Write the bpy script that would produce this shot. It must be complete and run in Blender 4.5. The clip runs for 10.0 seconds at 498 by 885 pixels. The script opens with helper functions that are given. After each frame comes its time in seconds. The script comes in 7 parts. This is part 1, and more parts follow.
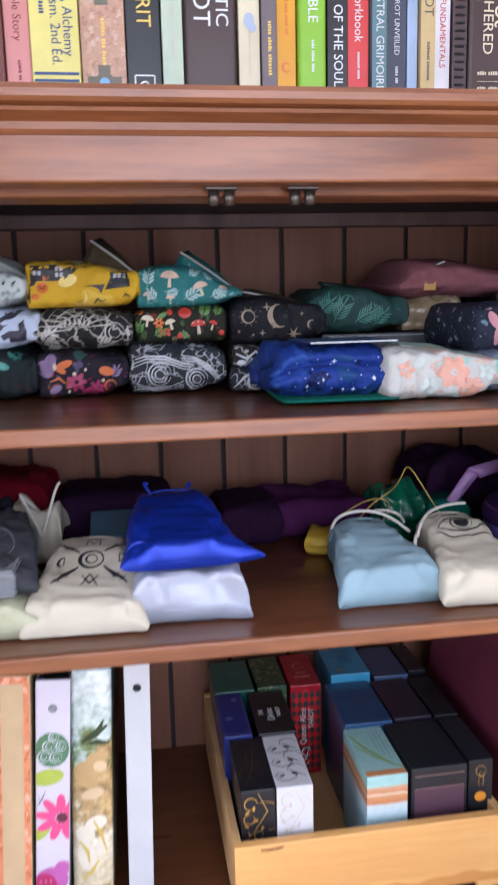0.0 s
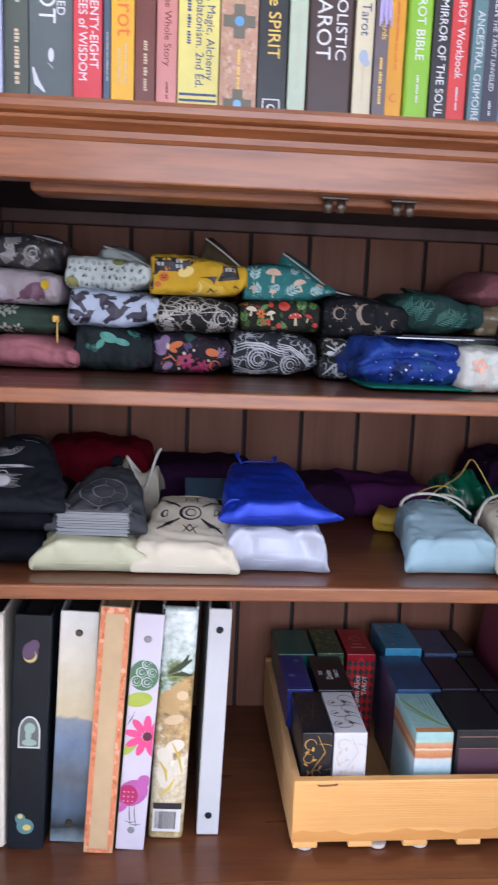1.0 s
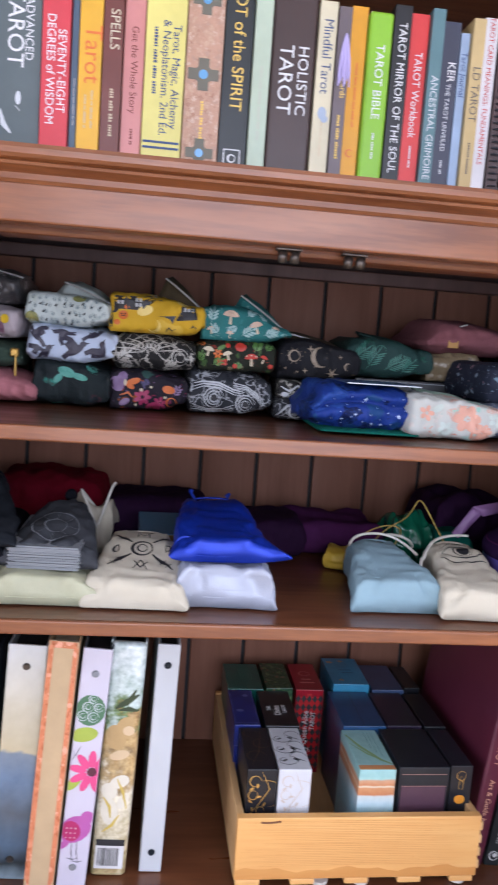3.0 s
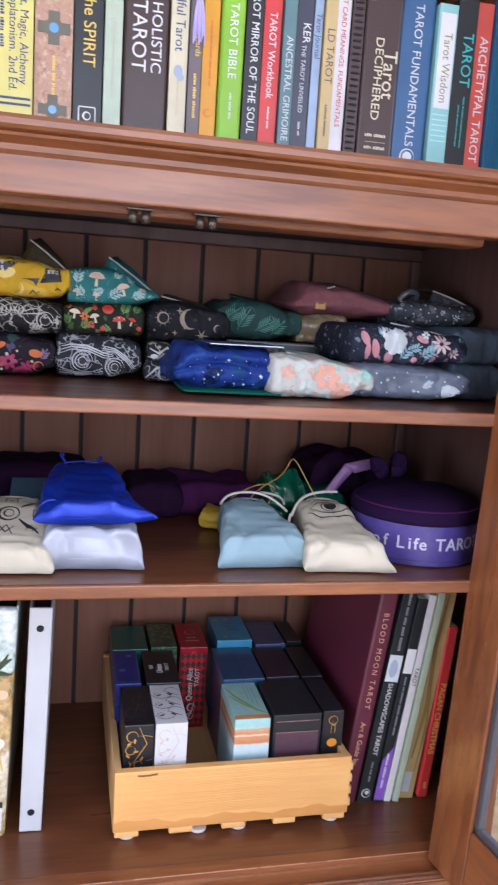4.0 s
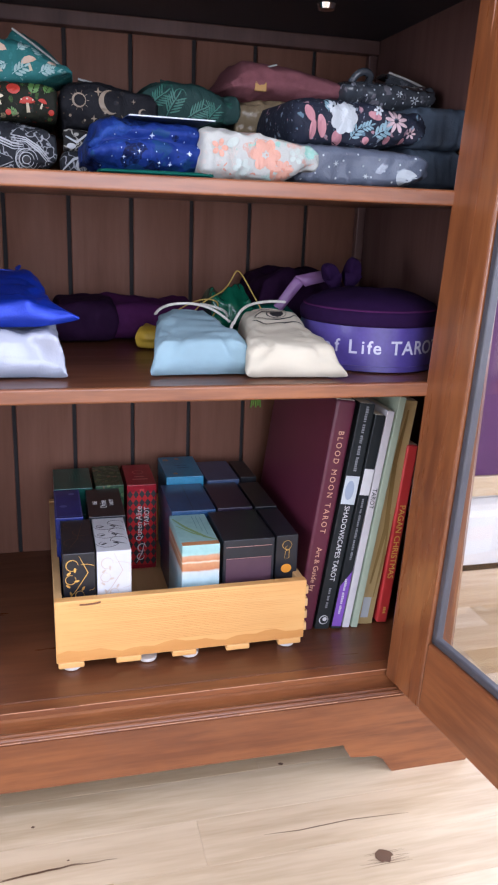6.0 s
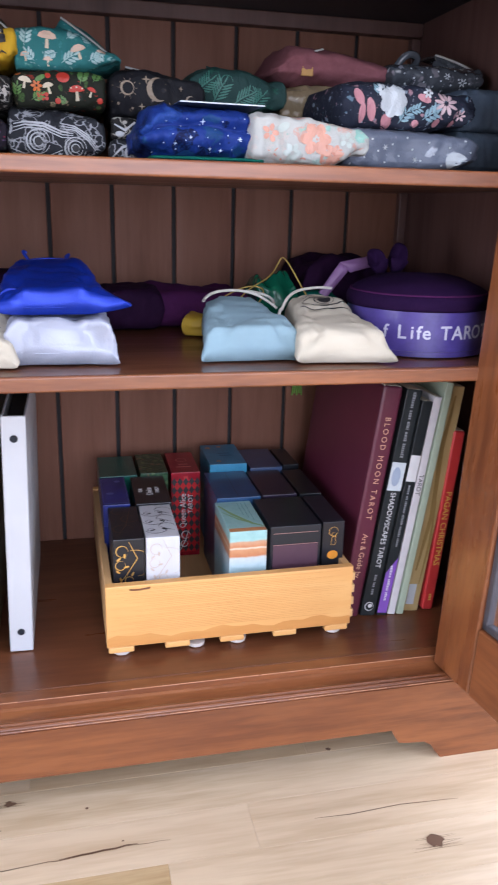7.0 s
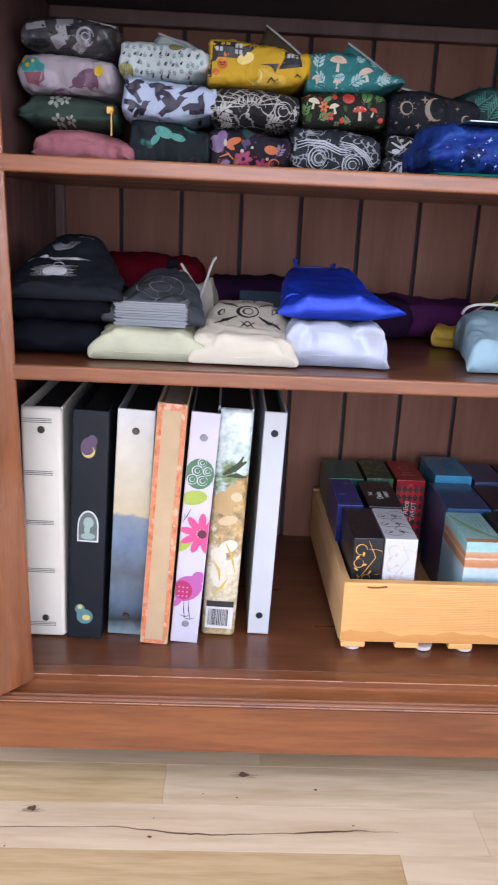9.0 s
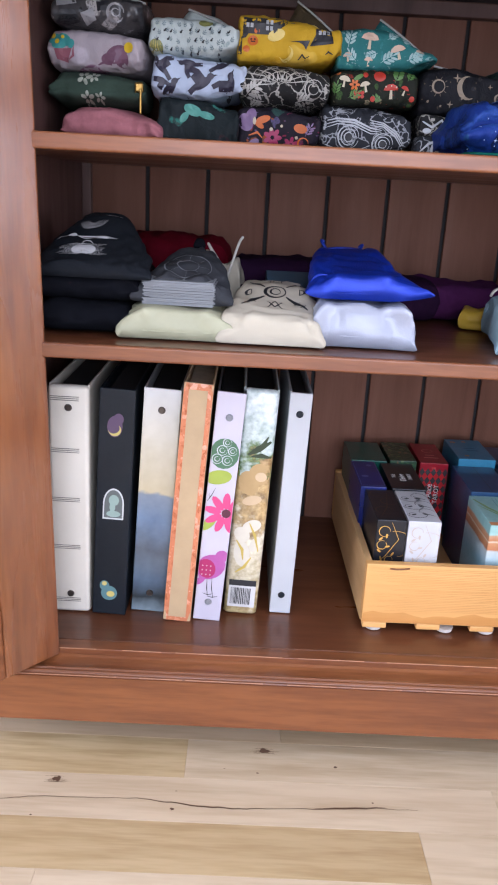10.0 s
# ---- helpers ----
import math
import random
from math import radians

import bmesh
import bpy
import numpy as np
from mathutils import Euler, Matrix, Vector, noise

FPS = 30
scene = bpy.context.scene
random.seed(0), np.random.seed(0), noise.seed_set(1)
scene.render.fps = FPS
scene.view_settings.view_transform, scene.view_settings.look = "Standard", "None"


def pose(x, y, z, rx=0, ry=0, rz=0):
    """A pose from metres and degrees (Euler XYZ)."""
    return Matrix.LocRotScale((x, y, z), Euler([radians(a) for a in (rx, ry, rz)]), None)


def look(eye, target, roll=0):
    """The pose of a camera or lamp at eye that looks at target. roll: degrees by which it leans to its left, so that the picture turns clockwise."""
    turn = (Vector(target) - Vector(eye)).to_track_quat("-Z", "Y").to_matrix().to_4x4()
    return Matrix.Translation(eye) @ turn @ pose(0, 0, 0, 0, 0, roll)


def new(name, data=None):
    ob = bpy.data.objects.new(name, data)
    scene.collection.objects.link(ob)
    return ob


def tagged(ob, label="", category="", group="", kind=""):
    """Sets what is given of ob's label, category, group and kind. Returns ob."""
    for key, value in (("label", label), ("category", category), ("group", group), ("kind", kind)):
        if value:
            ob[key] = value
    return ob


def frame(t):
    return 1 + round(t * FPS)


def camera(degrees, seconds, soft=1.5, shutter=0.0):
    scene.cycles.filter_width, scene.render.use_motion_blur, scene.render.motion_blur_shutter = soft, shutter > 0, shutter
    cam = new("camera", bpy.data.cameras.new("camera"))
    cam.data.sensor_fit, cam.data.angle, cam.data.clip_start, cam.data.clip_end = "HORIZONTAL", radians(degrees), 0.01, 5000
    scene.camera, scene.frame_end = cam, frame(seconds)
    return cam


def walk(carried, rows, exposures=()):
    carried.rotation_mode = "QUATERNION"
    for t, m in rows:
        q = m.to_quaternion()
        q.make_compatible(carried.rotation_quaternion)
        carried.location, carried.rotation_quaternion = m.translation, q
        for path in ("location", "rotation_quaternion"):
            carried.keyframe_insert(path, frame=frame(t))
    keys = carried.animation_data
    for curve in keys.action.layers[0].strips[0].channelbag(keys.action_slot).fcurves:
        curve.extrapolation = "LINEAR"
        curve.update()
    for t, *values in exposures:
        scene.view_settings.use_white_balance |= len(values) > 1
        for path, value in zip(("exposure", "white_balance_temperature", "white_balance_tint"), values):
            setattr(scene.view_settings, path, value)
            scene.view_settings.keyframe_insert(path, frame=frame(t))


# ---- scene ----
cam = camera(36.0, 10.0, soft=2.0, shutter=0.4)
PATH = [
    (0, (0.014, -0.636, 0.773), (0.289, 1.313, 0.419), -1.4),
    (0.5, (-0.005, -0.727, 0.748), (0.213, 1.222, 0.355), 0.7),
    (1, (-0.044, -0.746, 0.751), (0.108, 1.222, 0.429), 2.2),
    (1.5, (-0.087, -0.736, 0.757), (0.009, 1.237, 0.449), 3.3),
    (2, (-0.109, -0.746, 0.76), (-0.027, 1.23, 0.465), 4.0),
    (2.5, (-0.079, -0.756, 0.767), (0.044, 1.223, 0.508), 4.2),
    (3, (-0.033, -0.762, 0.77), (0.208, 1.207, 0.517), 4.1),
    (4.5, (0.049, -0.79, 0.759), (0.533, 1.117, 0.4), 3.3),
    (5, (0.066, -0.765, 0.7), (0.565, 1.129, 0.295), 2.7),
    (5.5, (0.093, -0.744, 0.661), (0.601, 1.117, 0.132), 2.3),
    (7, (0.064, -0.734, 0.64), (0.501, 1.125, 0.046), 1.5),
    (7.5, (-0.003, -0.741, 0.643), (0.327, 1.141, 0.054), 1.5),
    (8, (-0.032, -0.759, 0.643), (0.189, 1.149, 0.085), 1.5),
    (8.5, (-0.055, -0.764, 0.633), (0.078, 1.154, 0.082), 2.1),
    (9, (-0.064, -0.76, 0.633), (0.003, 1.156, 0.063), 2.7),
    (9.5, (-0.076, -0.766, 0.628), (-0.043, 1.145, 0.039), 3.0),
    (10, (-0.074, -0.763, 0.632), (-0.048, 1.139, 0.014), 3.1),
]
walk(cam, [(t, look(eye, target, roll)) for t, eye, target, roll in PATH],
     exposures=((0.0, -0.02), (1.0, -0.08), (2.0, -0.2), (3.0, -0.14), (4.5, 0.0), (5.5, 0.08), (7.0, 0.04), (8.5, 0.05), (10.0, -0.04)))

# ---- light ----
world = bpy.data.worlds.new("sky")
scene.world = world
world.use_nodes = True
wn = world.node_tree.nodes
sky = wn.new("ShaderNodeTexSky")
sky.sky_type = "NISHITA"
sky.sun_disc = False
sky.sun_elevation, sky.sun_rotation = radians(40), radians(200)
world.node_tree.links.new(sky.outputs[0], wn["Background"].inputs[0])
wn["Background"].inputs[1].default_value = 0.12
sun = new("sun", bpy.data.lights.new("sun", "SUN"))
sun.data.energy, sun.data.angle, sun.data.color = 2.5, radians(0.6), (1, 0.95, 0.88)
sun.matrix_world = look((0, 0, 5), (0.9, -2.4, 2.0))


def window_light(name, m, w, h, watts, color=(1.0, 0.97, 0.95)):
    lamp = new(name, bpy.data.lights.new(name, "AREA"))
    lamp.data.shape, lamp.data.size, lamp.data.size_y = "RECTANGLE", w, h
    lamp.data.energy, lamp.data.color = watts, color
    lamp.matrix_world = m
    return lamp


# daylight of the windows behind and beside the camera
DAY = (0.81, 0.87, 1.10)
window_light("window_light_south", pose(0.35, -2.78, 1.0, 90, 0, 0), 1.7, 1.8, 62, DAY)
window_light("window_light_west", pose(-2.28, -1.3, 1.0, 90, 0, -90), 1.3, 1.8, 62, DAY)
window_light("window_light_east", pose(2.28, -1.2, 1.22, 90, 0, 90), 1.3, 1.44, 54, DAY)
window_light("window_light_north", pose(1.55, 0.49, 1.15, -90, 0, 0), 1.1, 1.5, 34, DAY)


# ---- materials ----
def nodes_of(name, rough=0.5, metal=0.0, spec=0.5, coat=0.0, sheen=0.0):
    m = bpy.data.materials.new(name)
    m.use_nodes = True
    t = m.node_tree
    b = t.nodes["Principled BSDF"]
    b.inputs["Roughness"].default_value = rough
    b.inputs["Metallic"].default_value = metal
    b.inputs["Specular IOR Level"].default_value = spec
    b.inputs["Coat Weight"].default_value = coat
    b.inputs["Coat Roughness"].default_value = 0.15
    b.inputs["Sheen Weight"].default_value = sheen
    return m, t, b


def node(t, kind, **values):
    n = t.nodes.new(kind)
    for key, v in values.items():
        n.inputs[key.replace("_", " ")].default_value = v
    return n


def coords(t, stretch=(1, 1, 1), per_object=True):
    """Object coordinates, stretched, and shifted by a random amount for each object."""
    tc = t.nodes.new("ShaderNodeTexCoord")
    mp = t.nodes.new("ShaderNodeMapping")
    mp.inputs["Scale"].default_value = stretch
    t.links.new(tc.outputs["Object"], mp.inputs["Vector"])
    if per_object:
        oi = t.nodes.new("ShaderNodeObjectInfo")
        mul = t.nodes.new("ShaderNodeMath")
        mul.operation = "MULTIPLY"
        mul.inputs[1].default_value = 37.0
        t.links.new(oi.outputs["Random"], mul.inputs[0])
        t.links.new(mul.outputs[0], mp.inputs["Location"])
    return mp.outputs[0]


def ramp(t, fac, stops, constant=False):
    r = t.nodes.new("ShaderNodeValToRGB")
    r.color_ramp.interpolation = "CONSTANT" if constant else "LINEAR"
    e = r.color_ramp.elements
    while len(e) < len(stops):
        e.new(0.5)
    for k, (p, c) in enumerate(stops):
        e[k].position, e[k].color = p, (*c[:3], 1)
    t.links.new(fac, r.inputs[0])
    return r.outputs[0]


def mixed(t, fac, a, b, blend="MIX"):
    n = t.nodes.new("ShaderNodeMix")
    n.data_type, n.blend_type = "RGBA", blend
    for value, slot in ((fac, n.inputs[0]), (a, n.inputs[6]), (b, n.inputs[7])):
        if isinstance(value, (int, float)):
            slot.default_value = value
        elif isinstance(value, tuple):
            slot.default_value = (*value[:3], 1)
        else:
            t.links.new(value, slot)
    return n.outputs[2]


def add_bump(t, b, height, strength, dist=0.001):
    n = node(t, "ShaderNodeBump", Strength=strength, Distance=dist)
    t.links.new(height, n.inputs["Height"])
    t.links.new(n.outputs[0], b.inputs["Normal"])


def noise_out(t, vec, scale, detail=4.0, rough=0.55, distort=0.0):
    n = node(t, "ShaderNodeTexNoise", Scale=scale, Detail=detail, Roughness=rough, Distortion=distort)
    t.links.new(vec, n.inputs["Vector"])
    return n.outputs["Fac"]


def plain(name, c, rough=0.5, vary=0.12, scale=25, bump=0.0, fine=400, **kw):
    """Paint, card, plastic or cloth: one colour with uneven tone at two scales."""
    m, t, b = nodes_of(name, rough, **kw)
    v = coords(t)
    n1, n2 = noise_out(t, v, scale), noise_out(t, v, scale * 9, 2)
    lo, hi = tuple(x * (1 - vary) for x in c), tuple(min(1, x * (1 + vary)) for x in c)
    col = ramp(t, n1, [(0.3, lo), (0.7, hi)])
    col = mixed(t, 0.35 * min(1, vary * 4), col, ramp(t, n2, [(0.3, lo), (0.7, hi)]))
    t.links.new(col, b.inputs["Base Color"])
    if bump:
        add_bump(t, b, noise_out(t, v, fine, 2), bump)
    return m


def wood(name, dark, mid, light, along="x", size=1.0, rough=0.35, coat=0.0, bump=0.15, knots=0.0, grain=0.16):
    """Stained or bare timber with its grain along one axis."""
    m, t, b = nodes_of(name, rough, coat=coat)
    s = {"x": (1.3, 14, 14), "y": (14, 1.3, 14), "z": (14, 14, 1.3)}[along]
    v = coords(t, tuple(k * size for k in s))
    g1 = noise_out(t, v, 1.6, 6, 0.6, 0.6)
    g2 = noise_out(t, v, 7.0, 3, 0.7)
    col = ramp(t, g1, [(0.22, dark), (0.5, mid), (0.78, light)])
    col = mixed(t, grain, col, ramp(t, g2, [(0.35, dark), (0.6, light)]))
    v2 = coords(t)
    blot = noise_out(t, v2, 5.0, 2)
    col = mixed(t, ramp(t, blot, [(0.4, (0, 0, 0)), (0.75, (0.45, 0.45, 0.45))]), col, mid)
    if knots:
        vo = node(t, "ShaderNodeTexVoronoi", Scale=5.5)
        w = coords(t, {"x": (0.55, 1, 1), "y": (1, 0.55, 1), "z": (1, 1, 0.55)}[along])
        t.links.new(w, vo.inputs["Vector"])
        k = ramp(t, vo.outputs["Distance"], [(0.03, (knots,) * 3), (0.09, (0, 0, 0))])
        col = mixed(t, k, col, tuple(x * 0.22 for x in dark))
    t.links.new(col, b.inputs["Base Color"])
    r = ramp(t, g1, [(0.3, (rough + 0.1,) * 3), (0.7, (rough - 0.07,) * 3)])
    t.links.new(r, b.inputs["Roughness"])
    add_bump(t, b, g2, bump, 0.0006)
    return m


def motif(name, ground, inks, scale=40, size=0.33, small=0.18, warp=0.35, rough=0.6, coat=0.0, lines=0.0, line_ink=(0.6, 0.6, 0.6), spec=0.1):
    """Printed cloth: scattered shapes in several inks, small dots, and drawn lines, over a ground colour."""
    m, t, b = nodes_of(name, rough, coat=coat, spec=spec)
    v = coords(t)
    nz = node(t, "ShaderNodeTexNoise", Scale=scale * 1.3, Detail=2.0)
    t.links.new(v, nz.inputs["Vector"])
    off = t.nodes.new("ShaderNodeVectorMath")
    off.operation = "MULTIPLY_ADD"
    t.links.new(nz.outputs["Color"], off.inputs[0])
    off.inputs[1].default_value = (warp / scale * 1.5,) * 3
    t.links.new(v, off.inputs[2])
    col = mixed(t, noise_out(t, v, scale * 0.4), tuple(c * 0.8 for c in ground), tuple(min(1, c * 1.15) for c in ground))

    def layer(col, sc, thr, inks, shift):
        vo = node(t, "ShaderNodeTexVoronoi", Scale=sc)
        ad = t.nodes.new("ShaderNodeVectorMath")
        ad.inputs[1].default_value = (shift,) * 3
        t.links.new(off.outputs[0], ad.inputs[0])
        t.links.new(ad.outputs[0], vo.inputs["Vector"])
        sep = t.nodes.new("ShaderNodeSeparateColor")
        t.links.new(vo.outputs["Color"], sep.inputs[0])
        n = len(inks)
        ink = ramp(t, sep.outputs[0], [(k / n, c) for k, c in enumerate(inks)], True)
        mask = ramp(t, vo.outputs["Distance"], [(thr, (1, 1, 1)), (thr + 0.04, (0, 0, 0))])
        broken = ramp(t, noise_out(t, v, sc * 5.5, 3, 0.6, 1.5), [(0.50, (0, 0, 0)), (0.56, (0.62, 0.62, 0.62))])
        ink = mixed(t, broken, ink, tuple(0.5 * c + 0.5 * d for c, d in zip(ground, inks[-1])))
        return mixed(t, mask, col, ink)

    if lines:
        vo = node(t, "ShaderNodeTexVoronoi", Scale=scale * 0.9)
        vo.feature = "DISTANCE_TO_EDGE"
        t.links.new(off.outputs[0], vo.inputs["Vector"])
        mask = ramp(t, vo.outputs["Distance"], [(lines, (1, 1, 1)), (lines + 0.03, (0, 0, 0))])
        col = mixed(t, mask, col, line_ink)
    col = layer(col, scale, size, inks, 0.0)
    if small:
        col = layer(col, scale * 2.4, small, inks[::-1], 3.7)
    t.links.new(col, b.inputs["Base Color"])
    add_bump(t, b, noise_out(t, v, 75, 4, 0.6, 0.8), 0.5, 0.004)
    return m


def foil(name, c, rough=0.25, metal=0.0, coat=0.6, scale=30, vary=0.2):
    return plain(name, c, rough, vary, scale, metal=metal, coat=coat * 0.5, spec=0.3)


M = {}
stain = dict(dark=(0.085, 0.025, 0.010), mid=(0.190, 0.060, 0.021), light=(0.29, 0.108, 0.038))
for ax in "xyz":
    M["stain_" + ax] = wood("stained_wood_" + ax, along=ax, rough=0.36, coat=0.20, grain=0.36, **stain)
M["door_wood"] = wood("polished_door_wood", along="z", rough=0.26, coat=0.7, grain=0.34, **stain)
# wood of the inner sides, darkened: their shade is put into the colour
M["inner_shaded"] = wood("shaded_inner_wood", (0.052, 0.024, 0.021), (0.100, 0.048, 0.040), (0.140, 0.070, 0.058), "z", rough=0.5)
# darker copy of the stain: shade on the shelf tops put into colour
M["shelf_shaded"] = wood("shaded_shelf_wood", (0.050, 0.015, 0.007), (0.115, 0.037, 0.015), (0.175, 0.064, 0.027), "x", rough=0.34, coat=0.28, grain=0.3)
# near-black: the shade under the cabinet top is put into this colour
M["top_shaded"] = plain("shaded_top_board", (0.020, 0.018, 0.024), 0.5, 0.2, 12)
M["back"] = wood("back_board_wood", (0.115, 0.045, 0.027), (0.185, 0.079, 0.050), (0.230, 0.106, 0.070), "z", rough=0.55)
M["back"].node_tree.nodes["Principled BSDF"].inputs["Specular IOR Level"].default_value = 0.2
M["pine"] = wood("bare_pine", (0.50, 0.225, 0.065), (0.68, 0.36, 0.12), (0.74, 0.45, 0.18), "x", 0.8, 0.5)
M["pine_end"] = wood("bare_pine_side", (0.45, 0.25, 0.10), (0.60, 0.36, 0.16), (0.70, 0.45, 0.22), "y", 0.8, 0.55)
M["oak"] = wood("oak_plank", (0.36, 0.23, 0.12), (0.66, 0.51, 0.345), (0.76, 0.63, 0.46), "x", 0.55, 0.42, 0.1, 0.1, 0.5, 0.32)
ot = M["oak"].node_tree
ob_ = ot.nodes["Principled BSDF"]
src = ob_.inputs["Base Color"].links[0].from_socket
oi_ = ot.nodes.new("ShaderNodeObjectInfo")
tone = ramp(ot, oi_.outputs["Random"], [(0.0, (0.70, 0.60, 0.42)), (0.3, (0.99, 0.98, 0.97)), (0.5, (0.80, 0.72, 0.58)), (0.75, (1.0, 0.98, 0.97)), (1.0, (0.88, 0.84, 0.78))])
ot.links.new(mixed(ot, 1.0, src, tone, "MULTIPLY"), ob_.inputs["Base Color"])
M["oak_pale"] = wood("pale_oak_plank", (0.38, 0.26, 0.14), (0.645, 0.51, 0.345), (0.73, 0.605, 0.44), "x", 0.6, 0.42, 0.1, 0.1, 0.35, 0.36)
M["oak_tan"] = wood("tan_oak_plank", (0.32, 0.20, 0.085), (0.54, 0.395, 0.21), (0.64, 0.49, 0.29), "x", 0.75, 0.42, 0.1, 0.12, 0.0, 0.45)
M["wall"] = plain("wall_paint", (0.72, 0.70, 0.68), 0.8, 0.04, 3, 0.08, 300)
M["white_trim"] = plain("white_gloss_paint", (0.80, 0.80, 0.80), 0.35, 0.03, 6)
M["ceil"] = plain("ceiling_paint", (0.8, 0.8, 0.79), 0.9, 0.03, 3)
M["dark_gap"] = plain("dark_recess", (0.02, 0.018, 0.02), 0.8)
M["gasket"] = plain("grey_gasket", (0.055, 0.055, 0.065), 0.4, 0.1, 40)
M["metal_dark"] = plain("dark_bronze", (0.10, 0.085, 0.075), 0.35, 0.2, 60, metal=0.8)
M["chrome"] = plain("chrome", (0.75, 0.75, 0.76), 0.15, 0.05, 60, metal=1.0)
M["gold"] = plain("gold_foil", (0.75, 0.48, 0.14), 0.28, 0.1, 60, metal=0.9)
M["brass"] = plain("dull_brass", (0.30, 0.18, 0.05), 0.35, 0.15, 80, metal=0.9)
M["white"] = plain("white_vinyl", (0.48, 0.50, 0.53), 0.4, 0.03, 15)
M["page"] = plain("page_edges", (0.62, 0.56, 0.45), 0.85, 0.15, 80)
M["black"] = plain("black_vinyl", (0.018, 0.019, 0.024), 0.4, 0.2, 30)
g, gt, gb = nodes_of("clear_glass", 0.02)
gb.inputs["Transmission Weight"].default_value = 1.0
gb.inputs["IOR"].default_value = 1.45
M["glass"] = g


# ---- building helpers ----
def finish(ob, smooth=True):
    for p in ob.data.polygons:
        p.use_smooth = smooth
    return ob


def part(name, bm, material, parent=None, label="", smooth=False):
    """Links a bmesh as one mesh object, under its thing if there is one."""
    me = bpy.data.meshes.new(name)
    bm.to_mesh(me)
    bm.free()
    me.materials.append(M[material] if isinstance(material, str) else material)
    ob = new(name, me)
    if parent:
        ob.parent = parent
    if label:
        tagged(ob, label)
    return finish(ob, smooth)


def slab(x0, x1, y0, y1, z0, z1, bevel=0.0, seg=2, bm=None):
    bm = bm or bmesh.new()
    m = Matrix.Translation(((x0 + x1) / 2, (y0 + y1) / 2, (z0 + z1) / 2)) @ Matrix.Diagonal((x1 - x0, y1 - y0, z1 - z0, 1))
    vs = bmesh.ops.create_cube(bm, size=1, matrix=m)["verts"]
    if bevel:
        es = {e for v in vs for e in v.link_edges}
        bmesh.ops.bevel(bm, geom=list(es), offset=bevel, segments=seg, affect="EDGES", profile=0.5)
    return bm


def run(profile, x0, x1):
    """A moulding: an outline in (y, z), drawn out along x."""
    bm = bmesh.new()
    a = [bm.verts.new((x0, y, z)) for y, z in profile]
    b = [bm.verts.new((x1, y, z)) for y, z in profile]
    n = len(profile)
    for i in range(n):
        bm.faces.new((a[i], a[(i + 1) % n], b[(i + 1) % n], b[i]))
    bm.faces.new(a[::-1])
    bm.faces.new(b)
    bmesh.ops.recalc_face_normals(bm, faces=bm.faces)
    return bm


def thing(name, label, category, group="", kind="", at=None):
    ob = tagged(new(name), label, category, group, kind)
    if at is not None:
        ob.matrix_world = at
    return ob


def tube(points, radius, name, material, parent=None, label="", cyclic=False, res=2):
    cu = bpy.data.curves.new(name, "CURVE")
    cu.dimensions, cu.bevel_depth, cu.bevel_resolution, cu.resolution_u = "3D", radius, res, 6
    sp = cu.splines.new("NURBS")
    sp.points.add(len(points) - 1)
    for p, q in zip(sp.points, points):
        p.co = (*q, 1)
    sp.use_endpoint_u, sp.order_u, sp.use_cyclic_u = True, min(4, len(points)), cyclic
    tmp = bpy.data.objects.new(name, cu)
    me = bpy.data.meshes.new_from_object(tmp)
    bpy.data.objects.remove(tmp)
    bpy.data.curves.remove(cu)
    me.name = name
    me.materials.clear()
    me.materials.append(M[material] if isinstance(material, str) else material)
    ob = new(name, me)
    if parent:
        ob.parent = parent
    if label:
        tagged(ob, label)
    return finish(ob)


def lettering(body, size, material, parent, m, align="RIGHT", squeeze=1.0, name="lettering", spacing=1.0, shear=0.0, bold=0.0):
    cu = bpy.data.curves.new(name, "FONT")
    cu.body, cu.size, cu.align_x, cu.align_y = body, size, align, "CENTER"
    cu.offset = bold
    cu.space_character, cu.extrude, cu.shear, cu.resolution_u = spacing, 0.00012, shear, 3
    tmp = bpy.data.objects.new(name, cu)
    me = bpy.data.meshes.new_from_object(tmp)
    bpy.data.objects.remove(tmp)
    bpy.data.curves.remove(cu)
    me.name = name
    me.materials.clear()
    me.materials.append(M[material])
    me.transform(Matrix.Diagonal((squeeze, 1, 1, 1)))
    ob = new(name, me)
    ob.parent = parent
    ob.matrix_local = m
    return ob


def bars(length, height, material, parent, m, seed=1):
    """Unreadable or private writing as plain bars."""
    rnd = random.Random(seed)
    height *= 0.62
    bm, x = bmesh.new(), -length
    height *= 1.25
    while x < -height:
        for k in range(rnd.randint(3, 8)):
            w = height * rnd.uniform(0.28, 0.62)
            if x + w > 0:
                break
            tall = height * rnd.choice((0.36, 0.36, 0.5))
            slab(x, x + w, -height * 0.36, tall, 0, 0.0002, bm=bm)
            x += w + height * 0.2
        x += height * 0.5
    ob = part("writing", bm, material, parent)
    ob.matrix_local = m
    return tagged(ob, kind="stuff")


def ink(name, c, rough=0.5, metal=0.0):
    if name not in M:
        M[name] = plain(name, c, rough, 0.06, 60, metal=metal)
    return name

# ---- room ----
def room_wall(name, boxes, label):
    bm = bmesh.new()
    for b in boxes:
        slab(*b, bm=bm)
    return tagged(part(name, bm, "wall"), label, "wall", kind="structure")


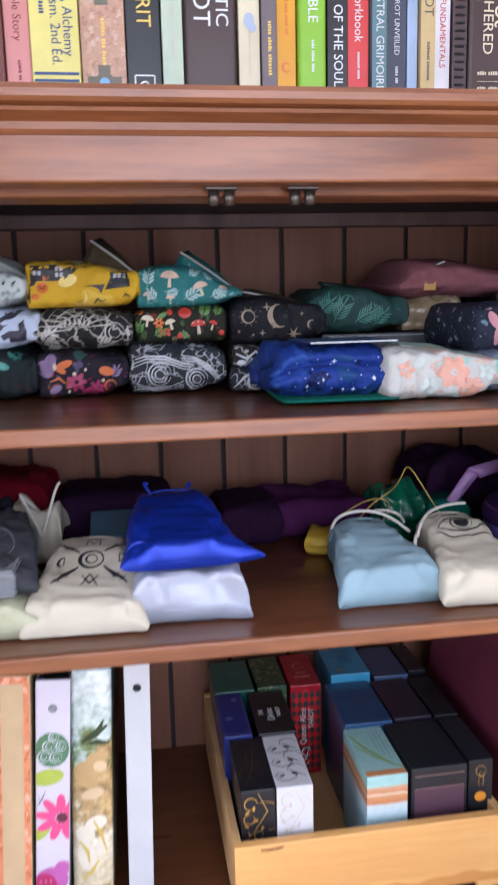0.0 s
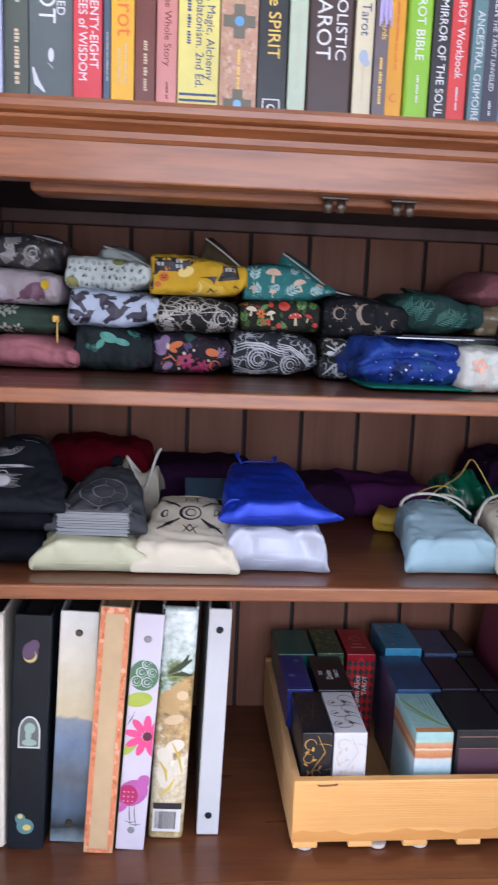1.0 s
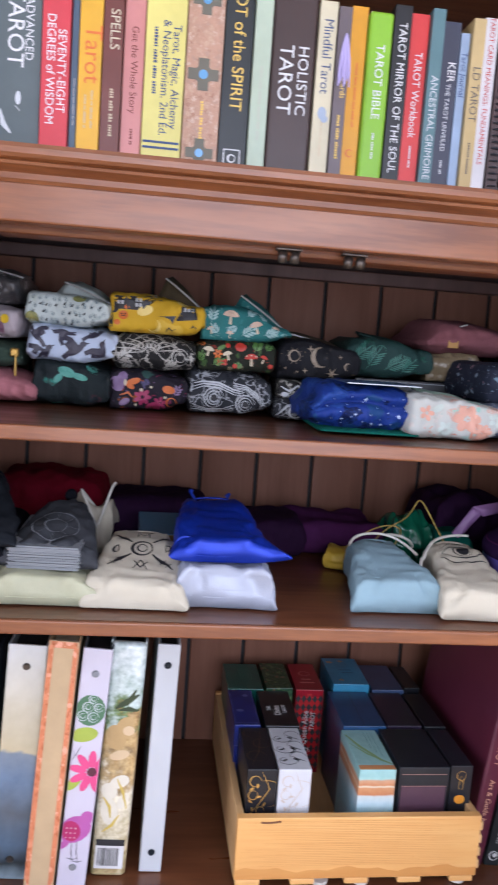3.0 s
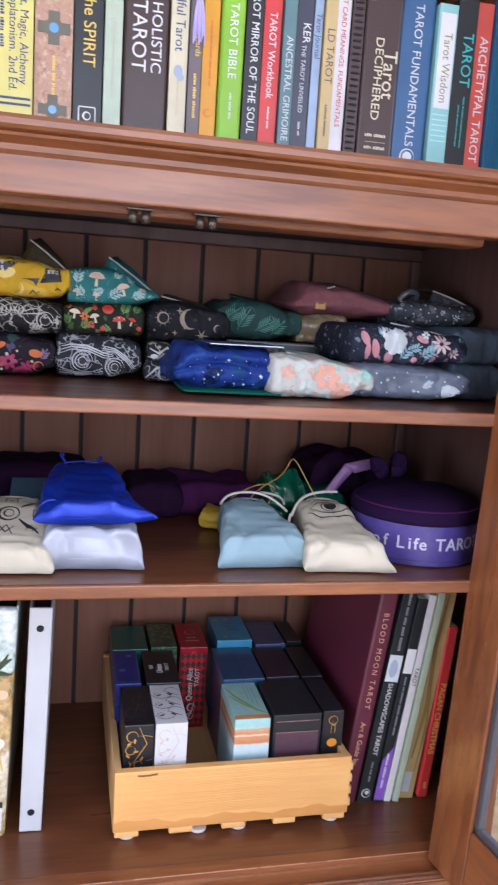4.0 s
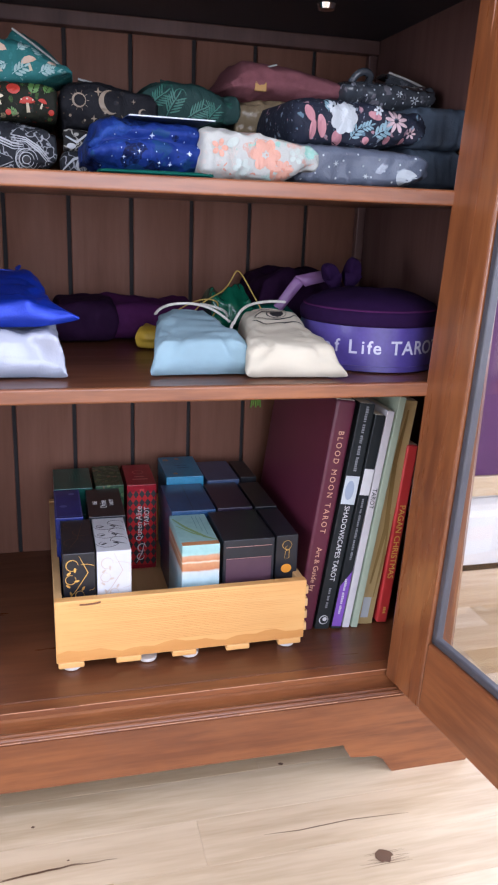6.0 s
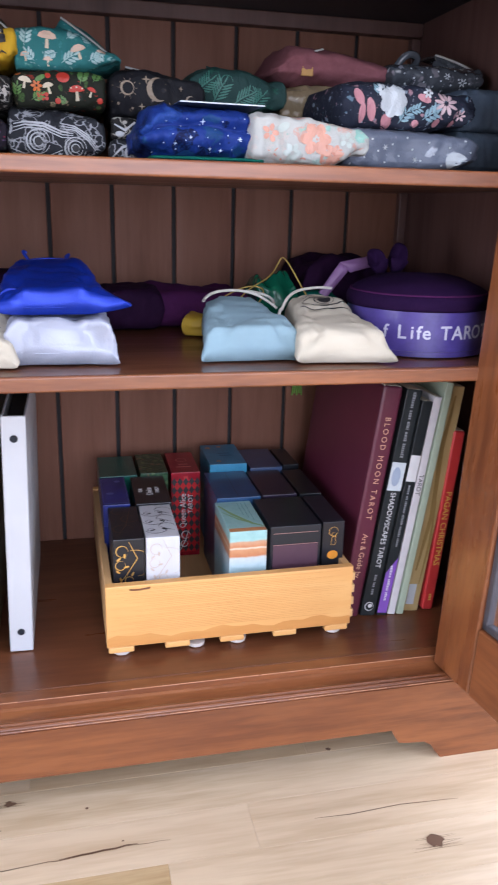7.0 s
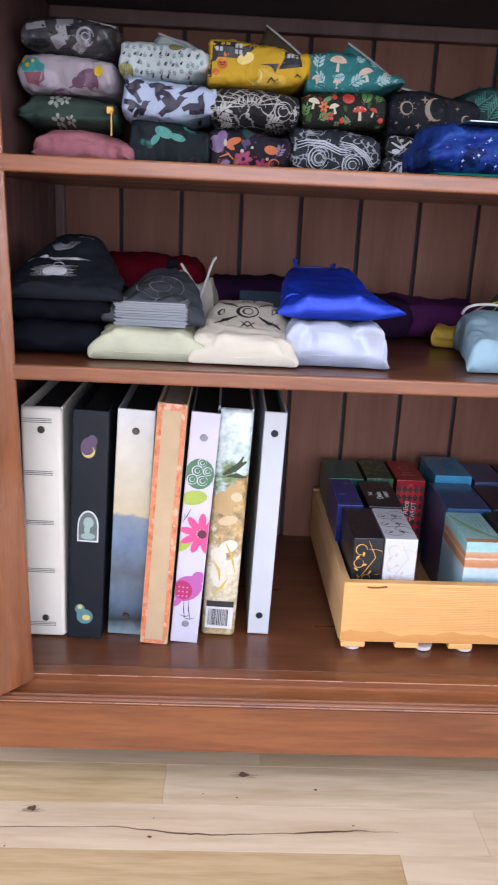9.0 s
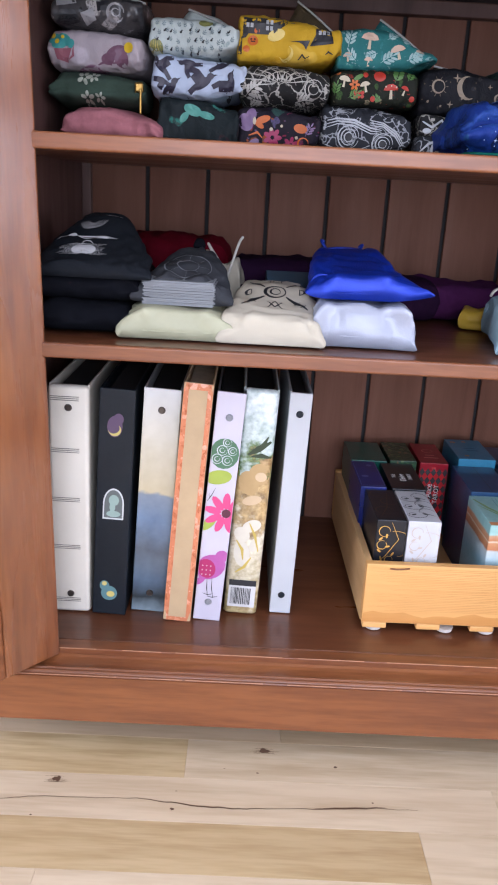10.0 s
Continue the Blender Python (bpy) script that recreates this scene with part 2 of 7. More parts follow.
X0, X1, Y0, Y1, H = -2.3, 2.3, -2.8, 0.50, 2.5
room_wall("wall_north", [(X0 - 0.12, 1.0, Y1, Y1 + 0.12, 0, H), (2.1, X1 + 0.12, Y1, Y1 + 0.12, 0, H), (1.0, 2.1, Y1, Y1 + 0.12, 0, 0.4), (1.0, 2.1, Y1, Y1 + 0.12, 1.9, H)], "pale painted wall behind the cabinet with a window")
room_wall("wall_west", [(X0 - 0.12, X0, Y0, -1.95, 0, H), (X0 - 0.12, X0, -0.65, Y1, 0, H), (X0 - 0.12, X0, -1.95, -0.65, 0, 0.06), (X0 - 0.12, X0, -1.95, -0.65, 1.94, H)], "pale painted side wall with a window")
room_wall("wall_south", [(X0 - 0.12, -0.5, Y0 - 0.12, Y0, 0, H), (1.2, X1 + 0.12, Y0 - 0.12, Y0, 0, H), (-0.5, 1.2, Y0 - 0.12, Y0, 0, 0.06), (-0.5, 1.2, Y0 - 0.12, Y0, 1.94, H)], "pale painted wall with a wide window")
room_wall("wall_east", [(X1, X1 + 0.12, Y0, -1.85, 0, H), (X1, X1 + 0.12, -0.55, Y1, 0, H), (X1, X1 + 0.12, -1.85, -0.55, 0, 0.5), (X1, X1 + 0.12, -1.85, -0.55, 1.94, H)], "pale painted side wall with a tall window")
tagged(part("ceiling", slab(X0 - 0.12, X1 + 0.12, Y0 - 0.12, Y1 + 0.12, H, H + 0.1), "ceil"), "plain white ceiling", "ceiling", kind="structure")
sub = tagged(part("floor", slab(X0 - 0.12, X1 + 0.12, Y0 - 0.12, Y1 + 0.12, -0.06, -0.014), "dark_gap"), "pale knotty oak plank floor", "floor", kind="structure")
for nm, x0, x1 in (("baseboard_1", X0, X1),):
    prof = [(Y1, 0), (Y1 - 0.016, 0), (Y1 - 0.016, 0.10), (Y1 - 0.011, 0.112), (Y1 - 0.011, 0.125), (Y1 - 0.004, 0.135), (Y1, 0.135)]
    tagged(part(nm, run(prof, x0, x1), "white_trim"), "white moulded baseboard along the wall", "baseboard", kind="structure")

pan = thing("purple_panel", "purple cloth panel with a wooden bottom rail against the wall", "panel", at=pose(0.70, 0.455, 0))
M["purple_cloth"] = plain("purple_cloth", (0.10, 0.03, 0.11), 0.8, 0.1, 14, 0.3, 700)
part("cloth", slab(0, 0.36, 0.004, 0.022, 0.195, 0.98, 0.003), "purple_cloth", pan)
part("rail", slab(-0.005, 0.365, 0.0, 0.026, 0.155, 0.195, 0.003), "oak", pan)
for xx in (0.0, 0.345):
    part("foot", slab(xx, xx + 0.02, 0.0, 0.026, 0.0, 0.155, 0.002), "oak", pan)

# ---- cabinet ----
CL, CR = -0.62, 0.583
IL, IR = -0.322, 0.574          # inner sides at the back
BACK, FLOOR = 0.427, 0.12
SH1, SH2, TH = 0.677, 0.479, 0.0155
SHELF = [(IL, 0.0052), (0.547, 0.0052), (IR, 0.046), (IR, BACK - 0.002), (IL, BACK - 0.002)]


def board(outline, z0, z1):
    """A flat board: an outline in (x, y), with its thickness."""
    bm = bmesh.new()
    a, b = [bm.verts.new((x, y, z0)) for x, y in outline], [bm.verts.new((x, y, z1)) for x, y in outline]
    n = len(outline)
    for i in range(n):
        bm.faces.new((a[i], a[(i + 1) % n], b[(i + 1) % n], b[i]))
    bm.faces.new(a[::-1])
    bm.faces.new(b)
    bmesh.ops.recalc_face_normals(bm, faces=bm.faces)
    return bm


cab = thing("hutch_cabinet", "reddish-brown stained wooden hutch cabinet with open glass doors", "cabinet")
part("side_panel", slab(IL - 0.022, IL, 0.0, BACK, 0.05, 0.905, 0.001), "inner_shaded", cab)
part("side_panel", slab(IR, IR + 0.022, 0.055, BACK, 0.05, 0.905, 0.001), "inner_shaded", cab)
part("bottom_panel", slab(IL, IR, 0.0275, BACK, FLOOR - 0.02, FLOOR, 0.0008), "shelf_shaded", cab)
# boards carry their shade in the colour, front edges the plain stain
shelf = part("shelf", board(SHELF, SH1 - TH, SH1), "shelf_shaded", cab)
part("front_edge", slab(IL, 0.545, 0.0, 0.005, SH1 - TH, SH1, 0.0022, 3), "stain_x", shelf, "rounded front edge, paler than the shade-coloured board")
shelf = part("shelf", board(SHELF, SH2 - TH, SH2), "shelf_shaded", cab)
part("front_edge", slab(IL, 0.545, 0.0, 0.005, SH2 - TH, SH2, 0.0022, 3), "stain_x", shelf, "rounded front edge, paler than the shade-coloured board")
# face frame
part("stile", slab(CL, -0.326, -0.022, 0.0, 0.10, 0.866, 0.0015), "stain_z", cab)
part("stile", slab(0.503, 0.544, -0.022, 0.0, 0.112, 0.866, 0.0015), "stain_z", cab)
cant = [(0.5445, -0.021), (IR + 0.021, 0.0545), (IR, 0.0545), (0.531, 0.0005)]
part("canted_corner", board(cant, 0.112, 0.8655), "stain_z", cab)
part("frieze_rail", slab(CL, CR, -0.024, 0.0, 0.866, 0.903, 0.002), "stain_x", cab)
part("inner_rail", slab(-0.20, 0.466, 0.012, 0.056, 0.860, 0.876, 0.004, 2), "stain_x", cab)
part("inner_top_panel", slab(IL, IR, 0.002, BACK, 0.893, 0.905), "top_shaded", cab)
# crown moulding that carries the upper part
crown = [(0.0, 0.900), (-0.026, 0.900), (-0.029, 0.903), (-0.030, 0.908), (-0.035, 0.911), (-0.040, 0.9135), (-0.041, 0.916), (-0.0385, 0.9175),
         (-0.043, 0.919), (-0.0455, 0.922), (-0.046, 0.927), (-0.044, 0.931), (0.0, 0.931)]
part("crown_moulding", run(crown, CL - 0.022, CR + 0.022), "stain_x", cab)
part("counter", slab(CL - 0.02, CR + 0.02, 0.0, BACK + 0.01, 0.906, 0.9305), "stain_x", cab)
# base moulding and apron
part("threshold", slab(-0.33, 0.56, 0.0085, 0.0268, 0.100, FLOOR, 0.0009), "stain_x", cab, "floor lip with a worn pale edge")
M["worn_edge"] = plain("worn_bare_edge", (0.42, 0.21, 0.12), 0.6, 0.3, 60)
for yy, zz, rr in ((0.0090, FLOOR - 0.0005, 0.0005), (-0.0257, 0.1075, 0.0005)):
    rw = random.Random(int(zz * 9000))
    x = -0.50 if yy < 0 else -0.32
    while x < 0.55:
        ln = rw.uniform(0.04, 0.16)
        tube([(x, yy, zz), (x + ln / 2, yy, zz + 0.0001), (x + ln, yy, zz)], rr, "worn_edge", "worn_edge", cab, res=1)
        x += ln + rw.uniform(0.002, 0.03)
base = [(0.0085, 0.090), (-0.0255, 0.090), (-0.0258, 0.1065), (-0.0252, 0.1080), (-0.0242, 0.1084), (-0.0232, 0.1076), (-0.0224, 0.1090), (-0.0210, 0.1102), (-0.0194, 0.1104), (-0.0182, 0.1092), (-0.0176, 0.1078),
        (-0.0168, 0.1092), (-0.0154, 0.1106), (-0.0136, 0.1108), (-0.0120, 0.1096), (-0.0090, 0.1080), (-0.0040, 0.1084), (0.0010, 0.1096), (0.0050, 0.1112), (0.0078, 0.1128), (0.0085, 0.1128)]
part("base_moulding", run(base, CL - 0.004, CR + 0.004), "stain_x", cab)
bm = bmesh.new()
half = [(0.413, 0.048), (0.417, 0.040), (0.424, 0.029), (0.440, 0.027), (0.456, 0.026), (0.466, 0.020), (0.474, 0.008), (0.480, 0.0), (CR - 0.004, 0.0), (CR, 0.004)]
cx = (CL + CR) / 2
out = [(CL, 0.1062), *[(2 * cx - x, z) for x, z in half[::-1]], *half, (CR, 0.1062)]
fr = [bm.verts.new((x, -0.0275, z)) for x, z in out]
bk = [bm.verts.new((x, -0.006, z)) for x, z in out]
n = len(out)
for i in range(n):
    bm.faces.new((fr[i], fr[(i + 1) % n], bk[(i + 1) % n], bk[i]))
bm.faces.new(fr)
bm.faces.new(bk[::-1])
bmesh.ops.recalc_face_normals(bm, faces=bm.faces)
part("apron", bm, "stain_x", cab, "apron with scrolled bracket feet")
for x0, x1 in ((CL, CL + 0.02), (CR - 0.02, CR)):
    part("foot_block", slab(x0, x1, -0.006, BACK, 0, 0.085, 0.001), "stain_y", cab)
# tongue-and-groove back
back = part("back_panel", slab(IL - 0.02, IR + 0.02, BACK + 0.007, BACK + 0.014, 0.06, 1.95), "dark_gap", cab)
GX, GS = -0.2275, 0.0886
for k in range(-1, 10):
    x0, x1 = max(IL, GX + GS * (k - 1) + 0.0028), min(IR, GX + GS * k - 0.0028)
    if x1 - x0 > 0.006:
        part("back_board", slab(x0, x1, BACK, BACK + 0.006, 0.06, 0.90, 0.0015), "back", back)
part("back_rail", slab(IL, IR, BACK - 0.02, BACK - 0.001, 0.874, 0.893, 0.002), "inner_shaded", cab)
for x in (IL, IR - 0.014):
    part("corner_bead", slab(x, x + 0.014, BACK - 0.014, BACK, FLOOR, 0.874, 0.002), "inner_shaded", cab)


def door(hinge, turn, w, z0, z1, stile, rail_w, side, sag=0.0):
    """A framed glass door under the cabinet: side is 1 where it swings to the right of its hinge, -1 to the left."""
    d = new("door")
    d.parent = cab
    d.matrix_local = pose(hinge[0], hinge[1], z0, 0, sag, 0) @ pose(0, 0, -z0, 0, 0, turn)
    t = 0.022
    s = side

    def bar(name, a0, a1, z0, z1, mat):
        lo, hi = sorted((s * a0, s * a1))
        return part(name, slab(lo, hi, 0, t, z0, z1, 0.003, 3), mat, d)

    bar("door_stile", 0, stile, z0, z1, "door_wood")
    bar("door_stile", w - stile, w, z0, z1, "door_wood")
    bar("door_rail", stile, w - stile, z0, z0 + rail_w, "stain_x")
    bar("door_rail", stile, w - stile, z1 - rail_w, z1, "stain_x")
    for a0, a1, b0, b1 in ((stile, stile + 0.009, z0 + rail_w, z1 - rail_w), (w - stile - 0.009, w - stile, z0 + rail_w, z1 - rail_w),
                           (stile, w - stile, z0 + rail_w, z0 + rail_w + 0.009), (stile, w - stile, z1 - rail_w - 0.009, z1 - rail_w)):
        lo, hi = sorted((s * a0, s * a1))
        part("gasket", slab(lo, hi, 0.004, 0.014, b0, b1, 0.002), "gasket", d, "grey glazing gasket")
    lo, hi = sorted((s * stile, s * (w - stile)))
    p = part("pane", slab(lo, hi, 0.012, 0.015, z0 + rail_w, z1 - rail_w), "glass", d, "clear glass pane")
    p.visible_shadow = False
    return d


door((0.4740, 0.004, 0), -82, 0.39, 0.114, 0.862, 0.069, 0.085, 1, 2.1)
door((-0.2680, 0.004, 0), 47.5, 0.39, 0.114, 0.862, 0.069, 0.085, -1, -0.9)
# upper part: sides, shelf above the books, doors swung open
part("upper_side", slab(CL + 0.01, CL + 0.032, 0.02, BACK, 0.931, 1.95, 0.001), "stain_z", cab)
part("upper_side", slab(CR - 0.032, CR - 0.01, 0.02, BACK, 0.931, 1.95, 0.001), "stain_z", cab)
part("upper_shelf", slab(CL + 0.032, CR - 0.032, 0.03, BACK, 1.25, 1.27, 0.002), "stain_x", cab)
part("upper_shelf", slab(CL + 0.032, CR - 0.032, 0.03, BACK, 1.58, 1.60, 0.002), "stain_x", cab)
part("upper_top", slab(CL, CR, 0.0, BACK + 0.01, 1.95, 1.99, 0.003), "stain_x", cab)
part("upper_back", slab(CL + 0.032, CR - 0.032, BACK, BACK + 0.006, 0.931, 1.95), "back", cab)
door((-0.2695, -0.03, 0), 74, 0.39, 0.947, 1.93, 0.078, 0.085, -1)
door((0.4960, -0.03, 0), -80, 0.39, 0.947, 1.93, 0.078, 0.085, 1)

# ---- catches, strips and bulb under the top rail ----
def catch(x):
    c = thing("door_catch", "dark bronze double-roller door catch under the top rail", "catch", "door catches")
    c.location = (x, -0.006, 0.866)
    part("plate", slab(-0.013, 0.013, 0.0, 0.010, -0.0025, 0, 0.0008), "metal_dark", c)
    for s in (-0.0062, 0.0062):
        bm = bmesh.new()
        bmesh.ops.create_cone(bm, cap_ends=True, segments=16, radius1=0.0046, radius2=0.0046, depth=0.012, matrix=pose(s, 0.004, -0.0087, 0, 0, 0))
        bmesh.ops.bevel(bm, geom=[e for e in bm.edges if abs(e.verts[0].co.z - e.verts[1].co.z) < 1e-5], offset=0.001, segments=2, affect="EDGES")
        part("roller", bm, "metal_dark", c, smooth=True)


catch(0.086)
catch(0.152)
from mathutils.bvhtree import BVHTree

# ---- shapes for printed decoration, in two dimensions ----
def ngon(cx, cy, rx, ry=None, turn=0.0, n=16):
    ry, a = ry or rx, radians(turn)
    pts = []
    for i in range(n):
        t = 2 * math.pi * i / n
        x, y = rx * math.cos(t), ry * math.sin(t)
        pts.append((cx + x * math.cos(a) - y * math.sin(a), cy + x * math.sin(a) + y * math.cos(a)))
    return [pts]


def stroke(pts, w, taper=True):
    """A drawn line of varying width through the points, as small quads."""
    quads, n = [], len(pts)
    sides = []
    for i, p in enumerate(pts):
        a, b = Vector(pts[max(0, i - 1)]), Vector(pts[min(n - 1, i + 1)])
        d = (b - a).normalized()
        k = w / 2 * (1 - 0.7 * abs(2 * i / (n - 1) - 1) if taper else 1)
        sides.append(((p[0] - d.y * k, p[1] + d.x * k), (p[0] + d.y * k, p[1] - d.x * k)))
    for a, b in zip(sides, sides[1:]):
        quads.append([a[0], a[1], b[1], b[0]])
    return quads


def arc(cx, cy, r, a0, a1, w, n=12, grow=1.0):
    pts = []
    for i in range(n + 1):
        a, k = radians(a0 + (a1 - a0) * i / n), r * (1 + (grow - 1) * i / n)
        pts.append((cx + k * math.cos(a), cy + k * math.sin(a)))
    return stroke(pts, w)


def crescent(cx, cy, r, turn=0.0):
    a, pts = radians(turn), []
    for i in range(13):
        t = radians(-110 + 220 * i / 12)
        pts.append((r * math.cos(t), r * math.sin(t)))
    for i in range(13):
        t = radians(100 - 200 * i / 12)
        pts.append((r * 0.72 * math.cos(t) - r * 0.18, r * 0.9 * math.sin(t)))
    out = [(cx + x * math.cos(a) - y * math.sin(a), cy + x * math.sin(a) + y * math.cos(a)) for x, y in pts]
    n = len(out)
    return [[out[i], out[i + 1], out[n - 2 - i], out[n - 1 - i]] for i in range(n // 2 - 1)]


def petals(cx, cy, r, n=7, width=0.3, turn=0.0):
    out = []
    for i in range(n):
        a = turn + 360 * i / n
        out += ngon(cx + 0.6 * r * math.cos(radians(a)), cy + 0.6 * r * math.sin(radians(a)), r * 0.42, r * width * 0.5, a, 10)
    return out


def star(cx, cy, r, n=4, inner=0.3):
    pts = []
    for i in range(2 * n):
        k = r if i % 2 == 0 else r * inner
        a = math.pi * i / n
        pts.append((cx + k * math.cos(a), cy + k * math.sin(a)))
    return [pts]


def rect(x0, x1, y0, y1):
    return [[(x0, y0), (x1, y0), (x1, y1), (x0, y1)]]


def decal(shapes, material, target, origin, right=(1, 0, 0), up=(0, 0, 1), name="print", label="", lift=0.0005):
    """Lays flat shapes onto the surface of a mesh object: origin and directions in the target's own space."""
    right, up, origin = Vector(right).normalized(), Vector(up).normalized(), Vector(origin)
    into = -right.cross(up)
    tree = BVHTree.FromPolygons([v.co for v in target.data.vertices], [p.vertices for p in target.data.polygons])
    bm, missed, rise = bmesh.new(), set(), 0.0

    def put(q):
        p = origin + right * q[0] + up * q[1]
        hit = tree.ray_cast(p - into * 0.3, into, 0.7)
        v = bm.verts.new((hit[0] if hit[0] else p) - into * (lift + rise))
        if not hit[0]:
            missed.add(v)
        return v

    for k, s in enumerate(shapes):
        rise = 0.000012 * (k % 30)
        if len(s) == 4:
            a, b_, c, d = map(Vector, s)
            nu = max(1, min(12, math.ceil(max((b_ - a).length, (c - d).length) / 0.006)))
            nv = max(1, min(12, math.ceil(max((d - a).length, (c - b_).length) / 0.006)))
            g = [[put((a * (1 - i / nu) + b_ * (i / nu)) * (1 - j / nv) + (d * (1 - i / nu) + c * (i / nu)) * (j / nv)) for j in range(nv + 1)] for i in range(nu + 1)]
            for i in range(nu):
                for j in range(nv):
                    bm.faces.new((g[i][j], g[i + 1][j], g[i + 1][j + 1], g[i][j + 1]))
        else:
            c = put((sum(q[0] for q in s) / len(s), sum(q[1] for q in s) / len(s)))
            mx, my = sum(q[0] for q in s) / len(s), sum(q[1] for q in s) / len(s)
            vs = [put(q) for q in s]
            mid = [put((0.5 * (q[0] + mx), 0.5 * (q[1] + my))) for q in s]
            for i in range(len(vs)):
                j = (i + 1) % len(vs)
                bm.faces.new((vs[i], vs[j], mid[j], mid[i]))
                bm.faces.new((mid[i], mid[j], c))
    if len(missed) < len(bm.verts):
        bmesh.ops.delete(bm, geom=list(missed), context="VERTS")
    bmesh.ops.recalc_face_normals(bm, faces=bm.faces)
    ob = part(name, bm, material, target, label)
    return tagged(ob, kind="stuff") if len(shapes) > 1 else ob


# ---- pouches and bags ----
def pillow(w, d, h, ex=11.0, ey=8.0, crease=0.12, seed=0, nx=40, ny=24, ear=0.0, slump=0.0):
    """A stuffed cloth bag resting on z = 0, its front at y = 0: two sheets that meet at a seam."""
    bm, rows = bmesh.new(), {}
    for side in (1, -1):
        for i in range(nx + 1):
            for j in range(ny + 1):
                u, v = math.sin((i / nx - 0.5) * math.pi), math.sin((j / ny - 0.5) * math.pi)
                rim = i in (0, nx) or j in (0, ny)
                if rim and side == -1:
                    rows[side, i, j] = rows[1, i, j]
                    continue
                f = max(0.0, (1 - abs(u) ** ex)) ** 0.5 * max(0.0, (1 - abs(v) ** ey)) ** 0.5
                q = Vector((u * w * 26 + seed * 7.3, v * d * 22, side * 2.0))
                fold = 1 - 2.2 * abs(noise.noise(q * 0.8 + Vector((1, 7, 3))))
                wr = noise.noise(q * 0.7) * 0.5 + noise.noise(q * 1.7) * 0.35 + fold * 0.35 * (0.4 + 0.6 * abs(u))
                z = h / 2 + side * h / 2 * f * (1 + crease * wr * (1.0 if side > 0 else 0.3))
                e = 1 + ear * abs(u * v) ** 3
                x = u * w / 2 * e + crease * 0.35 * h * noise.noise(q * 0.9) * abs(u)
                y = d / 2 + v * d / 2 * e + crease * 0.55 * h * noise.noise(Vector((u * w * 30 + seed, z * 45, side))) * abs(v) ** 3
                z += slump * h * (0.5 * noise.noise(Vector((u * 1.5 + seed, v * 1.5, 0.3)))) * (0.5 + 0.5 * side) - ear * h * 0.5 * abs(u * v) ** 3
                rows[side, i, j] = bm.verts.new((x, y, max(0.0005, z)))
    for side in (1, -1):
        for i in range(nx):
            for j in range(ny):
                q = [rows[side, i, j], rows[side, i + 1, j], rows[side, i + 1, j + 1], rows[side, i, j + 1]]
                if len(set(q)) == 4:
                    bm.faces.new(q if side > 0 else q[::-1])
    return bm


def sheet(a, b, c, d, thick, bulge=0.0, n=8, seed=0):
    """A thin bent cloth flap with four corners."""
    bm = bmesh.new()
    a, b, c, d = map(Vector, (a, b, c, d))
    nrm = (b - a).cross(d - a).normalized()
    g = {}
    for k in (0, 1):
        for i in range(n + 1):
            for j in range(n + 1):
                s, t = i / n, j / n
                p = (a * (1 - s) + b * s) * (1 - t) + (d * (1 - s) + c * s) * t
                p = p + nrm * (bulge * math.sin(math.pi * s) * math.sin(math.pi * (0.15 + 0.7 * t)) + 0.002 * noise.noise(Vector((s * 3, t * 3, seed))) - k * thick)
                g[k, i, j] = bm.verts.new(p)
    for i in range(n):
        for j in range(n):
            bm.faces.new((g[0, i, j], g[0, i + 1, j], g[0, i + 1, j + 1], g[0, i, j + 1]))
            bm.faces.new((g[1, i, j + 1], g[1, i + 1, j + 1], g[1, i + 1, j], g[1, i, j]))
    for i in range(n):
        for e in ((0, 1), (n, 0)):
            j = e[0]
            q = (g[0, i, j], g[0, i + 1, j], g[1, i + 1, j], g[1, i, j])
            bm.faces.new(q)
            q = (g[0, j, i], g[0, j, i + 1], g[1, j, i + 1], g[1, j, i])
            bm.faces.new(q)
    bmesh.ops.recalc_face_normals(bm, faces=bm.faces)
    return bm


def ease(t):
    t = min(1.0, max(0.0, t))
    return t * t * (3 - 2 * t)


def ring_skin(rings):
    """Skins a row of closed rings and caps both ends."""
    bm = bmesh.new()
    vs = [[bm.verts.new(p) for p in r] for r in rings]
    n = len(vs[0])
    for a, b in zip(vs, vs[1:]):
        for j in range(n):
            bm.faces.new((a[j], b[j], b[(j + 1) % n], a[(j + 1) % n]))
    bm.faces.new(vs[0])
    bm.faces.new(vs[-1][::-1])
    bmesh.ops.recalc_face_normals(bm, faces=bm.faces)
    return bm


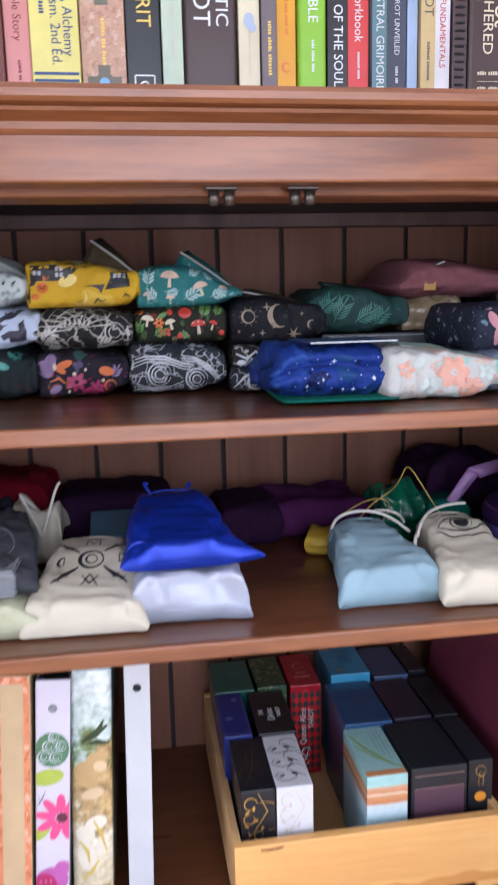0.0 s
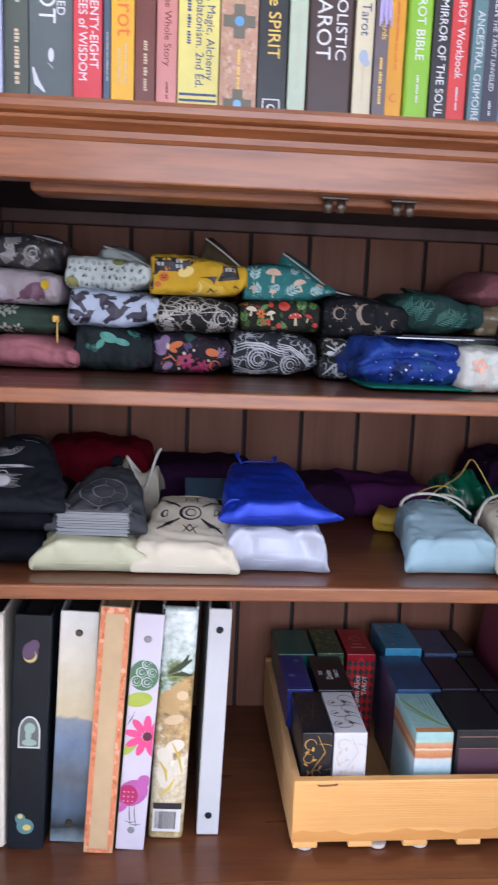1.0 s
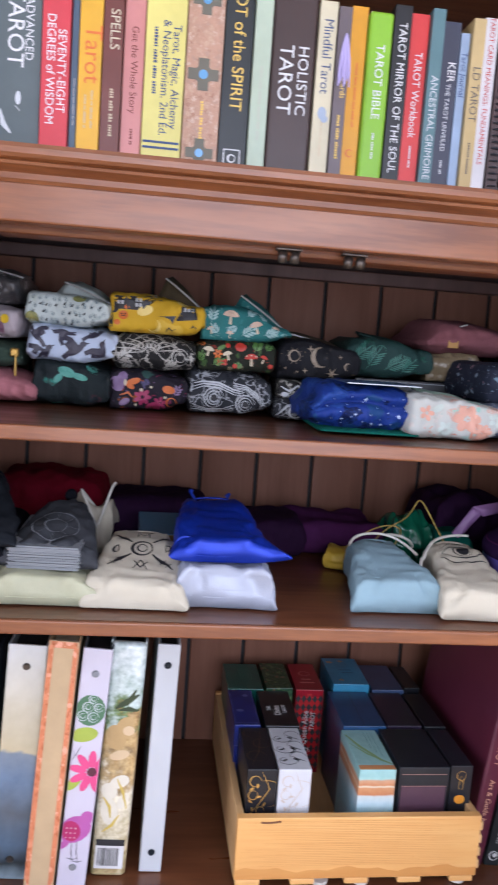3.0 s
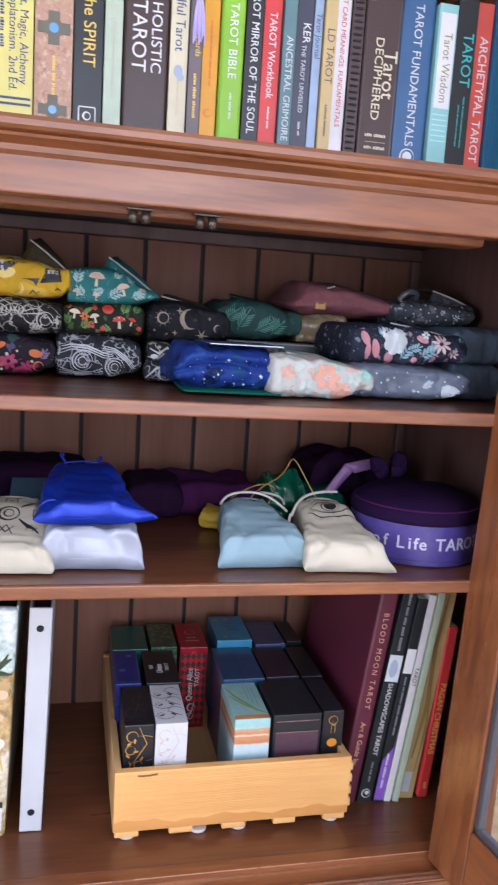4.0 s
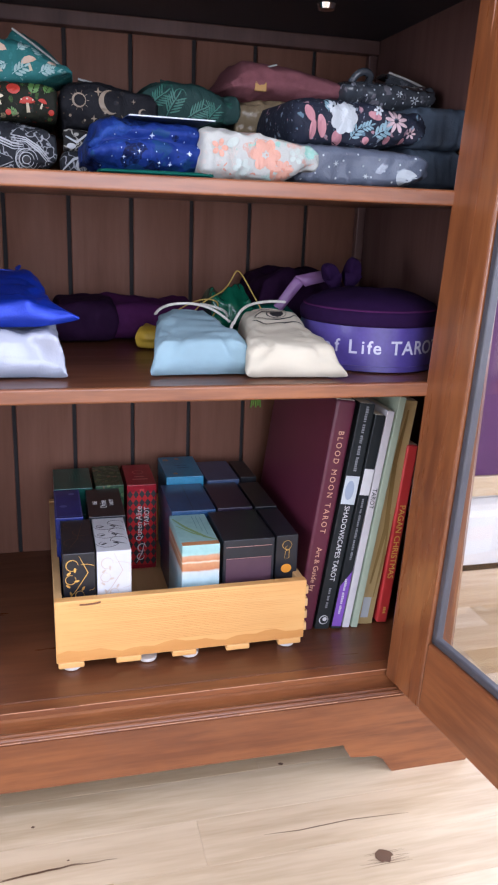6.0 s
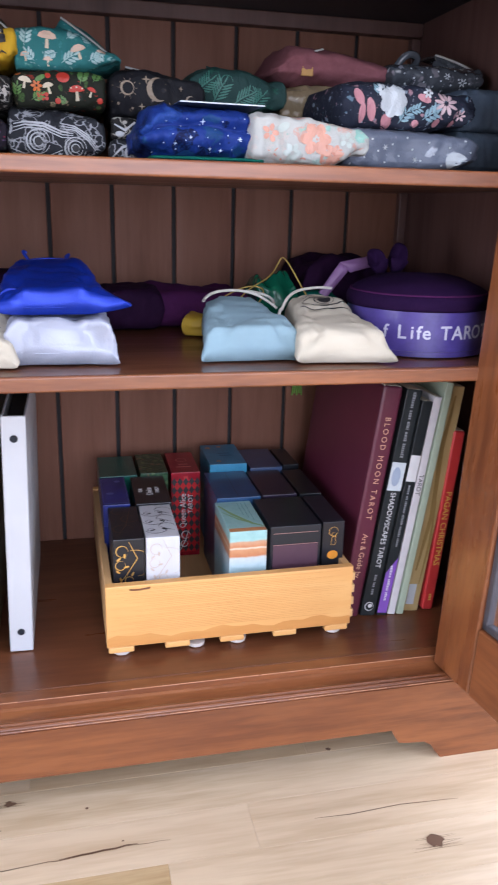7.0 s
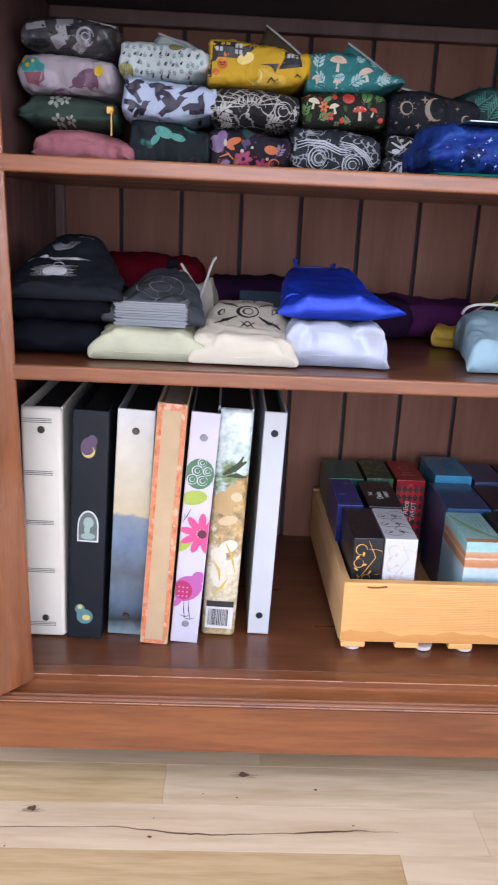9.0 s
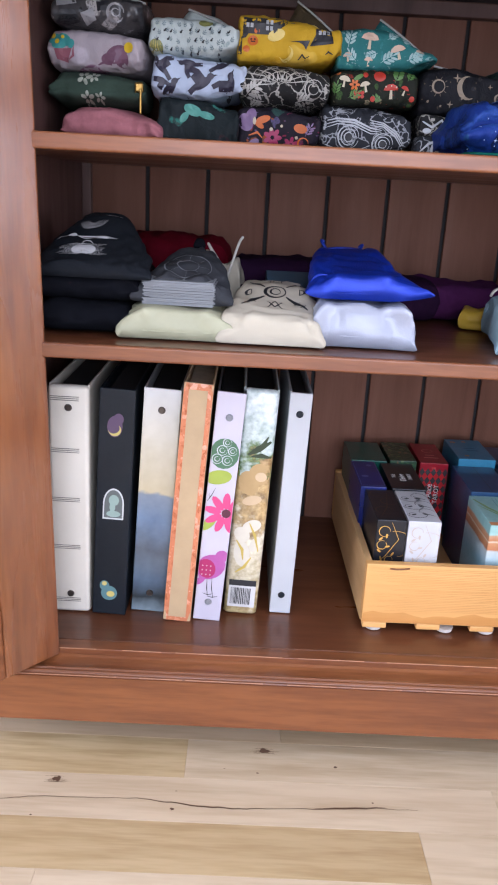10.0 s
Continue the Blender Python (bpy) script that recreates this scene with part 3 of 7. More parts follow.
def zip_pouch_body(w, d, h, seed=0, tip=1.0, tipz=0.42, left=0.12, crease=1.7, dent=0.0, dentz=0.1, box=6.0, nx=56, ns=56):
    """A boxed zip pouch lying on its side, its front at y = 0: square at one end, drawn in to the zip at the other."""
    rings = []
    for i in range(nx + 1):
        s = i / nx
        s = s + 0.07 * math.sin(2 * math.pi * s) * -1
        end = max(0.0, 1 - abs(2 * s - 1) ** (34 if s < 0.5 else 24 - 10 * tip)) ** 0.5
        t = min(1.0, max(0.0, (s - 0.48) / 0.52))
        hi = h * (1 - tip * (1 - tipz) * t ** 1.15) - h * left * max(0.0, 1 - s / 0.16) ** 2
        lo = h * tip * tipz * 0.85 * max(0.0, (s - 0.62) / 0.38) ** 1.3 + h * 0.5 * left * max(0.0, 1 - s / 0.10) ** 2
        mid, half = (hi + lo) / 2, max(0.0012, (hi - lo) / 2 * (0.25 + 0.75 * end))
        dep = d / 2 * (0.55 + 0.45 * end) * (1 - 0.45 * tip * t)
        yc = d / 2 - 0.20 * d * tip * t - (d / 2 - dep) * 0.5
        ring = []
        for j in range(ns):
            a = 2 * math.pi * j / ns
            ca, sa = math.cos(a), math.sin(a)
            cy, cz = math.copysign(abs(ca) ** (2 / box), ca), math.copysign(abs(sa) ** (2 / box), sa)
            x, y, z = (s - 0.5) * w, yc + dep * cy, mid + half * cz
            r = math.hypot(0.5 * w - x, z - h * tipz)
            g = math.atan2(z - h * tipz, 0.5 * w - x)
            q = Vector((x * 55 + seed * 3.1, y * 40, z * 60))
            wr = 0.030 * noise.noise(q * 0.55) + 0.030 * (0.5 - abs(noise.noise(q * 1.15 + Vector((3, 5, 1))))) + 0.013 * noise.noise(q * 2.6)
            wr += tip * 0.055 * math.sin(g * 7 + seed + 3 * noise.noise(q * 0.4)) * math.exp(-r / (0.30 * w)) * min(1.0, r / 0.012)
            lf = (s * w) / 0.03
            wr += 0.035 * math.sin(z / h * 9 + seed) * math.exp(-lf)
            k = crease * wr * h
            if cy < 0 and dent:
                k -= dent * h * math.exp(-((cz - dentz - 0.10 * math.sin(s * 9 + seed)) / 0.16) ** 2) * (0.4 + 0.6 * end)
            belly = 0.0
            if cy < -0.3:
                belly = -0.06 * h * (1 - cz * cz) * end
            ring.append((x + 0.35 * k * (2 * s - 1), y + k * 1.6 * cy + belly, max(0.0006, z + k * cz)))
        rings.append(ring)
    return ring_skin(rings)


def pouch(x0, x1, z0, z1, yf, depth, material, label, name="zip_pouch", group="zip pouches on the shelf", flap=0.0, flap_mat=None, flap_from=0.45, turn=0.0, tilt=0.0, edge_mat="zip_tape", **kw):
    """A filled zip pouch with its long side to the front; flap: how far its zipped end is folded up above its top."""
    w, h = x1 - x0, z1 - z0
    seed = len(bpy.data.objects)
    kw.setdefault("tip", 0.75 if flap > 0.011 else 0.35)
    tz = kw.setdefault("tipz", 0.42)
    turn = turn or 3.0 * math.sin(seed * 1.7)
    p = thing(name, label, "pouch", group, at=pose((x0 + x1) / 2, yf, z0, tilt, 0, turn))
    body = part("body", zip_pouch_body(w, depth, h * 1.03, seed=seed % 97, **kw), material, p, smooth=True)
    if flap:
        tip_z = h * (1 - kw["tip"] * (1 - tz)) * 0.97
        xa = w * (flap_from - 0.5)
        part("flap", sheet((xa, 0.040, h * 0.95 + flap), (w * 0.492, 0.024, tip_z), (w * 0.47, 0.085, tip_z + h * 0.16), (xa + 0.010, 0.105, h * 1.0 + flap * 1.25), 0.0024, 0.0045, seed=seed), flap_mat or material, p, smooth=True)
        part("gusset", sheet((xa - 0.012, 0.026, h * 0.93), (w * 0.44, 0.014, tip_z * 0.86), (w * 0.492, 0.0245, tip_z), (xa, 0.0405, h * 0.945 + flap), 0.0018, 0.002, seed=seed + 3), flap_mat or material, p, smooth=True)
        edge = [(xa - 0.001, 0.0395, h * 0.955 + flap), (xa * 0.5 + w * 0.25, 0.030, (h * 0.95 + flap + tip_z) / 2 + 0.0022), (w * 0.49, 0.0235, tip_z + 0.001)]
        tube(edge, 0.0012, "zip", edge_mat, p, "zip edge")
    return body


def deck_bag_body(w, d, hf, hb, neck=0.3, ear=0.008, ear_right=None, raised=0.0, seed=0, crease=1.0, pleat=0.0, box=6.0, nv=56, ns=84):
    """A card deck in a cloth bag, its front at y = 0: a square front with drawn-out lower corners, its top running back to a gathered neck."""
    rings = []
    for i in range(nv + 1):
        v = i / nv
        v = v - 0.09 * math.sin(2 * math.pi * v) / 1.2
        end = max(0.0, 1 - abs(2 * v - 1) ** 22) ** 0.5 if v < 0.5 else max(0.0, 1 - abs(2 * v - 1) ** 7) ** 0.5
        hh = (hf + (hb - hf) * ease(v * 1.25)) * (0.45 + 0.55 * end)
        ww = w / 2 * (0.93 + 0.07 * end) * (1 - neck * ease((v - 0.12) / 0.88))
        ring = []
        for j in range(ns):
            a = 2 * math.pi * j / ns
            ca, sa = math.cos(a), math.sin(a)
            cx, cz = math.copysign(abs(ca) ** (2 / box), ca), math.copysign(abs(sa) ** (2 / box), sa)
            slope = 1 - 0.16 * max(0.0, cz) ** 2
            x, z = ww * cx * slope, hh * (0.5 + 0.5 * cz)
            low = max(0.0, 1 - z / hf) ** 1.5
            er = ear if cx < 0 or ear_right is None else ear_right
            pull = 1.5 * er * math.exp(-(v / 0.16) ** 2) * max(0.0, 1 - z / (0.9 * hf)) * abs(cx) ** 8
            q = Vector((x * 48 + seed * 2.7, v * d * 42, z * 55))
            wr = 0.9 * noise.noise(q * 0.5) + 1.0 * (0.5 - abs(noise.noise(q * 1.0 + Vector((2, 7, 1))))) + 0.4 * noise.noise(q * 2.2)
            diag = math.sin((abs(x) / w * 2 + z / hf * 0.8) * 8 + seed) * math.exp(-((abs(cx) - 1) / 0.5) ** 2) * math.exp(-v / 0.2)
            k = 0.0034 * crease * (wr + 0.9 * diag) * (0.35 + 0.65 * min(1.0, z / hf))
            k += pleat * math.sin(cx * 11 + seed) * ease((v - 0.62) / 0.38) * 0.5
            ring.append((x + math.copysign(pull, cx) + k * cx, v * d - pull * 0.35 - (1.0 * k if v < 0.1 else 0), max(0.0006, z + k * max(0.0, cz) + (raised - 0.12) * pull)))
        rings.append(ring)
    return ring_skin(rings)


M["zip_tape"] = plain("zip_tape", (0.40, 0.40, 0.38), 0.7)
for key, args in dict(
    pink=((0.45, 0.17, 0.19), [(0.5, 0.2, 0.22)], 10, 0.02, 0), moss=((0.045, 0.07, 0.052), [(0.05, 0.08, 0.05)], 14, 0.02, 0)).items():
    M["cloth_" + key] = plain("cloth_" + key, args[0], 0.85, 0.2, 30, 0.5, 900, spec=0.12)
M["p_cactus"] = motif("print_cactus", (0.42, 0.36, 0.38), [(0.20, 0.09, 0.15), (0.50, 0.45, 0.48), (0.28, 0.14, 0.22), (0.48, 0.42, 0.46)], 17, 0.30, 0.0)
M["p_clear"] = motif("print_clear_bag", (0.07, 0.066, 0.068), [(0.015, 0.015, 0.017), (0.48, 0.46, 0.45), (0.02, 0.02, 0.022), (0.34, 0.32, 0.32), (0.04, 0.04, 0.044)], 34, 0.36, 0.15, 0.6, 0.3, 0.6)
M["p_leafdark"] = motif("print_dark_leaf", (0.018, 0.024, 0.026), [(0.04, 0.20, 0.16), (0.014, 0.02, 0.024), (0.02, 0.03, 0.034), (0.10, 0.02, 0.03)], 26, 0.24, 0)
M["p_birds"] = motif("print_birds", (0.50, 0.57, 0.70), [(0.46, 0.52, 0.64), (0.52, 0.59, 0.70)], 18, 0.2, 0)
M["p_flora"] = motif("print_pale_flora", (0.52, 0.58, 0.56), [(0.46, 0.54, 0.52), (0.34, 0.42, 0.42), (0.50, 0.56, 0.50)], 60, 0.2, 0.10, 0.8)
M["p_colour"] = motif("print_bright_flora", (0.022, 0.018, 0.026), [(0.30, 0.07, 0.02), (0.20, 0.02, 0.07), (0.10, 0.08, 0.17), (0.04, 0.09, 0.08)], 52, 0.26, 0.16, 0.7)
M["p_skel"] = motif("print_line_art", (0.025, 0.024, 0.024), [(0.10, 0.09, 0.08), (0.28, 0.26, 0.24), (0.03, 0.03, 0.03)], 60, 0.16, 0.10, 0.9, lines=0.03, line_ink=(0.40, 0.38, 0.34))
M["p_yellow"] = motif("print_yellow", (0.60, 0.36, 0.03), [(0.62, 0.40, 0.06), (0.56, 0.31, 0.02), (0.64, 0.44, 0.10)], 22, 0.3, 0, 0.9)
ink("ink_darkred", (0.15, 0.02, 0.015))
M["p_swirl"] = motif("print_swirl", (0.03, 0.032, 0.038), [(0.05, 0.05, 0.06), (0.30, 0.31, 0.33), (0.02, 0.02, 0.025)], 40, 0.22, 0, 1.6, lines=0.02, line_ink=(0.34, 0.35, 0.37))
M["p_mush"] = motif("print_mushrooms", (0.018, 0.020, 0.014), [(0.24, 0.03, 0.02), (0.05, 0.10, 0.03), (0.20, 0.16, 0.10), (0.03, 0.035, 0.03)], 75, 0.24, 0.14, 0.6)
M["p_teal"] = motif("print_teal", (0.03, 0.16, 0.16), [(0.20, 0.34, 0.33), (0.04, 0.19, 0.19), (0.05, 0.22, 0.20)], 70, 0.22, 0.16, 1.0)
M["p_moon"] = motif("print_night", (0.014, 0.014, 0.017), [(0.024, 0.024, 0.03), (0.02, 0.02, 0.024), (0.16, 0.12, 0.07)], 70, 0.16, 0.09, 0.2)
M["p_fern"] = motif("print_fern", (0.020, 0.048, 0.044), [(0.02, 0.08, 0.06), (0.02, 0.05, 0.045)], 60, 0.24, 0.12, 1.5)
M["p_tan"] = motif("print_crinkled_tan", (0.20, 0.15, 0.09), [(0.30, 0.24, 0.15), (0.10, 0.08, 0.05)], 60, 0.24, 0, 2.0, rough=0.35, coat=0.4)
M["p_galaxy"] = motif("print_galaxy", (0.012, 0.034, 0.19), [(0.016, 0.062, 0.36), (0.005, 0.012, 0.07), (0.02, 0.055, 0.24), (0.006, 0.010, 0.05), (0.012, 0.05, 0.15)], 38, 0.5, 0.08, 1.3, 0.55, 0.05)
M["p_peach"] = motif("print_watercolour", (0.46, 0.47, 0.44), [(0.56, 0.25, 0.18), (0.26, 0.46, 0.40), (0.50, 0.46, 0.42), (0.50, 0.33, 0.28), (0.34, 0.46, 0.42)], 30, 0.44, 0.16, 1.4)
M["p_floral"] = motif("print_dark_floral", (0.022, 0.026, 0.042), [(0.36, 0.20, 0.23), (0.10, 0.18, 0.24), (0.24, 0.30, 0.36)], 80, 0.2, 0.14, 0.7)
M["p_slate"] = motif("print_slate", (0.125, 0.148, 0.20), [(0.10, 0.12, 0.17), (0.30, 0.28, 0.34), (0.09, 0.10, 0.15), (0.40, 0.44, 0.50)], 36, 0.22, 0.08, 0.7, 0.4, 0.3)
M["p_clear2"] = motif("print_clear_star", (0.058, 0.066, 0.078), [(0.16, 0.15, 0.17), (0.03, 0.035, 0.045), (0.10, 0.11, 0.13), (0.28, 0.28, 0.32)], 55, 0.26, 0.12, 0.9, 0.2, 0.8)
for key, c, sh in (("maroon", (0.18, 0.068, 0.078), 0.4), ("navy", (0.011, 0.013, 0.017), 0.4), ("black", (0.0042, 0.0047, 0.0075), 0.3), ("red", (0.10, 0.002, 0.009), 0.5),
                   ("plum", (0.018, 0.005, 0.022), 0.5), ("plum_light", (0.055, 0.011, 0.055), 0.5), ("violet", (0.014, 0.004, 0.026), 0.5), ("greencloth", (0.005, 0.10, 0.075), 0.2), ("grey", (0.045, 0.048, 0.055), 0.3)):
    M["c_" + key] = plain("cloth_" + key, c, 0.85, 0.22, 18, 0.4, 900, spec=0.08)
M["c_cream"] = plain("cream_cotton", (0.52, 0.475, 0.38), 0.85, 0.06, 22, 0.5, 1200, spec=0.15)
M["c_sage"] = plain("pale_green_satin", (0.38, 0.38, 0.26), 0.5, 0.10, 22, 0.3, 900)
M["c_white"] = plain("white_satin", (0.33, 0.355, 0.43), 0.36, 0.08, 14, 0.2, 500, metal=0.15)
M["c_umber"] = plain("umber_cloth", (0.060, 0.042, 0.020), 0.6, 0.5, 60, 0.4, 900)
M["c_midnight"] = plain("midnight_cloth", (0.080, 0.110, 0.150), 0.85, 0.2, 18, 0.4, 900, spec=0.1)
M["c_blue"] = plain("royal_blue_satin", (0.008, 0.034, 0.36), 0.36, 0.18, 14, 0.3, 700, metal=0.45)
M["c_sky"] = plain("sky_blue_cotton", (0.225, 0.335, 0.385), 0.85, 0.08, 18, 0.5, 1200, spec=0.15)
M["cord"] = plain("cream_cord", (0.62, 0.60, 0.54), 0.8, 0.12, 200, 0.6, 1500)
M["gold_cord"] = plain("gold_cord", (0.42, 0.28, 0.07), 0.4, 0.15, 200, metal=0.5)
ink("ink_white", (0.62, 0.62, 0.63))
ink("ink_black", (0.02, 0.02, 0.024))
ink("ink_grey", (0.22, 0.23, 0.25))

Z1 = SH1 + 0.0015
Z2 = SH2 + 0.0015


# ---- printed drawings ----
def turned(shapes, cx, cy, s=1.0, turn=0.0, flip=1):
    a = radians(turn)
    return [[(cx + s * (flip * x * math.cos(a) - y * math.sin(a)), cy + s * (flip * x * math.sin(a) + y * math.cos(a))) for x, y in q] for q in shapes]


def bird(cx, cy, s, turn=0.0, flip=1):
    """A crow in flight, about three units long."""
    wing = [[(-0.2, 0.1), (0.5, 0.3), (0.1, 1.3), (-0.5, 1.1)], [(-0.5, 1.1), (0.1, 1.3), (-0.6, 1.9), (-0.9, 1.5)], [(-0.2, 0.1), (-0.5, 1.1), (-0.9, 0.9), (-0.6, 0.1)]]
    body = [*ngon(0, 0, 1.0, 0.42, 12), *ngon(0.95, 0.36, 0.36, 0.30), [(1.2, 0.45), (1.7, 0.28), (1.2, 0.22)], [(-0.7, 0.2), (-0.7, -0.35), (-1.7, -0.75), (-1.9, -0.30)]]
    return turned(body + wing, cx, cy, s, turn, flip)


def sprig(cx, cy, s, turn=0.0, n=3, fat=0.34):
    """A stem with pairs of leaves, one unit long."""
    out = stroke([(0, 0), (0.5, 0.05), (1.0, 0)], 0.07)
    for k in range(n):
        x = 0.25 + 0.7 * k / n
        out += ngon(x + 0.12, 0.20, 0.24, 0.24 * fat, 45, 8) + ngon(x + 0.12, -0.20, 0.24, 0.24 * fat, -45, 8)
    return turned(out + ngon(1.05, 0, 0.2, 0.2 * fat, 0, 8), cx, cy, s, turn)


def cap_shape(cx, cy, s, turn=0.0):
    """A mushroom's cap, two units wide."""
    return turned([[(-1, -0.05), (-0.8, 0.35), (-0.35, 0.62), (0.25, 0.66), (0.75, 0.4), (1, 0), (0.5, -0.14), (-0.5, -0.16)]], cx, cy, s, turn)


def stalk(cx, cy, s, turn=0.0):
    return turned([[(-0.22, -1.25), (0.26, -1.25), (0.18, -0.1), (-0.16, -0.1)]], cx, cy, s, turn)


def scattered(make, w, h, step, seed, keep=0.9, margin=0.004):
    """Repeats a small drawing over a front w wide and h high, loosely in rows."""
    rnd, out = random.Random(seed), []
    for r in range(int(h / step) + 1):
        for c in range(int(w / step) + 1):
            x, y = -w / 2 + margin + step * (c + 0.5 * (r % 2)) + rnd.uniform(-0.25, 0.25) * step, margin + step * r + rnd.uniform(-0.2, 0.2) * step
            if abs(x) < w / 2 - margin and y < h - margin and rnd.random() < keep:
                out += make(x, y, rnd)
    return out


O3 = (0, 0, 0)
ink("ink_plum", (0.035, 0.03, 0.05))
ink("ink_teal", (0.05, 0.30, 0.28))
ink("ink_yellow", (0.75, 0.50, 0.03))
ink("ink_sage", (0.40, 0.42, 0.34))
ink("ink_leaf", (0.07, 0.30, 0.24))
ink("ink_olive", (0.22, 0.23, 0.08))
ink("ink_window", (0.40, 0.42, 0.44))
ink("ink_orange", (0.58, 0.13, 0.02))
ink("ink_pale", (0.5, 0.52, 0.54))
ink("ink_red", (0.45, 0.035, 0.02))
ink("ink_cream", (0.55, 0.48, 0.34))
ink("ink_green", (0.09, 0.20, 0.05))
ink("ink_peach", (0.56, 0.40, 0.30))
ink("ink_taupe", (0.26, 0.20, 0.14))
ink("ink_star", (0.55, 0.65, 0.85))
ink("ink_blush", (0.55, 0.40, 0.42))
ink("ink_frost", (0.52, 0.57, 0.60))
ink("ink_rose", (0.48, 0.22, 0.25))
ink("ink_maize", (0.72, 0.55, 0.16))
ink("ink_mauve", (0.22, 0.14, 0.26))
ink("ink_ruby", (0.34, 0.03, 0.10))
ink("ink_aqua", (0.30, 0.46, 0.45))
ink("ink_aubergine", (0.17, 0.08, 0.12))

# ---- stacks of zip pouches ----
p = pouch(-0.305, -0.181, Z1, 0.720, 0.20, 0.16, "cloth_pink", "dusty pink velvet pouch at the bottom of a stack", tip=0.45, tipz=0.15, left=0.9, dent=0.06, dentz=0.35, box=3.0)
p = pouch(-0.314, -0.202, 0.720, 0.756, 0.20, 0.16, "cloth_moss", "dark moss green zip pouch with a brass zip pull", tip=0.25, left=0.5, dent=0.16, dentz=0.0, crease=1.5, box=3.0)
decal([*petals(-0.014, 0.029, 0.0085, 5, 0.55), *petals(-0.003, 0.030, 0.007, 5, 0.5, 30), *petals(-0.010, 0.007, 0.0075, 5, 0.5, 20), *petals(0.004, 0.008, 0.006, 5, 0.5)], "ink_sage", p, O3, lift=0.0009)
z = p.parent
part("zip_slider", slab(0.044, 0.054, -0.007, 0.006, 0.015, 0.026, 0.002), "brass", z, "brass zip slider")
part("zip_pull", slab(0.0500, 0.0526, -0.0095, -0.0072, -0.008, 0.019, 0.0008), "brass", z, "long brass zip pull")
p = pouch(-0.314, -0.205, 0.756, 0.797, 0.20, 0.17, "p_cactus", "pale lilac printed pouch with a cactus and a yellow moon", tip=0.30, tipz=0.55, left=0.05)
decal([*ngon(0.026, 0.017, 0.013, 0.009, 25), *ngon(0.016, 0.012, 0.008, 0.006), *ngon(0.032, 0.012, 0.008, 0.008), *stroke([(0.004, 0.006), (0.014, 0.010), (0.020, 0.006)], 0.004)], "ink_aubergine", p, O3, lift=0.0008)
decal([*ngon(0.040, 0.024, 0.0055)], "ink_yellow", p, O3, lift=0.0012)
decal([*ngon(-0.046, 0.031, 0.007, 0.0055, 20), *ngon(-0.034, 0.030, 0.009, 0.006, -30), *ngon(-0.040, 0.024, 0.008, 0.004), *ngon(-0.026, 0.026, 0.004, 0.005)], "ink_teal", p, O3, lift=0.0008)
decal([[(-0.045, 0.020), (-0.043, 0.010), (-0.031, 0.007), (-0.025, 0.021)], *stroke([(-0.029, 0.010), (-0.024, 0.014), (-0.023, 0.024)], 0.003)], ink("ink_terracotta", (0.30, 0.10, 0.13)), p, O3, lift=0.0009)
decal([*ngon(-0.048, 0.034, 0.003), *ngon(-0.042, 0.028, 0.0028), *ngon(-0.036, 0.033, 0.002)], "ink_yellow", p, O3, lift=0.0013)
p = pouch(-0.308, -0.205, 0.797, 0.840, 0.20, 0.17, "p_clear", "grey and black printed pouch in a crinkled clear bag", crease=1.9, flap=0.004, tip=0.35, box=3.2)
decal([[(-0.046, 0.030), (-0.026, 0.034), (-0.022, 0.026), (-0.044, 0.022)], [(-0.018, 0.016), (-0.004, 0.022), (0.000, 0.010), (-0.014, 0.006)], *arc(0.022, 0.018, 0.009, 0, 330, 0.0035, 14), *arc(0.022, 0.018, 0.004, 40, 340, 0.002, 10), [(-0.012, 0.036), (0.006, 0.038), (0.008, 0.031), (-0.010, 0.029)]], ink("ink_ash", (0.36, 0.35, 0.36), 0.3), p, O3, lift=0.0009)
decal([[(-0.040, 0.018), (-0.024, 0.020), (-0.020, 0.010), (-0.042, 0.008)], [(0.000, 0.028), (0.014, 0.030), (0.012, 0.020), (0.002, 0.018)]], "ink_black", p, O3, lift=0.0010)

p = pouch(-0.190, -0.092, Z1, 0.732, 0.21, 0.16, "p_leafdark", "near-black pouch printed with a green leaf", flap=0.003, flap_from=0.35, tip=0.45, tipz=0.5)
decal([*ngon(-0.006, 0.042, 0.011, 0.006, -20), *ngon(0.010, 0.037, 0.010, 0.004, -15), *ngon(-0.016, 0.034, 0.007, 0.004, 50), *ngon(0.024, 0.046, 0.009, 0.003, -30)], "ink_leaf", p, O3, lift=0.0009)
p = pouch(-0.195, -0.086, 0.732, 0.776, 0.20, 0.17, "p_birds", "pale blue pouch printed with black birds", tip=0.45, tipz=0.6, flap=0.001, flap_from=0.6, edge_mat="p_birds")
decal([*bird(0.004, 0.016, 0.0118, 20), *bird(-0.034, 0.008, 0.0110, 35), *bird(-0.044, 0.032, 0.0095, -35, -1), *bird(0.036, 0.014, 0.0110, 70), *bird(-0.012, 0.037, 0.0085, 160), *bird(0.026, 0.036, 0.0085, 10)], "ink_plum", p, O3, lift=0.0009)
p = pouch(-0.200, -0.096, 0.776, 0.815, 0.20, 0.16, "p_flora", "white pouch printed with small plants and bees", flap=0.018, flap_from=0.40, tip=0.55, tipz=0.6, left=0.03)
decal(scattered(lambda x, y, r: sprig(x, y, 0.0055, r.uniform(60, 120), 2), 0.100, 0.038, 0.0085, 3), ink("ink_stem", (0.16, 0.22, 0.24)), p, O3, lift=0.0008)
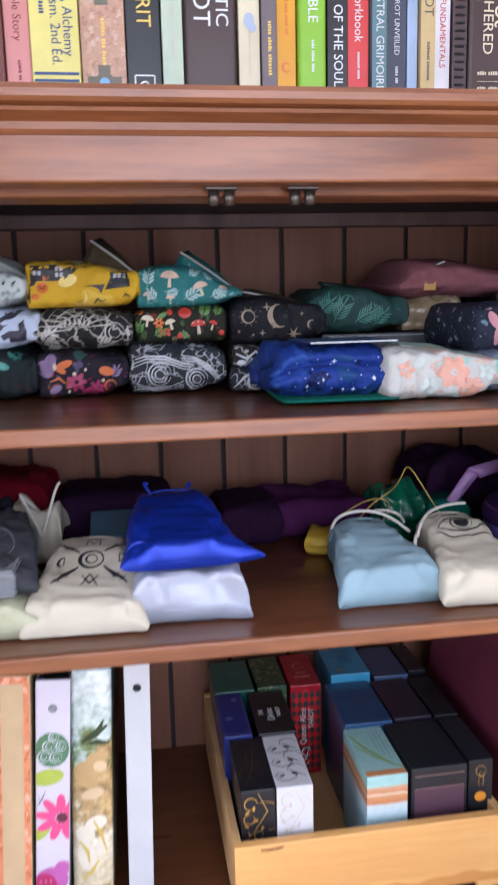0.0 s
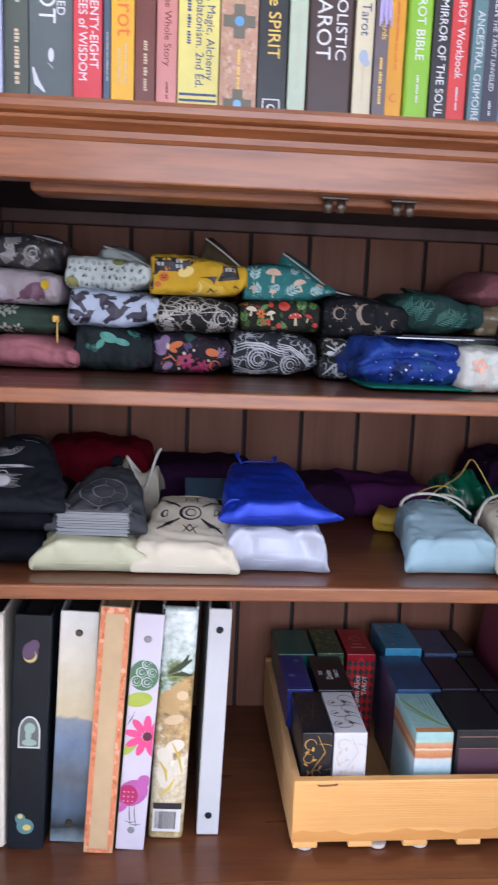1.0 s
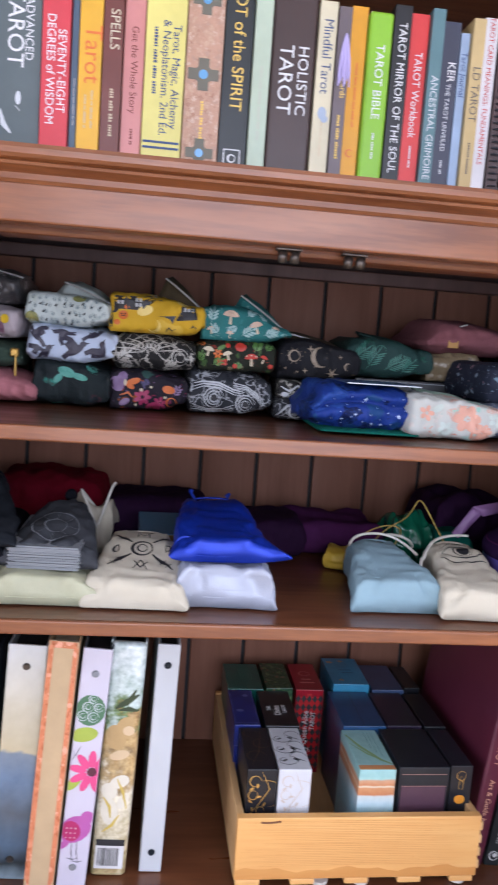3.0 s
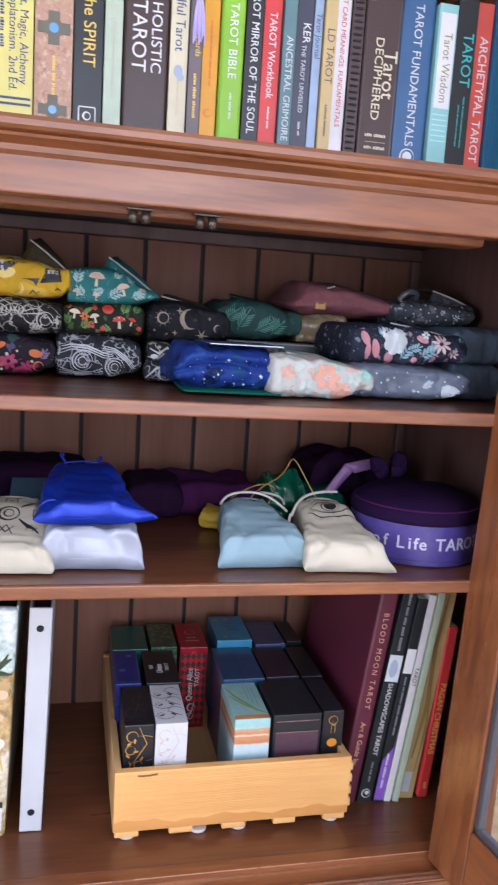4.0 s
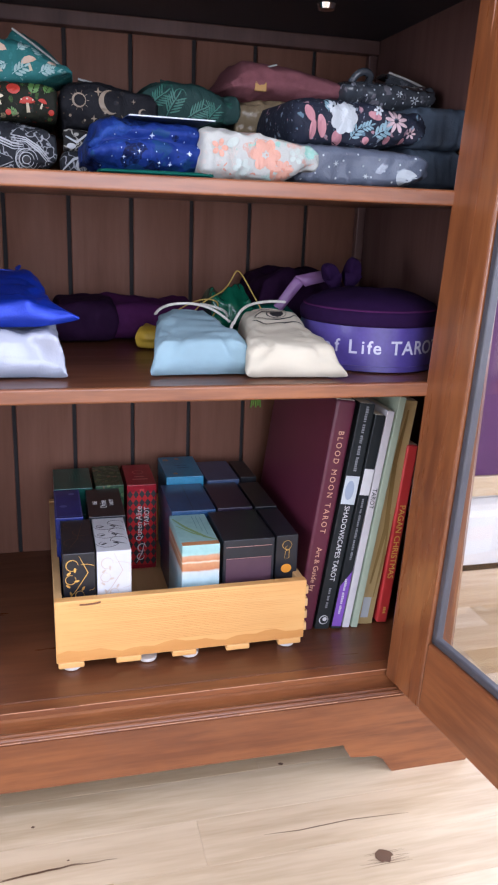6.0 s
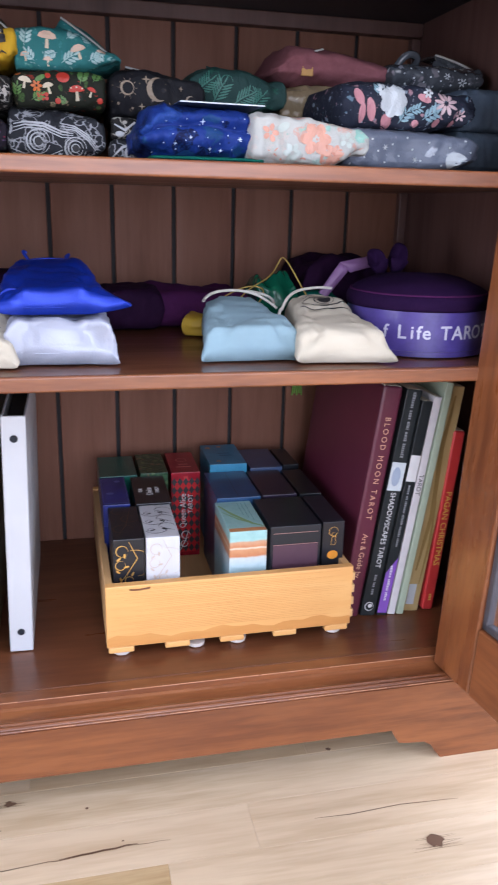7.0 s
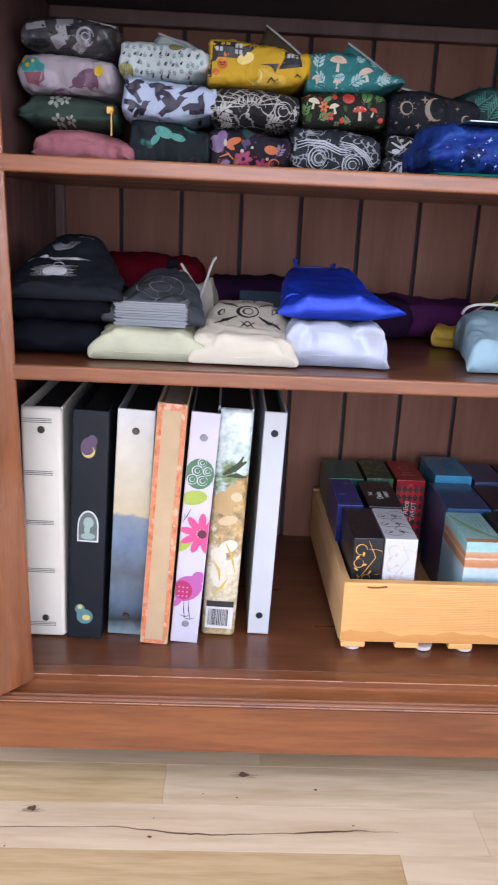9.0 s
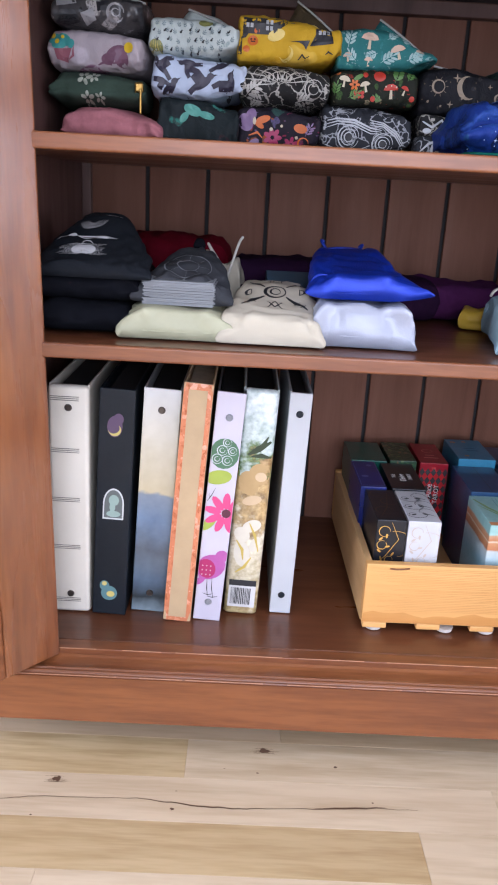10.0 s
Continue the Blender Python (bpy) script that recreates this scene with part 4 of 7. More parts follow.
decal(scattered(lambda x, y, r: ngon(x, y, 0.0014, 0.0011, 0, 8) + ngon(x + 0.001, y + 0.0016, 0.0012, 0.0007, 40, 8), 0.098, 0.036, 0.0105, 8), "ink_black", p, O3, lift=0.0010)
decal([*ngon(-0.042, 0.008, 0.008, 0.008), *ngon(0.014, 0.034, 0.008, 0.004)], "ink_olive", p, O3, lift=0.0011)
decal([q for k in range(5) for q in stroke([(-0.047 + 0.0026 * k, 0.002), (-0.048 + 0.0027 * k, 0.008), (-0.047 + 0.0025 * k, 0.014)], 0.0007)], "ink_maize", p, O3, lift=0.0014)

p = pouch(-0.094, 0.004, Z1, 0.728, 0.21, 0.16, "p_colour", "black pouch with bright orange and crimson flowers", tip=0.5, tipz=0.6, flap=0.001, flap_from=0.55, edge_mat="p_colour")
decal([*petals(-0.008, 0.017, 0.011, 7, 0.5), *petals(0.014, 0.010, 0.009, 6, 0.5, 20), *ngon(0.006, 0.006, 0.010, 0.005, 20)], "ink_ruby", p, O3, lift=0.0008)
decal([*ngon(-0.020, 0.036, 0.009, 0.004, 20), *ngon(-0.024, 0.030, 0.006, 0.003, -30), *ngon(0.024, 0.028, 0.008, 0.005, -10), *arc(0.028, 0.012, 0.006, 0, 300, 0.002, 12), *stroke([(-0.036, 0.018), (-0.026, 0.022), (-0.020, 0.016)], 0.003)], "ink_orange", p, O3, lift=0.0010)
decal([*ngon(-0.040, 0.032, 0.008, 0.010, 30), *ngon(-0.034, 0.040, 0.006, 0.008, -20), *ngon(-0.030, 0.010, 0.007, 0.004, 30), *sprig(0.030, 0.020, 0.014, 60)], "ink_mauve", p, O3, lift=0.0009)
decal([*ngon(-0.010, 0.026, 0.002), *ngon(0.002, 0.030, 0.0016), *ngon(-0.030, 0.034, 0.002, 0.004), *ngon(0.020, 0.018, 0.0018), *ngon(-0.016, 0.007, 0.0016)], "ink_cream", p, O3, lift=0.0012)
p = pouch(-0.096, 0.010, 0.728, 0.774, 0.20, 0.16, "p_skel", "black pouch covered in white line drawings", tip=0.35, tipz=0.45, left=0.25, box=3.2)
lines = []
for k in range(9):
    a0 = radians(20 + 20 * k)
    lines += stroke([(-0.004 + 0.006 * math.cos(a0), 0.024 + 0.004 * math.sin(a0)), (-0.004 + 0.026 * math.cos(a0), 0.022 + 0.016 * math.sin(a0)), (-0.004 + 0.046 * math.cos(a0 + 0.12), 0.020 + 0.022 * math.sin(a0))], 0.0014)
for k in range(4):
    lines += arc(-0.004, 0.020, 0.010 + 0.008 * k, 10, 170, 0.0011, 14)
for k in range(6):
    lines += stroke([(-0.018 + 0.005 * k, 0.027), (-0.017 + 0.005 * k, 0.031), (-0.018 + 0.005 * k, 0.035)], 0.0024)
lines += [*arc(0.034, 0.020, 0.010, 0, 360, 0.0014, 16), *arc(0.034, 0.020, 0.006, 0, 360, 0.0011, 12), *sprig(-0.044, 0.010, 0.020, 40), *sprig(0.014, 0.006, 0.018, 10), *sprig(-0.022, 0.006, 0.016, 170)]
decal(lines, ink("ink_bone", (0.50, 0.48, 0.44)), p, O3, lift=0.0008)
p = pouch(-0.098, 0.020, 0.774, 0.822, 0.20, 0.17, "p_yellow", "mustard yellow pouch printed with dark houses and pumpkins", flap=0.026, flap_from=0.58, flap_mat="c_umber", tip=0.55, tipz=0.42, left=0.04)
decal([*rect(-0.058, -0.038, 0.028, 0.049), *rect(-0.040, -0.014, 0.028, 0.050), [(-0.058, 0.022), (-0.050, 0.024), (-0.046, 0.030), (-0.057, 0.032)], *rect(-0.016, 0.010, 0.041, 0.052), [(-0.018, 0.030), (-0.004, 0.040), (-0.004, 0.050), (-0.018, 0.050)],
       [(0.000, 0.022), (0.022, 0.024), (0.018, 0.014), (0.014, 0.021)], [(0.022, 0.018), (0.048, 0.021), (0.047, 0.029), (0.028, 0.030)], *rect(0.028, 0.046, 0.029, 0.036), *stroke([(0.010, 0.004), (0.014, 0.009), (0.018, 0.005), (0.022, 0.008)], 0.003), *stroke([(0.040, 0.010), (0.043, 0.013), (0.048, 0.010)], 0.0022), *rect(-0.058, -0.054, 0.006, 0.026)], "ink_black", p, O3, lift=0.0009)
decal([q for x, y, n in ((-0.028, 0.032, 2), (-0.028, 0.038, 2), (-0.050, 0.034, 2), (0.031, 0.030, 3), (-0.010, 0.045, 2)) for k in range(n) for q in rect(x + 0.0046 * k, x + 0.0046 * k + 0.0032, y, y + 0.0042)], "ink_window", p, O3, lift=0.0013)
decal([*ngon(-0.042, 0.021, 0.006, 0.0055), *ngon(-0.049, 0.012, 0.004, 0.0035), *ngon(-0.038, 0.031, 0.003)], "ink_orange", p, O3, lift=0.0010)
decal([*rect(-0.0445, -0.0395, 0.0195, 0.0206), *ngon(-0.044, 0.0225, 0.001), *ngon(-0.040, 0.0225, 0.001)], "ink_black", p, O3, lift=0.0014)
decal([*crescent(-0.004, 0.010, 0.008, -40), *ngon(-0.016, 0.028, 0.010, 0.006, 20), *ngon(0.030, 0.040, 0.008, 0.003, -20)], "ink_maize", p, O3, lift=0.0008)

p = pouch(0.003, 0.109, Z1, 0.734, 0.21, 0.16, "p_swirl", "charcoal pouch with bold white swirls", tip=0.55, tipz=0.65, flap=0.001, flap_from=0.6, edge_mat="p_swirl", left=0.04)
sw = []
for k in range(3):
    sw += arc(-0.020, 0.022, 0.0125 - 0.0038 * k, 0, 345, 0.0017, 22)
    sw += arc(0.020, 0.016, 0.0115 - 0.0036 * k, 0, 345, 0.0016, 20)
    sw += stroke([(-0.050, 0.038 - 0.004 * k), (-0.034, 0.042 - 0.003 * k), (-0.014, 0.041 - 0.003 * k), (0.006, 0.033 - 0.003 * k), (0.018, 0.031 - 0.002 * k)], 0.0026 - 0.0005 * k)
    sw += stroke([(-0.050, 0.014 - 0.004 * k), (-0.038, 0.010 - 0.002 * k), (-0.028, 0.007 - 0.002 * k), (-0.008, 0.008 - 0.002 * k), (0.006, 0.014 - 0.004 * k)], 0.0018)
    sw += stroke([(0.004, 0.042 - 0.003 * k), (0.020, 0.039 - 0.002 * k), (0.034, 0.030 - 0.003 * k), (0.044, 0.018 - 0.003 * k)], 0.0020)
decal(sw, "ink_pale", p, O3, lift=0.0008)
decal([*ngon(-0.020, 0.022, 0.0045), *ngon(0.020, 0.016, 0.0040)], "ink_black", p, O3, lift=0.0011)
p = pouch(0.011, 0.112, 0.734, 0.774, 0.20, 0.16, "p_mush", "black pouch printed with toadstools, berries and leaves", tip=0.10, left=0.35)
decal([*cap_shape(0.018, 0.019, 0.0085, 5), *cap_shape(0.034, 0.020, 0.005, -20), *ngon(0.004, 0.032, 0.007, 0.0055), *[q for k in range(6) for q in ngon(-0.022 + 0.004 * (k % 3), 0.010 + 0.004 * (k // 3), 0.0021, None, 0, 8)], *ngon(-0.012, 0.033, 0.003), *ngon(-0.002, 0.008, 0.003), *ngon(0.043, 0.010, 0.003)], "ink_red", p, O3, lift=0.0009)
decal([*stalk(0.018, 0.019, 0.008, 5), *stalk(0.034, 0.019, 0.005, -20), *cap_shape(-0.012, 0.022, 0.006, 15), *stalk(-0.012, 0.022, 0.006, 15), *cap_shape(-0.036, 0.026, 0.007, -10), *stalk(-0.036, 0.026, 0.006, -10), *[q for k in range(3) for q in ngon(0.012 + 0.006 * k, 0.0215 + 0.001 * (k % 2), 0.0009, None, 0, 6)]], "ink_cream", p, O3, lift=0.0012)
decal([*sprig(0.022, 0.026, 0.016, 70, 4), *sprig(-0.030, 0.008, 0.014, 30), *sprig(0.036, 0.028, 0.012, 60), *sprig(-0.046, 0.010, 0.013, 80), *sprig(0.008, 0.006, 0.010, 150), *ngon(-0.020, 0.030, 0.006, 0.0025, 30)], "ink_green", p, O3, lift=0.0008)
decal([*petals(-0.024, 0.022, 0.006, 6, 0.5), *ngon(-0.044, 0.034, 0.004, 0.003)], "ink_orange", p, O3, lift=0.0010)
p = pouch(0.014, 0.128, 0.772, 0.816, 0.20, 0.16, "p_teal", "teal pouch printed with pale mushrooms and foliage", flap=0.018, flap_from=0.45, tip=0.95, tipz=0.28, left=0.02)
decal([*cap_shape(-0.020, 0.032, 0.010, -5), *cap_shape(0.012, 0.021, 0.0085, 15), *cap_shape(-0.044, 0.014, 0.005, 10), *cap_shape(0.036, 0.019, 0.005, -15), *cap_shape(-0.020, 0.010, 0.005)], "ink_peach", p, O3, lift=0.0010)
decal([*stalk(-0.020, 0.031, 0.008, -5), *stalk(0.012, 0.020, 0.007, 15), *stalk(-0.044, 0.014, 0.005, 10), *stalk(0.036, 0.019, 0.004, -15), *stalk(-0.020, 0.010, 0.005)], "ink_cream", p, O3, lift=0.0009)
decal([*sprig(-0.044, 0.022, 0.017, 80), *sprig(-0.006, 0.008, 0.018, 30), *sprig(-0.034, 0.008, 0.014, 130), *sprig(0.022, 0.010, 0.016, 20), *sprig(0.000, 0.032, 0.014, 40), *sprig(0.026, 0.026, 0.014, 120), *sprig(-0.010, 0.018, 0.012, 200), *sprig(0.040, 0.012, 0.010, 160)], "ink_aqua", p, O3, lift=0.0008)

p = pouch(0.112, 0.165, Z1, 0.705, 0.185, 0.13, "p_swirl", "small black and white printed pouch under a larger one", tip=0.2)
decal([*arc(0.0, 0.012, 0.008, 0, 350, 0.003, 14), *stroke([(-0.024, 0.006), (-0.012, 0.018), (0.0, 0.022), (0.016, 0.018), (0.024, 0.008)], 0.004), *ngon(0.016, 0.008, 0.005, 0.003, 30)], "ink_pale", p, O3, lift=0.0009)
p = pouch(0.116, 0.166, 0.705, 0.728, 0.195, 0.13, "p_skel", "small black pouch with white drawings between two others", tip=0.2)
decal([*petals(0.012, 0.012, 0.009, 6), *stroke([(-0.022, 0.016), (-0.010, 0.010), (0.0, 0.018), (0.010, 0.006)], 0.004), *ngon(-0.016, 0.006, 0.005, 0.003)], "ink_pale", p, O3, lift=0.0009)
p = pouch(0.114, 0.224, 0.728, 0.780, 0.21, 0.16, "p_moon", "black pouch printed with moons and stars", flap=0.010, flap_from=0.22, flap_mat="c_umber", tip=0.55, tipz=0.5)
decal([*crescent(0.000, 0.032, 0.013, 190), *arc(-0.034, 0.032, 0.007, 0, 360, 0.0026, 14), *[q for k in range(10) for q in stroke([(-0.034 + 0.008 * math.cos(k * 0.63), 0.032 + 0.008 * math.sin(k * 0.63)), (-0.034 + 0.011 * math.cos(k * 0.63), 0.032 + 0.011 * math.sin(k * 0.63))], 0.0014)], *star(-0.013, 0.042, 0.005, 4), *star(0.016, 0.012, 0.009, 6, 0.25), *crescent(0.036, 0.022, 0.005, 160), *star(-0.018, 0.014, 0.004), *star(0.026, 0.034, 0.003), *ngon(-0.028, 0.012, 0.0012), *ngon(-0.006, 0.020, 0.001), *ngon(-0.044, 0.016, 0.0015)], "ink_taupe", p, O3, lift=0.0009)
p = pouch(0.205, 0.322, 0.738, 0.789, 0.22, 0.15, "p_fern", "dark green pouch with bright fern line drawings", flap=0.008, flap_from=0.25, tip=0.6, tipz=0.5, edge_mat="p_fern")
decal([*sprig(-0.050, 0.022, 0.026, 40, 5, 0.15), *sprig(-0.030, 0.012, 0.028, 60, 5, 0.15), *sprig(-0.006, 0.012, 0.026, 30, 5, 0.15), *sprig(0.016, 0.008, 0.022, 50, 4, 0.15), *arc(-0.014, 0.036, 0.007, 0, 330, 0.0012, 14), *sprig(0.030, 0.022, 0.016, 160, 4, 0.15)], ink("ink_jade", (0.035, 0.15, 0.115)), p, O3, lift=0.0009)
p = pouch(0.318, 0.390, 0.738, 0.779, 0.23, 0.13, "p_tan", "crinkled metallic tan pouch", crease=2.4, tip=0.1)
p = pouch(0.139, 0.272, 0.6815, 0.731, 0.075, 0.15, "p_galaxy", "royal blue galaxy print pouch with a card on top", tip=0.2, tipz=0.35, left=0.45, dent=0.20, dentz=0.35, crease=2.8, box=2.8)
decal([*star(-0.005, 0.036, 0.003), *star(0.030, 0.020, 0.0028), *star(-0.035, 0.014, 0.0022), *star(0.045, 0.030, 0.0022), *star(-0.020, 0.020, 0.002), *star(0.012, 0.009, 0.0025), *star(0.0, 0.010, 0.002), *[q for k in range(26) for q in ngon(-0.055 + 0.0043 * k, 0.006 + 0.034 * ((k * 0.618) % 1.0), 0.0006, None, 0, 6)]], "ink_star", p, O3, lift=0.0009)
part("card", slab(-0.028, 0.060, 0.010, 0.10, 0.0535, 0.0545, 0.0003), ink("card_blue", (0.05, 0.09, 0.2)), p.parent, "printed card lying on the pouch")
part("card_edge", slab(-0.028, 0.060, 0.0088, 0.0098, 0.0533, 0.0545), "ink_frost", p.parent, "white card edge")
pouch(0.146, 0.262, Z1, 0.6850, 0.065, 0.15, "c_greencloth", "flat dark teal cloth pouch under the blue one", tip=0.0, left=0.0, box=3.0)
p = pouch(0.246, 0.371, Z1, 0.725, 0.068, 0.14, "p_peach", "white watercolour pouch with coral and mint blooms", flap=0.006, flap_from=0.25, flap_mat=plain("mint_lining", (0.34, 0.50, 0.42), 0.8, 0.12, 40), turn=4, tip=0.75, tipz=0.55, left=0.1)
decal([*petals(0.004, 0.026, 0.016, 6, 0.7), *petals(-0.044, 0.030, 0.009, 5, 0.6), *petals(0.022, 0.012, 0.010, 6, 0.6)], ink("ink_coral", (0.58, 0.30, 0.22)), p, O3, lift=0.0008)
decal([*petals(-0.020, 0.012, 0.010, 6, 0.6), *petals(0.036, 0.026, 0.008, 5, 0.6), *ngon(-0.030, 0.036, 0.007, 0.004, 30)], ink("ink_mist", (0.44, 0.50, 0.46)), p, O3, lift=0.0008)
bk_ = thing("black_book", "thin black hardback lying flat between pouches", "book")
part("cover", slab(0.225, 0.368, 0.235, 0.40, 0.722, 0.737, 0.001), "black", bk_)
part("edge_line", slab(0.232, 0.36, 0.2342, 0.2349, 0.7335, 0.7345), "ink_grey", bk_)
pouch(0.232, 0.36, Z1, 0.7205, 0.25, 0.15, "c_navy", "dark cloth pouch lying under the black book")
p = pouch(0.306, 0.470, 0.774, 0.819, 0.21, 0.15, "c_maroon", "dusty maroon cloth pouch with a small tan tag", tip=0.9, tipz=0.2, left=0.75, box=2.6, dent=0.05)
part("tag", slab(-0.052, -0.038, -0.003, 0.001, 0.010, 0.020, 0.0008), ink("tag_tan", (0.35, 0.18, 0.04)), p.parent, "small tan tag")
tube([(-0.056, 0.004, 0.028), (-0.040, 0.006, 0.037), (-0.022, 0.012, 0.042)], 0.0011, "zip", "zip_tape", p.parent, "pale zip edge")
p = pouch(0.440, 0.560, 0.768, 0.806, 0.19, 0.15, "p_clear2", "dark starry pouch in a crinkled clear bag", crease=2.2, flap=0.016, flap_from=0.62, tip=0.3, tipz=0.7, box=3.0)
tube([(-0.040, 0.03, 0.036), (-0.034, 0.025, 0.048), (-0.020, 0.025, 0.050), (-0.012, 0.03, 0.044), (-0.016, 0.04, 0.036)], 0.0045, "rolled_edge", "p_clear2", p.parent, "rolled shiny edge of the bag")
decal([*[q for k in range(24) for q in ngon(-0.050 + 0.0044 * k, 0.006 + 0.026 * ((k * 0.618) % 1.0), 0.0011, None, 0, 6)], *petals(0.030, 0.016, 0.005, 6), *petals(0.010, 0.022, 0.004, 6)], "ink_frost", p, O3, lift=0.0009)
p = pouch(0.352, 0.510, 0.720, 0.768, 0.11, 0.15, "p_floral", "black pouch with pink and white garden flowers", flap=0.006, flap_from=0.45, tip=0.6, tipz=0.6, left=0.03)
decal([*petals(0.040, 0.030, 0.013, 9, 0.30, 10), *petals(0.058, 0.018, 0.006, 6, 0.4)], "ink_blush", p, O3, lift=0.0009)
decal([*petals(-0.020, 0.030, 0.017, 7, 0.85), *ngon(-0.020, 0.030, 0.009), *petals(-0.034, 0.040, 0.007, 6, 0.6), *petals(0.020, 0.040, 0.006, 6, 0.5)], "ink_frost", p, O3, lift=0.0010)
decal([*ngon(-0.046, 0.020, 0.005, 0.012, 15), *ngon(-0.056, 0.016, 0.004, 0.010), *ngon(-0.060, 0.032, 0.005, 0.009, 20), *ngon(0.016, 0.034, 0.008, 0.004, -20), *ngon(-0.026, 0.009, 0.006, 0.008, 30), *ngon(0.006, 0.008, 0.004), *ngon(0.032, 0.010, 0.004), *ngon(0.050, 0.010, 0.003)], "ink_rose", p, O3, lift=0.0009)
decal([*sprig(-0.012, 0.008, 0.018, 50), *sprig(0.014, 0.012, 0.020, 30), *sprig(0.000, 0.020, 0.014, 20), *sprig(-0.040, 0.034, 0.012, 80), *sprig(0.030, 0.016, 0.012, 100)], ink("ink_lagoon", (0.20, 0.34, 0.40)), p, O3, lift=0.0008)
p = pouch(0.355, 0.512, Z1, 0.720, 0.10, 0.15, "p_slate", "slate blue shiny pouch with pale specks", crease=1.6, tip=0.5, tipz=0.6, dent=0.10, flap=0.001, flap_from=0.6)
decal([*[q for k in range(18) for q in ngon(-0.070 + 0.008 * k, 0.006 + 0.030 * ((k * 0.618) % 1.0), 0.0012, None, 0, 6)], *star(-0.030, 0.024, 0.004, 6), *star(0.004, 0.012, 0.004, 6), *ngon(0.050, 0.012, 0.012, 0.009)], "ink_frost", p, O3, lift=0.0009)
p = pouch(0.500, 0.573, Z1, 0.725, 0.13, 0.16, "c_midnight", "plain dark navy cloth pouch", name="cloth_pouch", tip=0.0)
p = pouch(0.500, 0.573, 0.725, 0.771, 0.13, 0.16, "c_midnight", "plain dark navy cloth pouch on another", name="cloth_pouch", tip=0.0, crease=1.5)


# ---- cloth bags on the lower shelf ----
def cloth_bag(x0, x1, z0, h, yf, depth, material, label, turn=0.0, tilt=0.0, lean=0.0, group="cloth bags on the shelf", **kw):
    b = thing("drawstring_bag", label, "bag", group, at=pose((x0 + x1) / 2, yf, z0, tilt, lean, turn))
    seed = len(bpy.data.objects) % 89
    kw.setdefault("crease", 0.22)
    kw.setdefault("slump", 0.14)
    kw.setdefault("ex", 9.0)
    kw.setdefault("ey", 9.0)
    kw["ear"] = kw.get("ear", 0.0) * 0.5
    w = x1 - x0
    body = part("body", pillow(w, depth, h, seed=seed, nx=44, ny=32, **kw), material, b, smooth=True)
    tube([(-w * 0.40, depth * 0.94, h * 0.62), (-w * 0.2, depth * 0.965, h * 0.6), (0, depth * 0.97, h * 0.64), (w * 0.22, depth * 0.965, h * 0.6), (w * 0.40, depth * 0.94, h * 0.62)], 0.0018, "hem", material, b)
    return body


def deck_bag(x0, x1, z0, hf, hb, yf, depth, material, label, turn=0.0, tilt=0.0, **kw):
    """A card deck in a cloth bag lying flat; hf and hb are its heights at the front and at its neck."""
    b = thing("drawstring_bag", label, "bag", "cloth bags on the shelf", at=pose((x0 + x1) / 2, yf, z0, tilt, 0, turn))
    body = part("body", deck_bag_body(x1 - x0, depth, hf, hb, seed=len(bpy.data.objects) % 89, **kw), material, b, smooth=True)
    w, nk = x1 - x0, kw.get("neck", 0.3)
    e = w / 2 * (1 - nk * 0.9)
    tube([(-e, depth * 0.90, hb * 0.55), (-e * 0.8, depth * 0.90, hb * 0.93), (-e * 0.3, depth * 0.89, hb * 1.0), (e * 0.3, depth * 0.89, hb * 1.0), (e * 0.8, depth * 0.90, hb * 0.93), (e, depth * 0.90, hb * 0.55)], 0.0013, "drawstring_channel", material, b)
    tube([(-w * 0.44, 0.0015, hf * 0.30), (-w * 0.2, -0.0008, hf * 0.26), (w * 0.1, -0.0008, hf * 0.28), (w * 0.44, 0.0015, hf * 0.30)], 0.0006, "seam", material, b)
    return body


cloth_bag(-0.300, -0.196, Z2, 0.034, 0.048, 0.17, "c_black", "black velvet bag at the bottom of a pile", ear=0.06)
cloth_bag(-0.302, -0.190, Z2 + 0.032, 0.034, 0.062, 0.17, "c_black", "black velvet bag in the middle of a pile", ear=0.06)
p = deck_bag(-0.306, -0.178, Z2 + 0.058, 0.016, 0.062, 0.055, 0.150, "c_navy", "black cloth bag printed with a white bird, moon and lamp", neck=0.52, ear=0.006, crease=1.1, box=3.0)
up_ = (0, 1, 0)
O4 = (-0.010, 0.0, 0.09)
rp = random.Random(12)
decal([*ngon(0.0, 0.032, 0.013, 0.0105, 0, 20), *[q for k in range(11) for q in stroke([(-0.028 + rp.uniform(0, 0.010), 0.021 + 0.0022 * k), (0.0, 0.0216 + 0.0022 * k), (0.028 - rp.uniform(0, 0.012), 0.021 + 0.0022 * k)], 0.0011)], *arc(0.002, 0.043, 0.006, 0, 180, 0.0014, 8)], "ink_white", p, O4, up=up_, lift=0.0009)
decal([*[q for k in range(6) for q in stroke([(-0.016 + 0.004 * k, 0.0630 - 0.0008 * k), (0.004 + 0.002 * k, 0.0605 - 0.0010 * k), (0.034 - 0.002 * k, 0.0570 - 0.0005 * k)], 0.0012)], *ngon(-0.018, 0.064, 0.005, 0.003, -10), *stroke([(-0.022, 0.064), (-0.030, 0.061), (-0.034, 0.057)], 0.0014), *stroke([(-0.012, 0.062), (0.002, 0.056), (0.014, 0.054)], 0.0018)], "ink_white", p, O4, up=up_, lift=0.0009)
decal([q for k in range(6) for q in arc(0.002, 0.088, 0.006 + 0.0019 * k, 165 + k * 4, 345 + 2 * k, 0.0008, 10)], "ink_white", p, O4, up=up_, lift=0.0009)
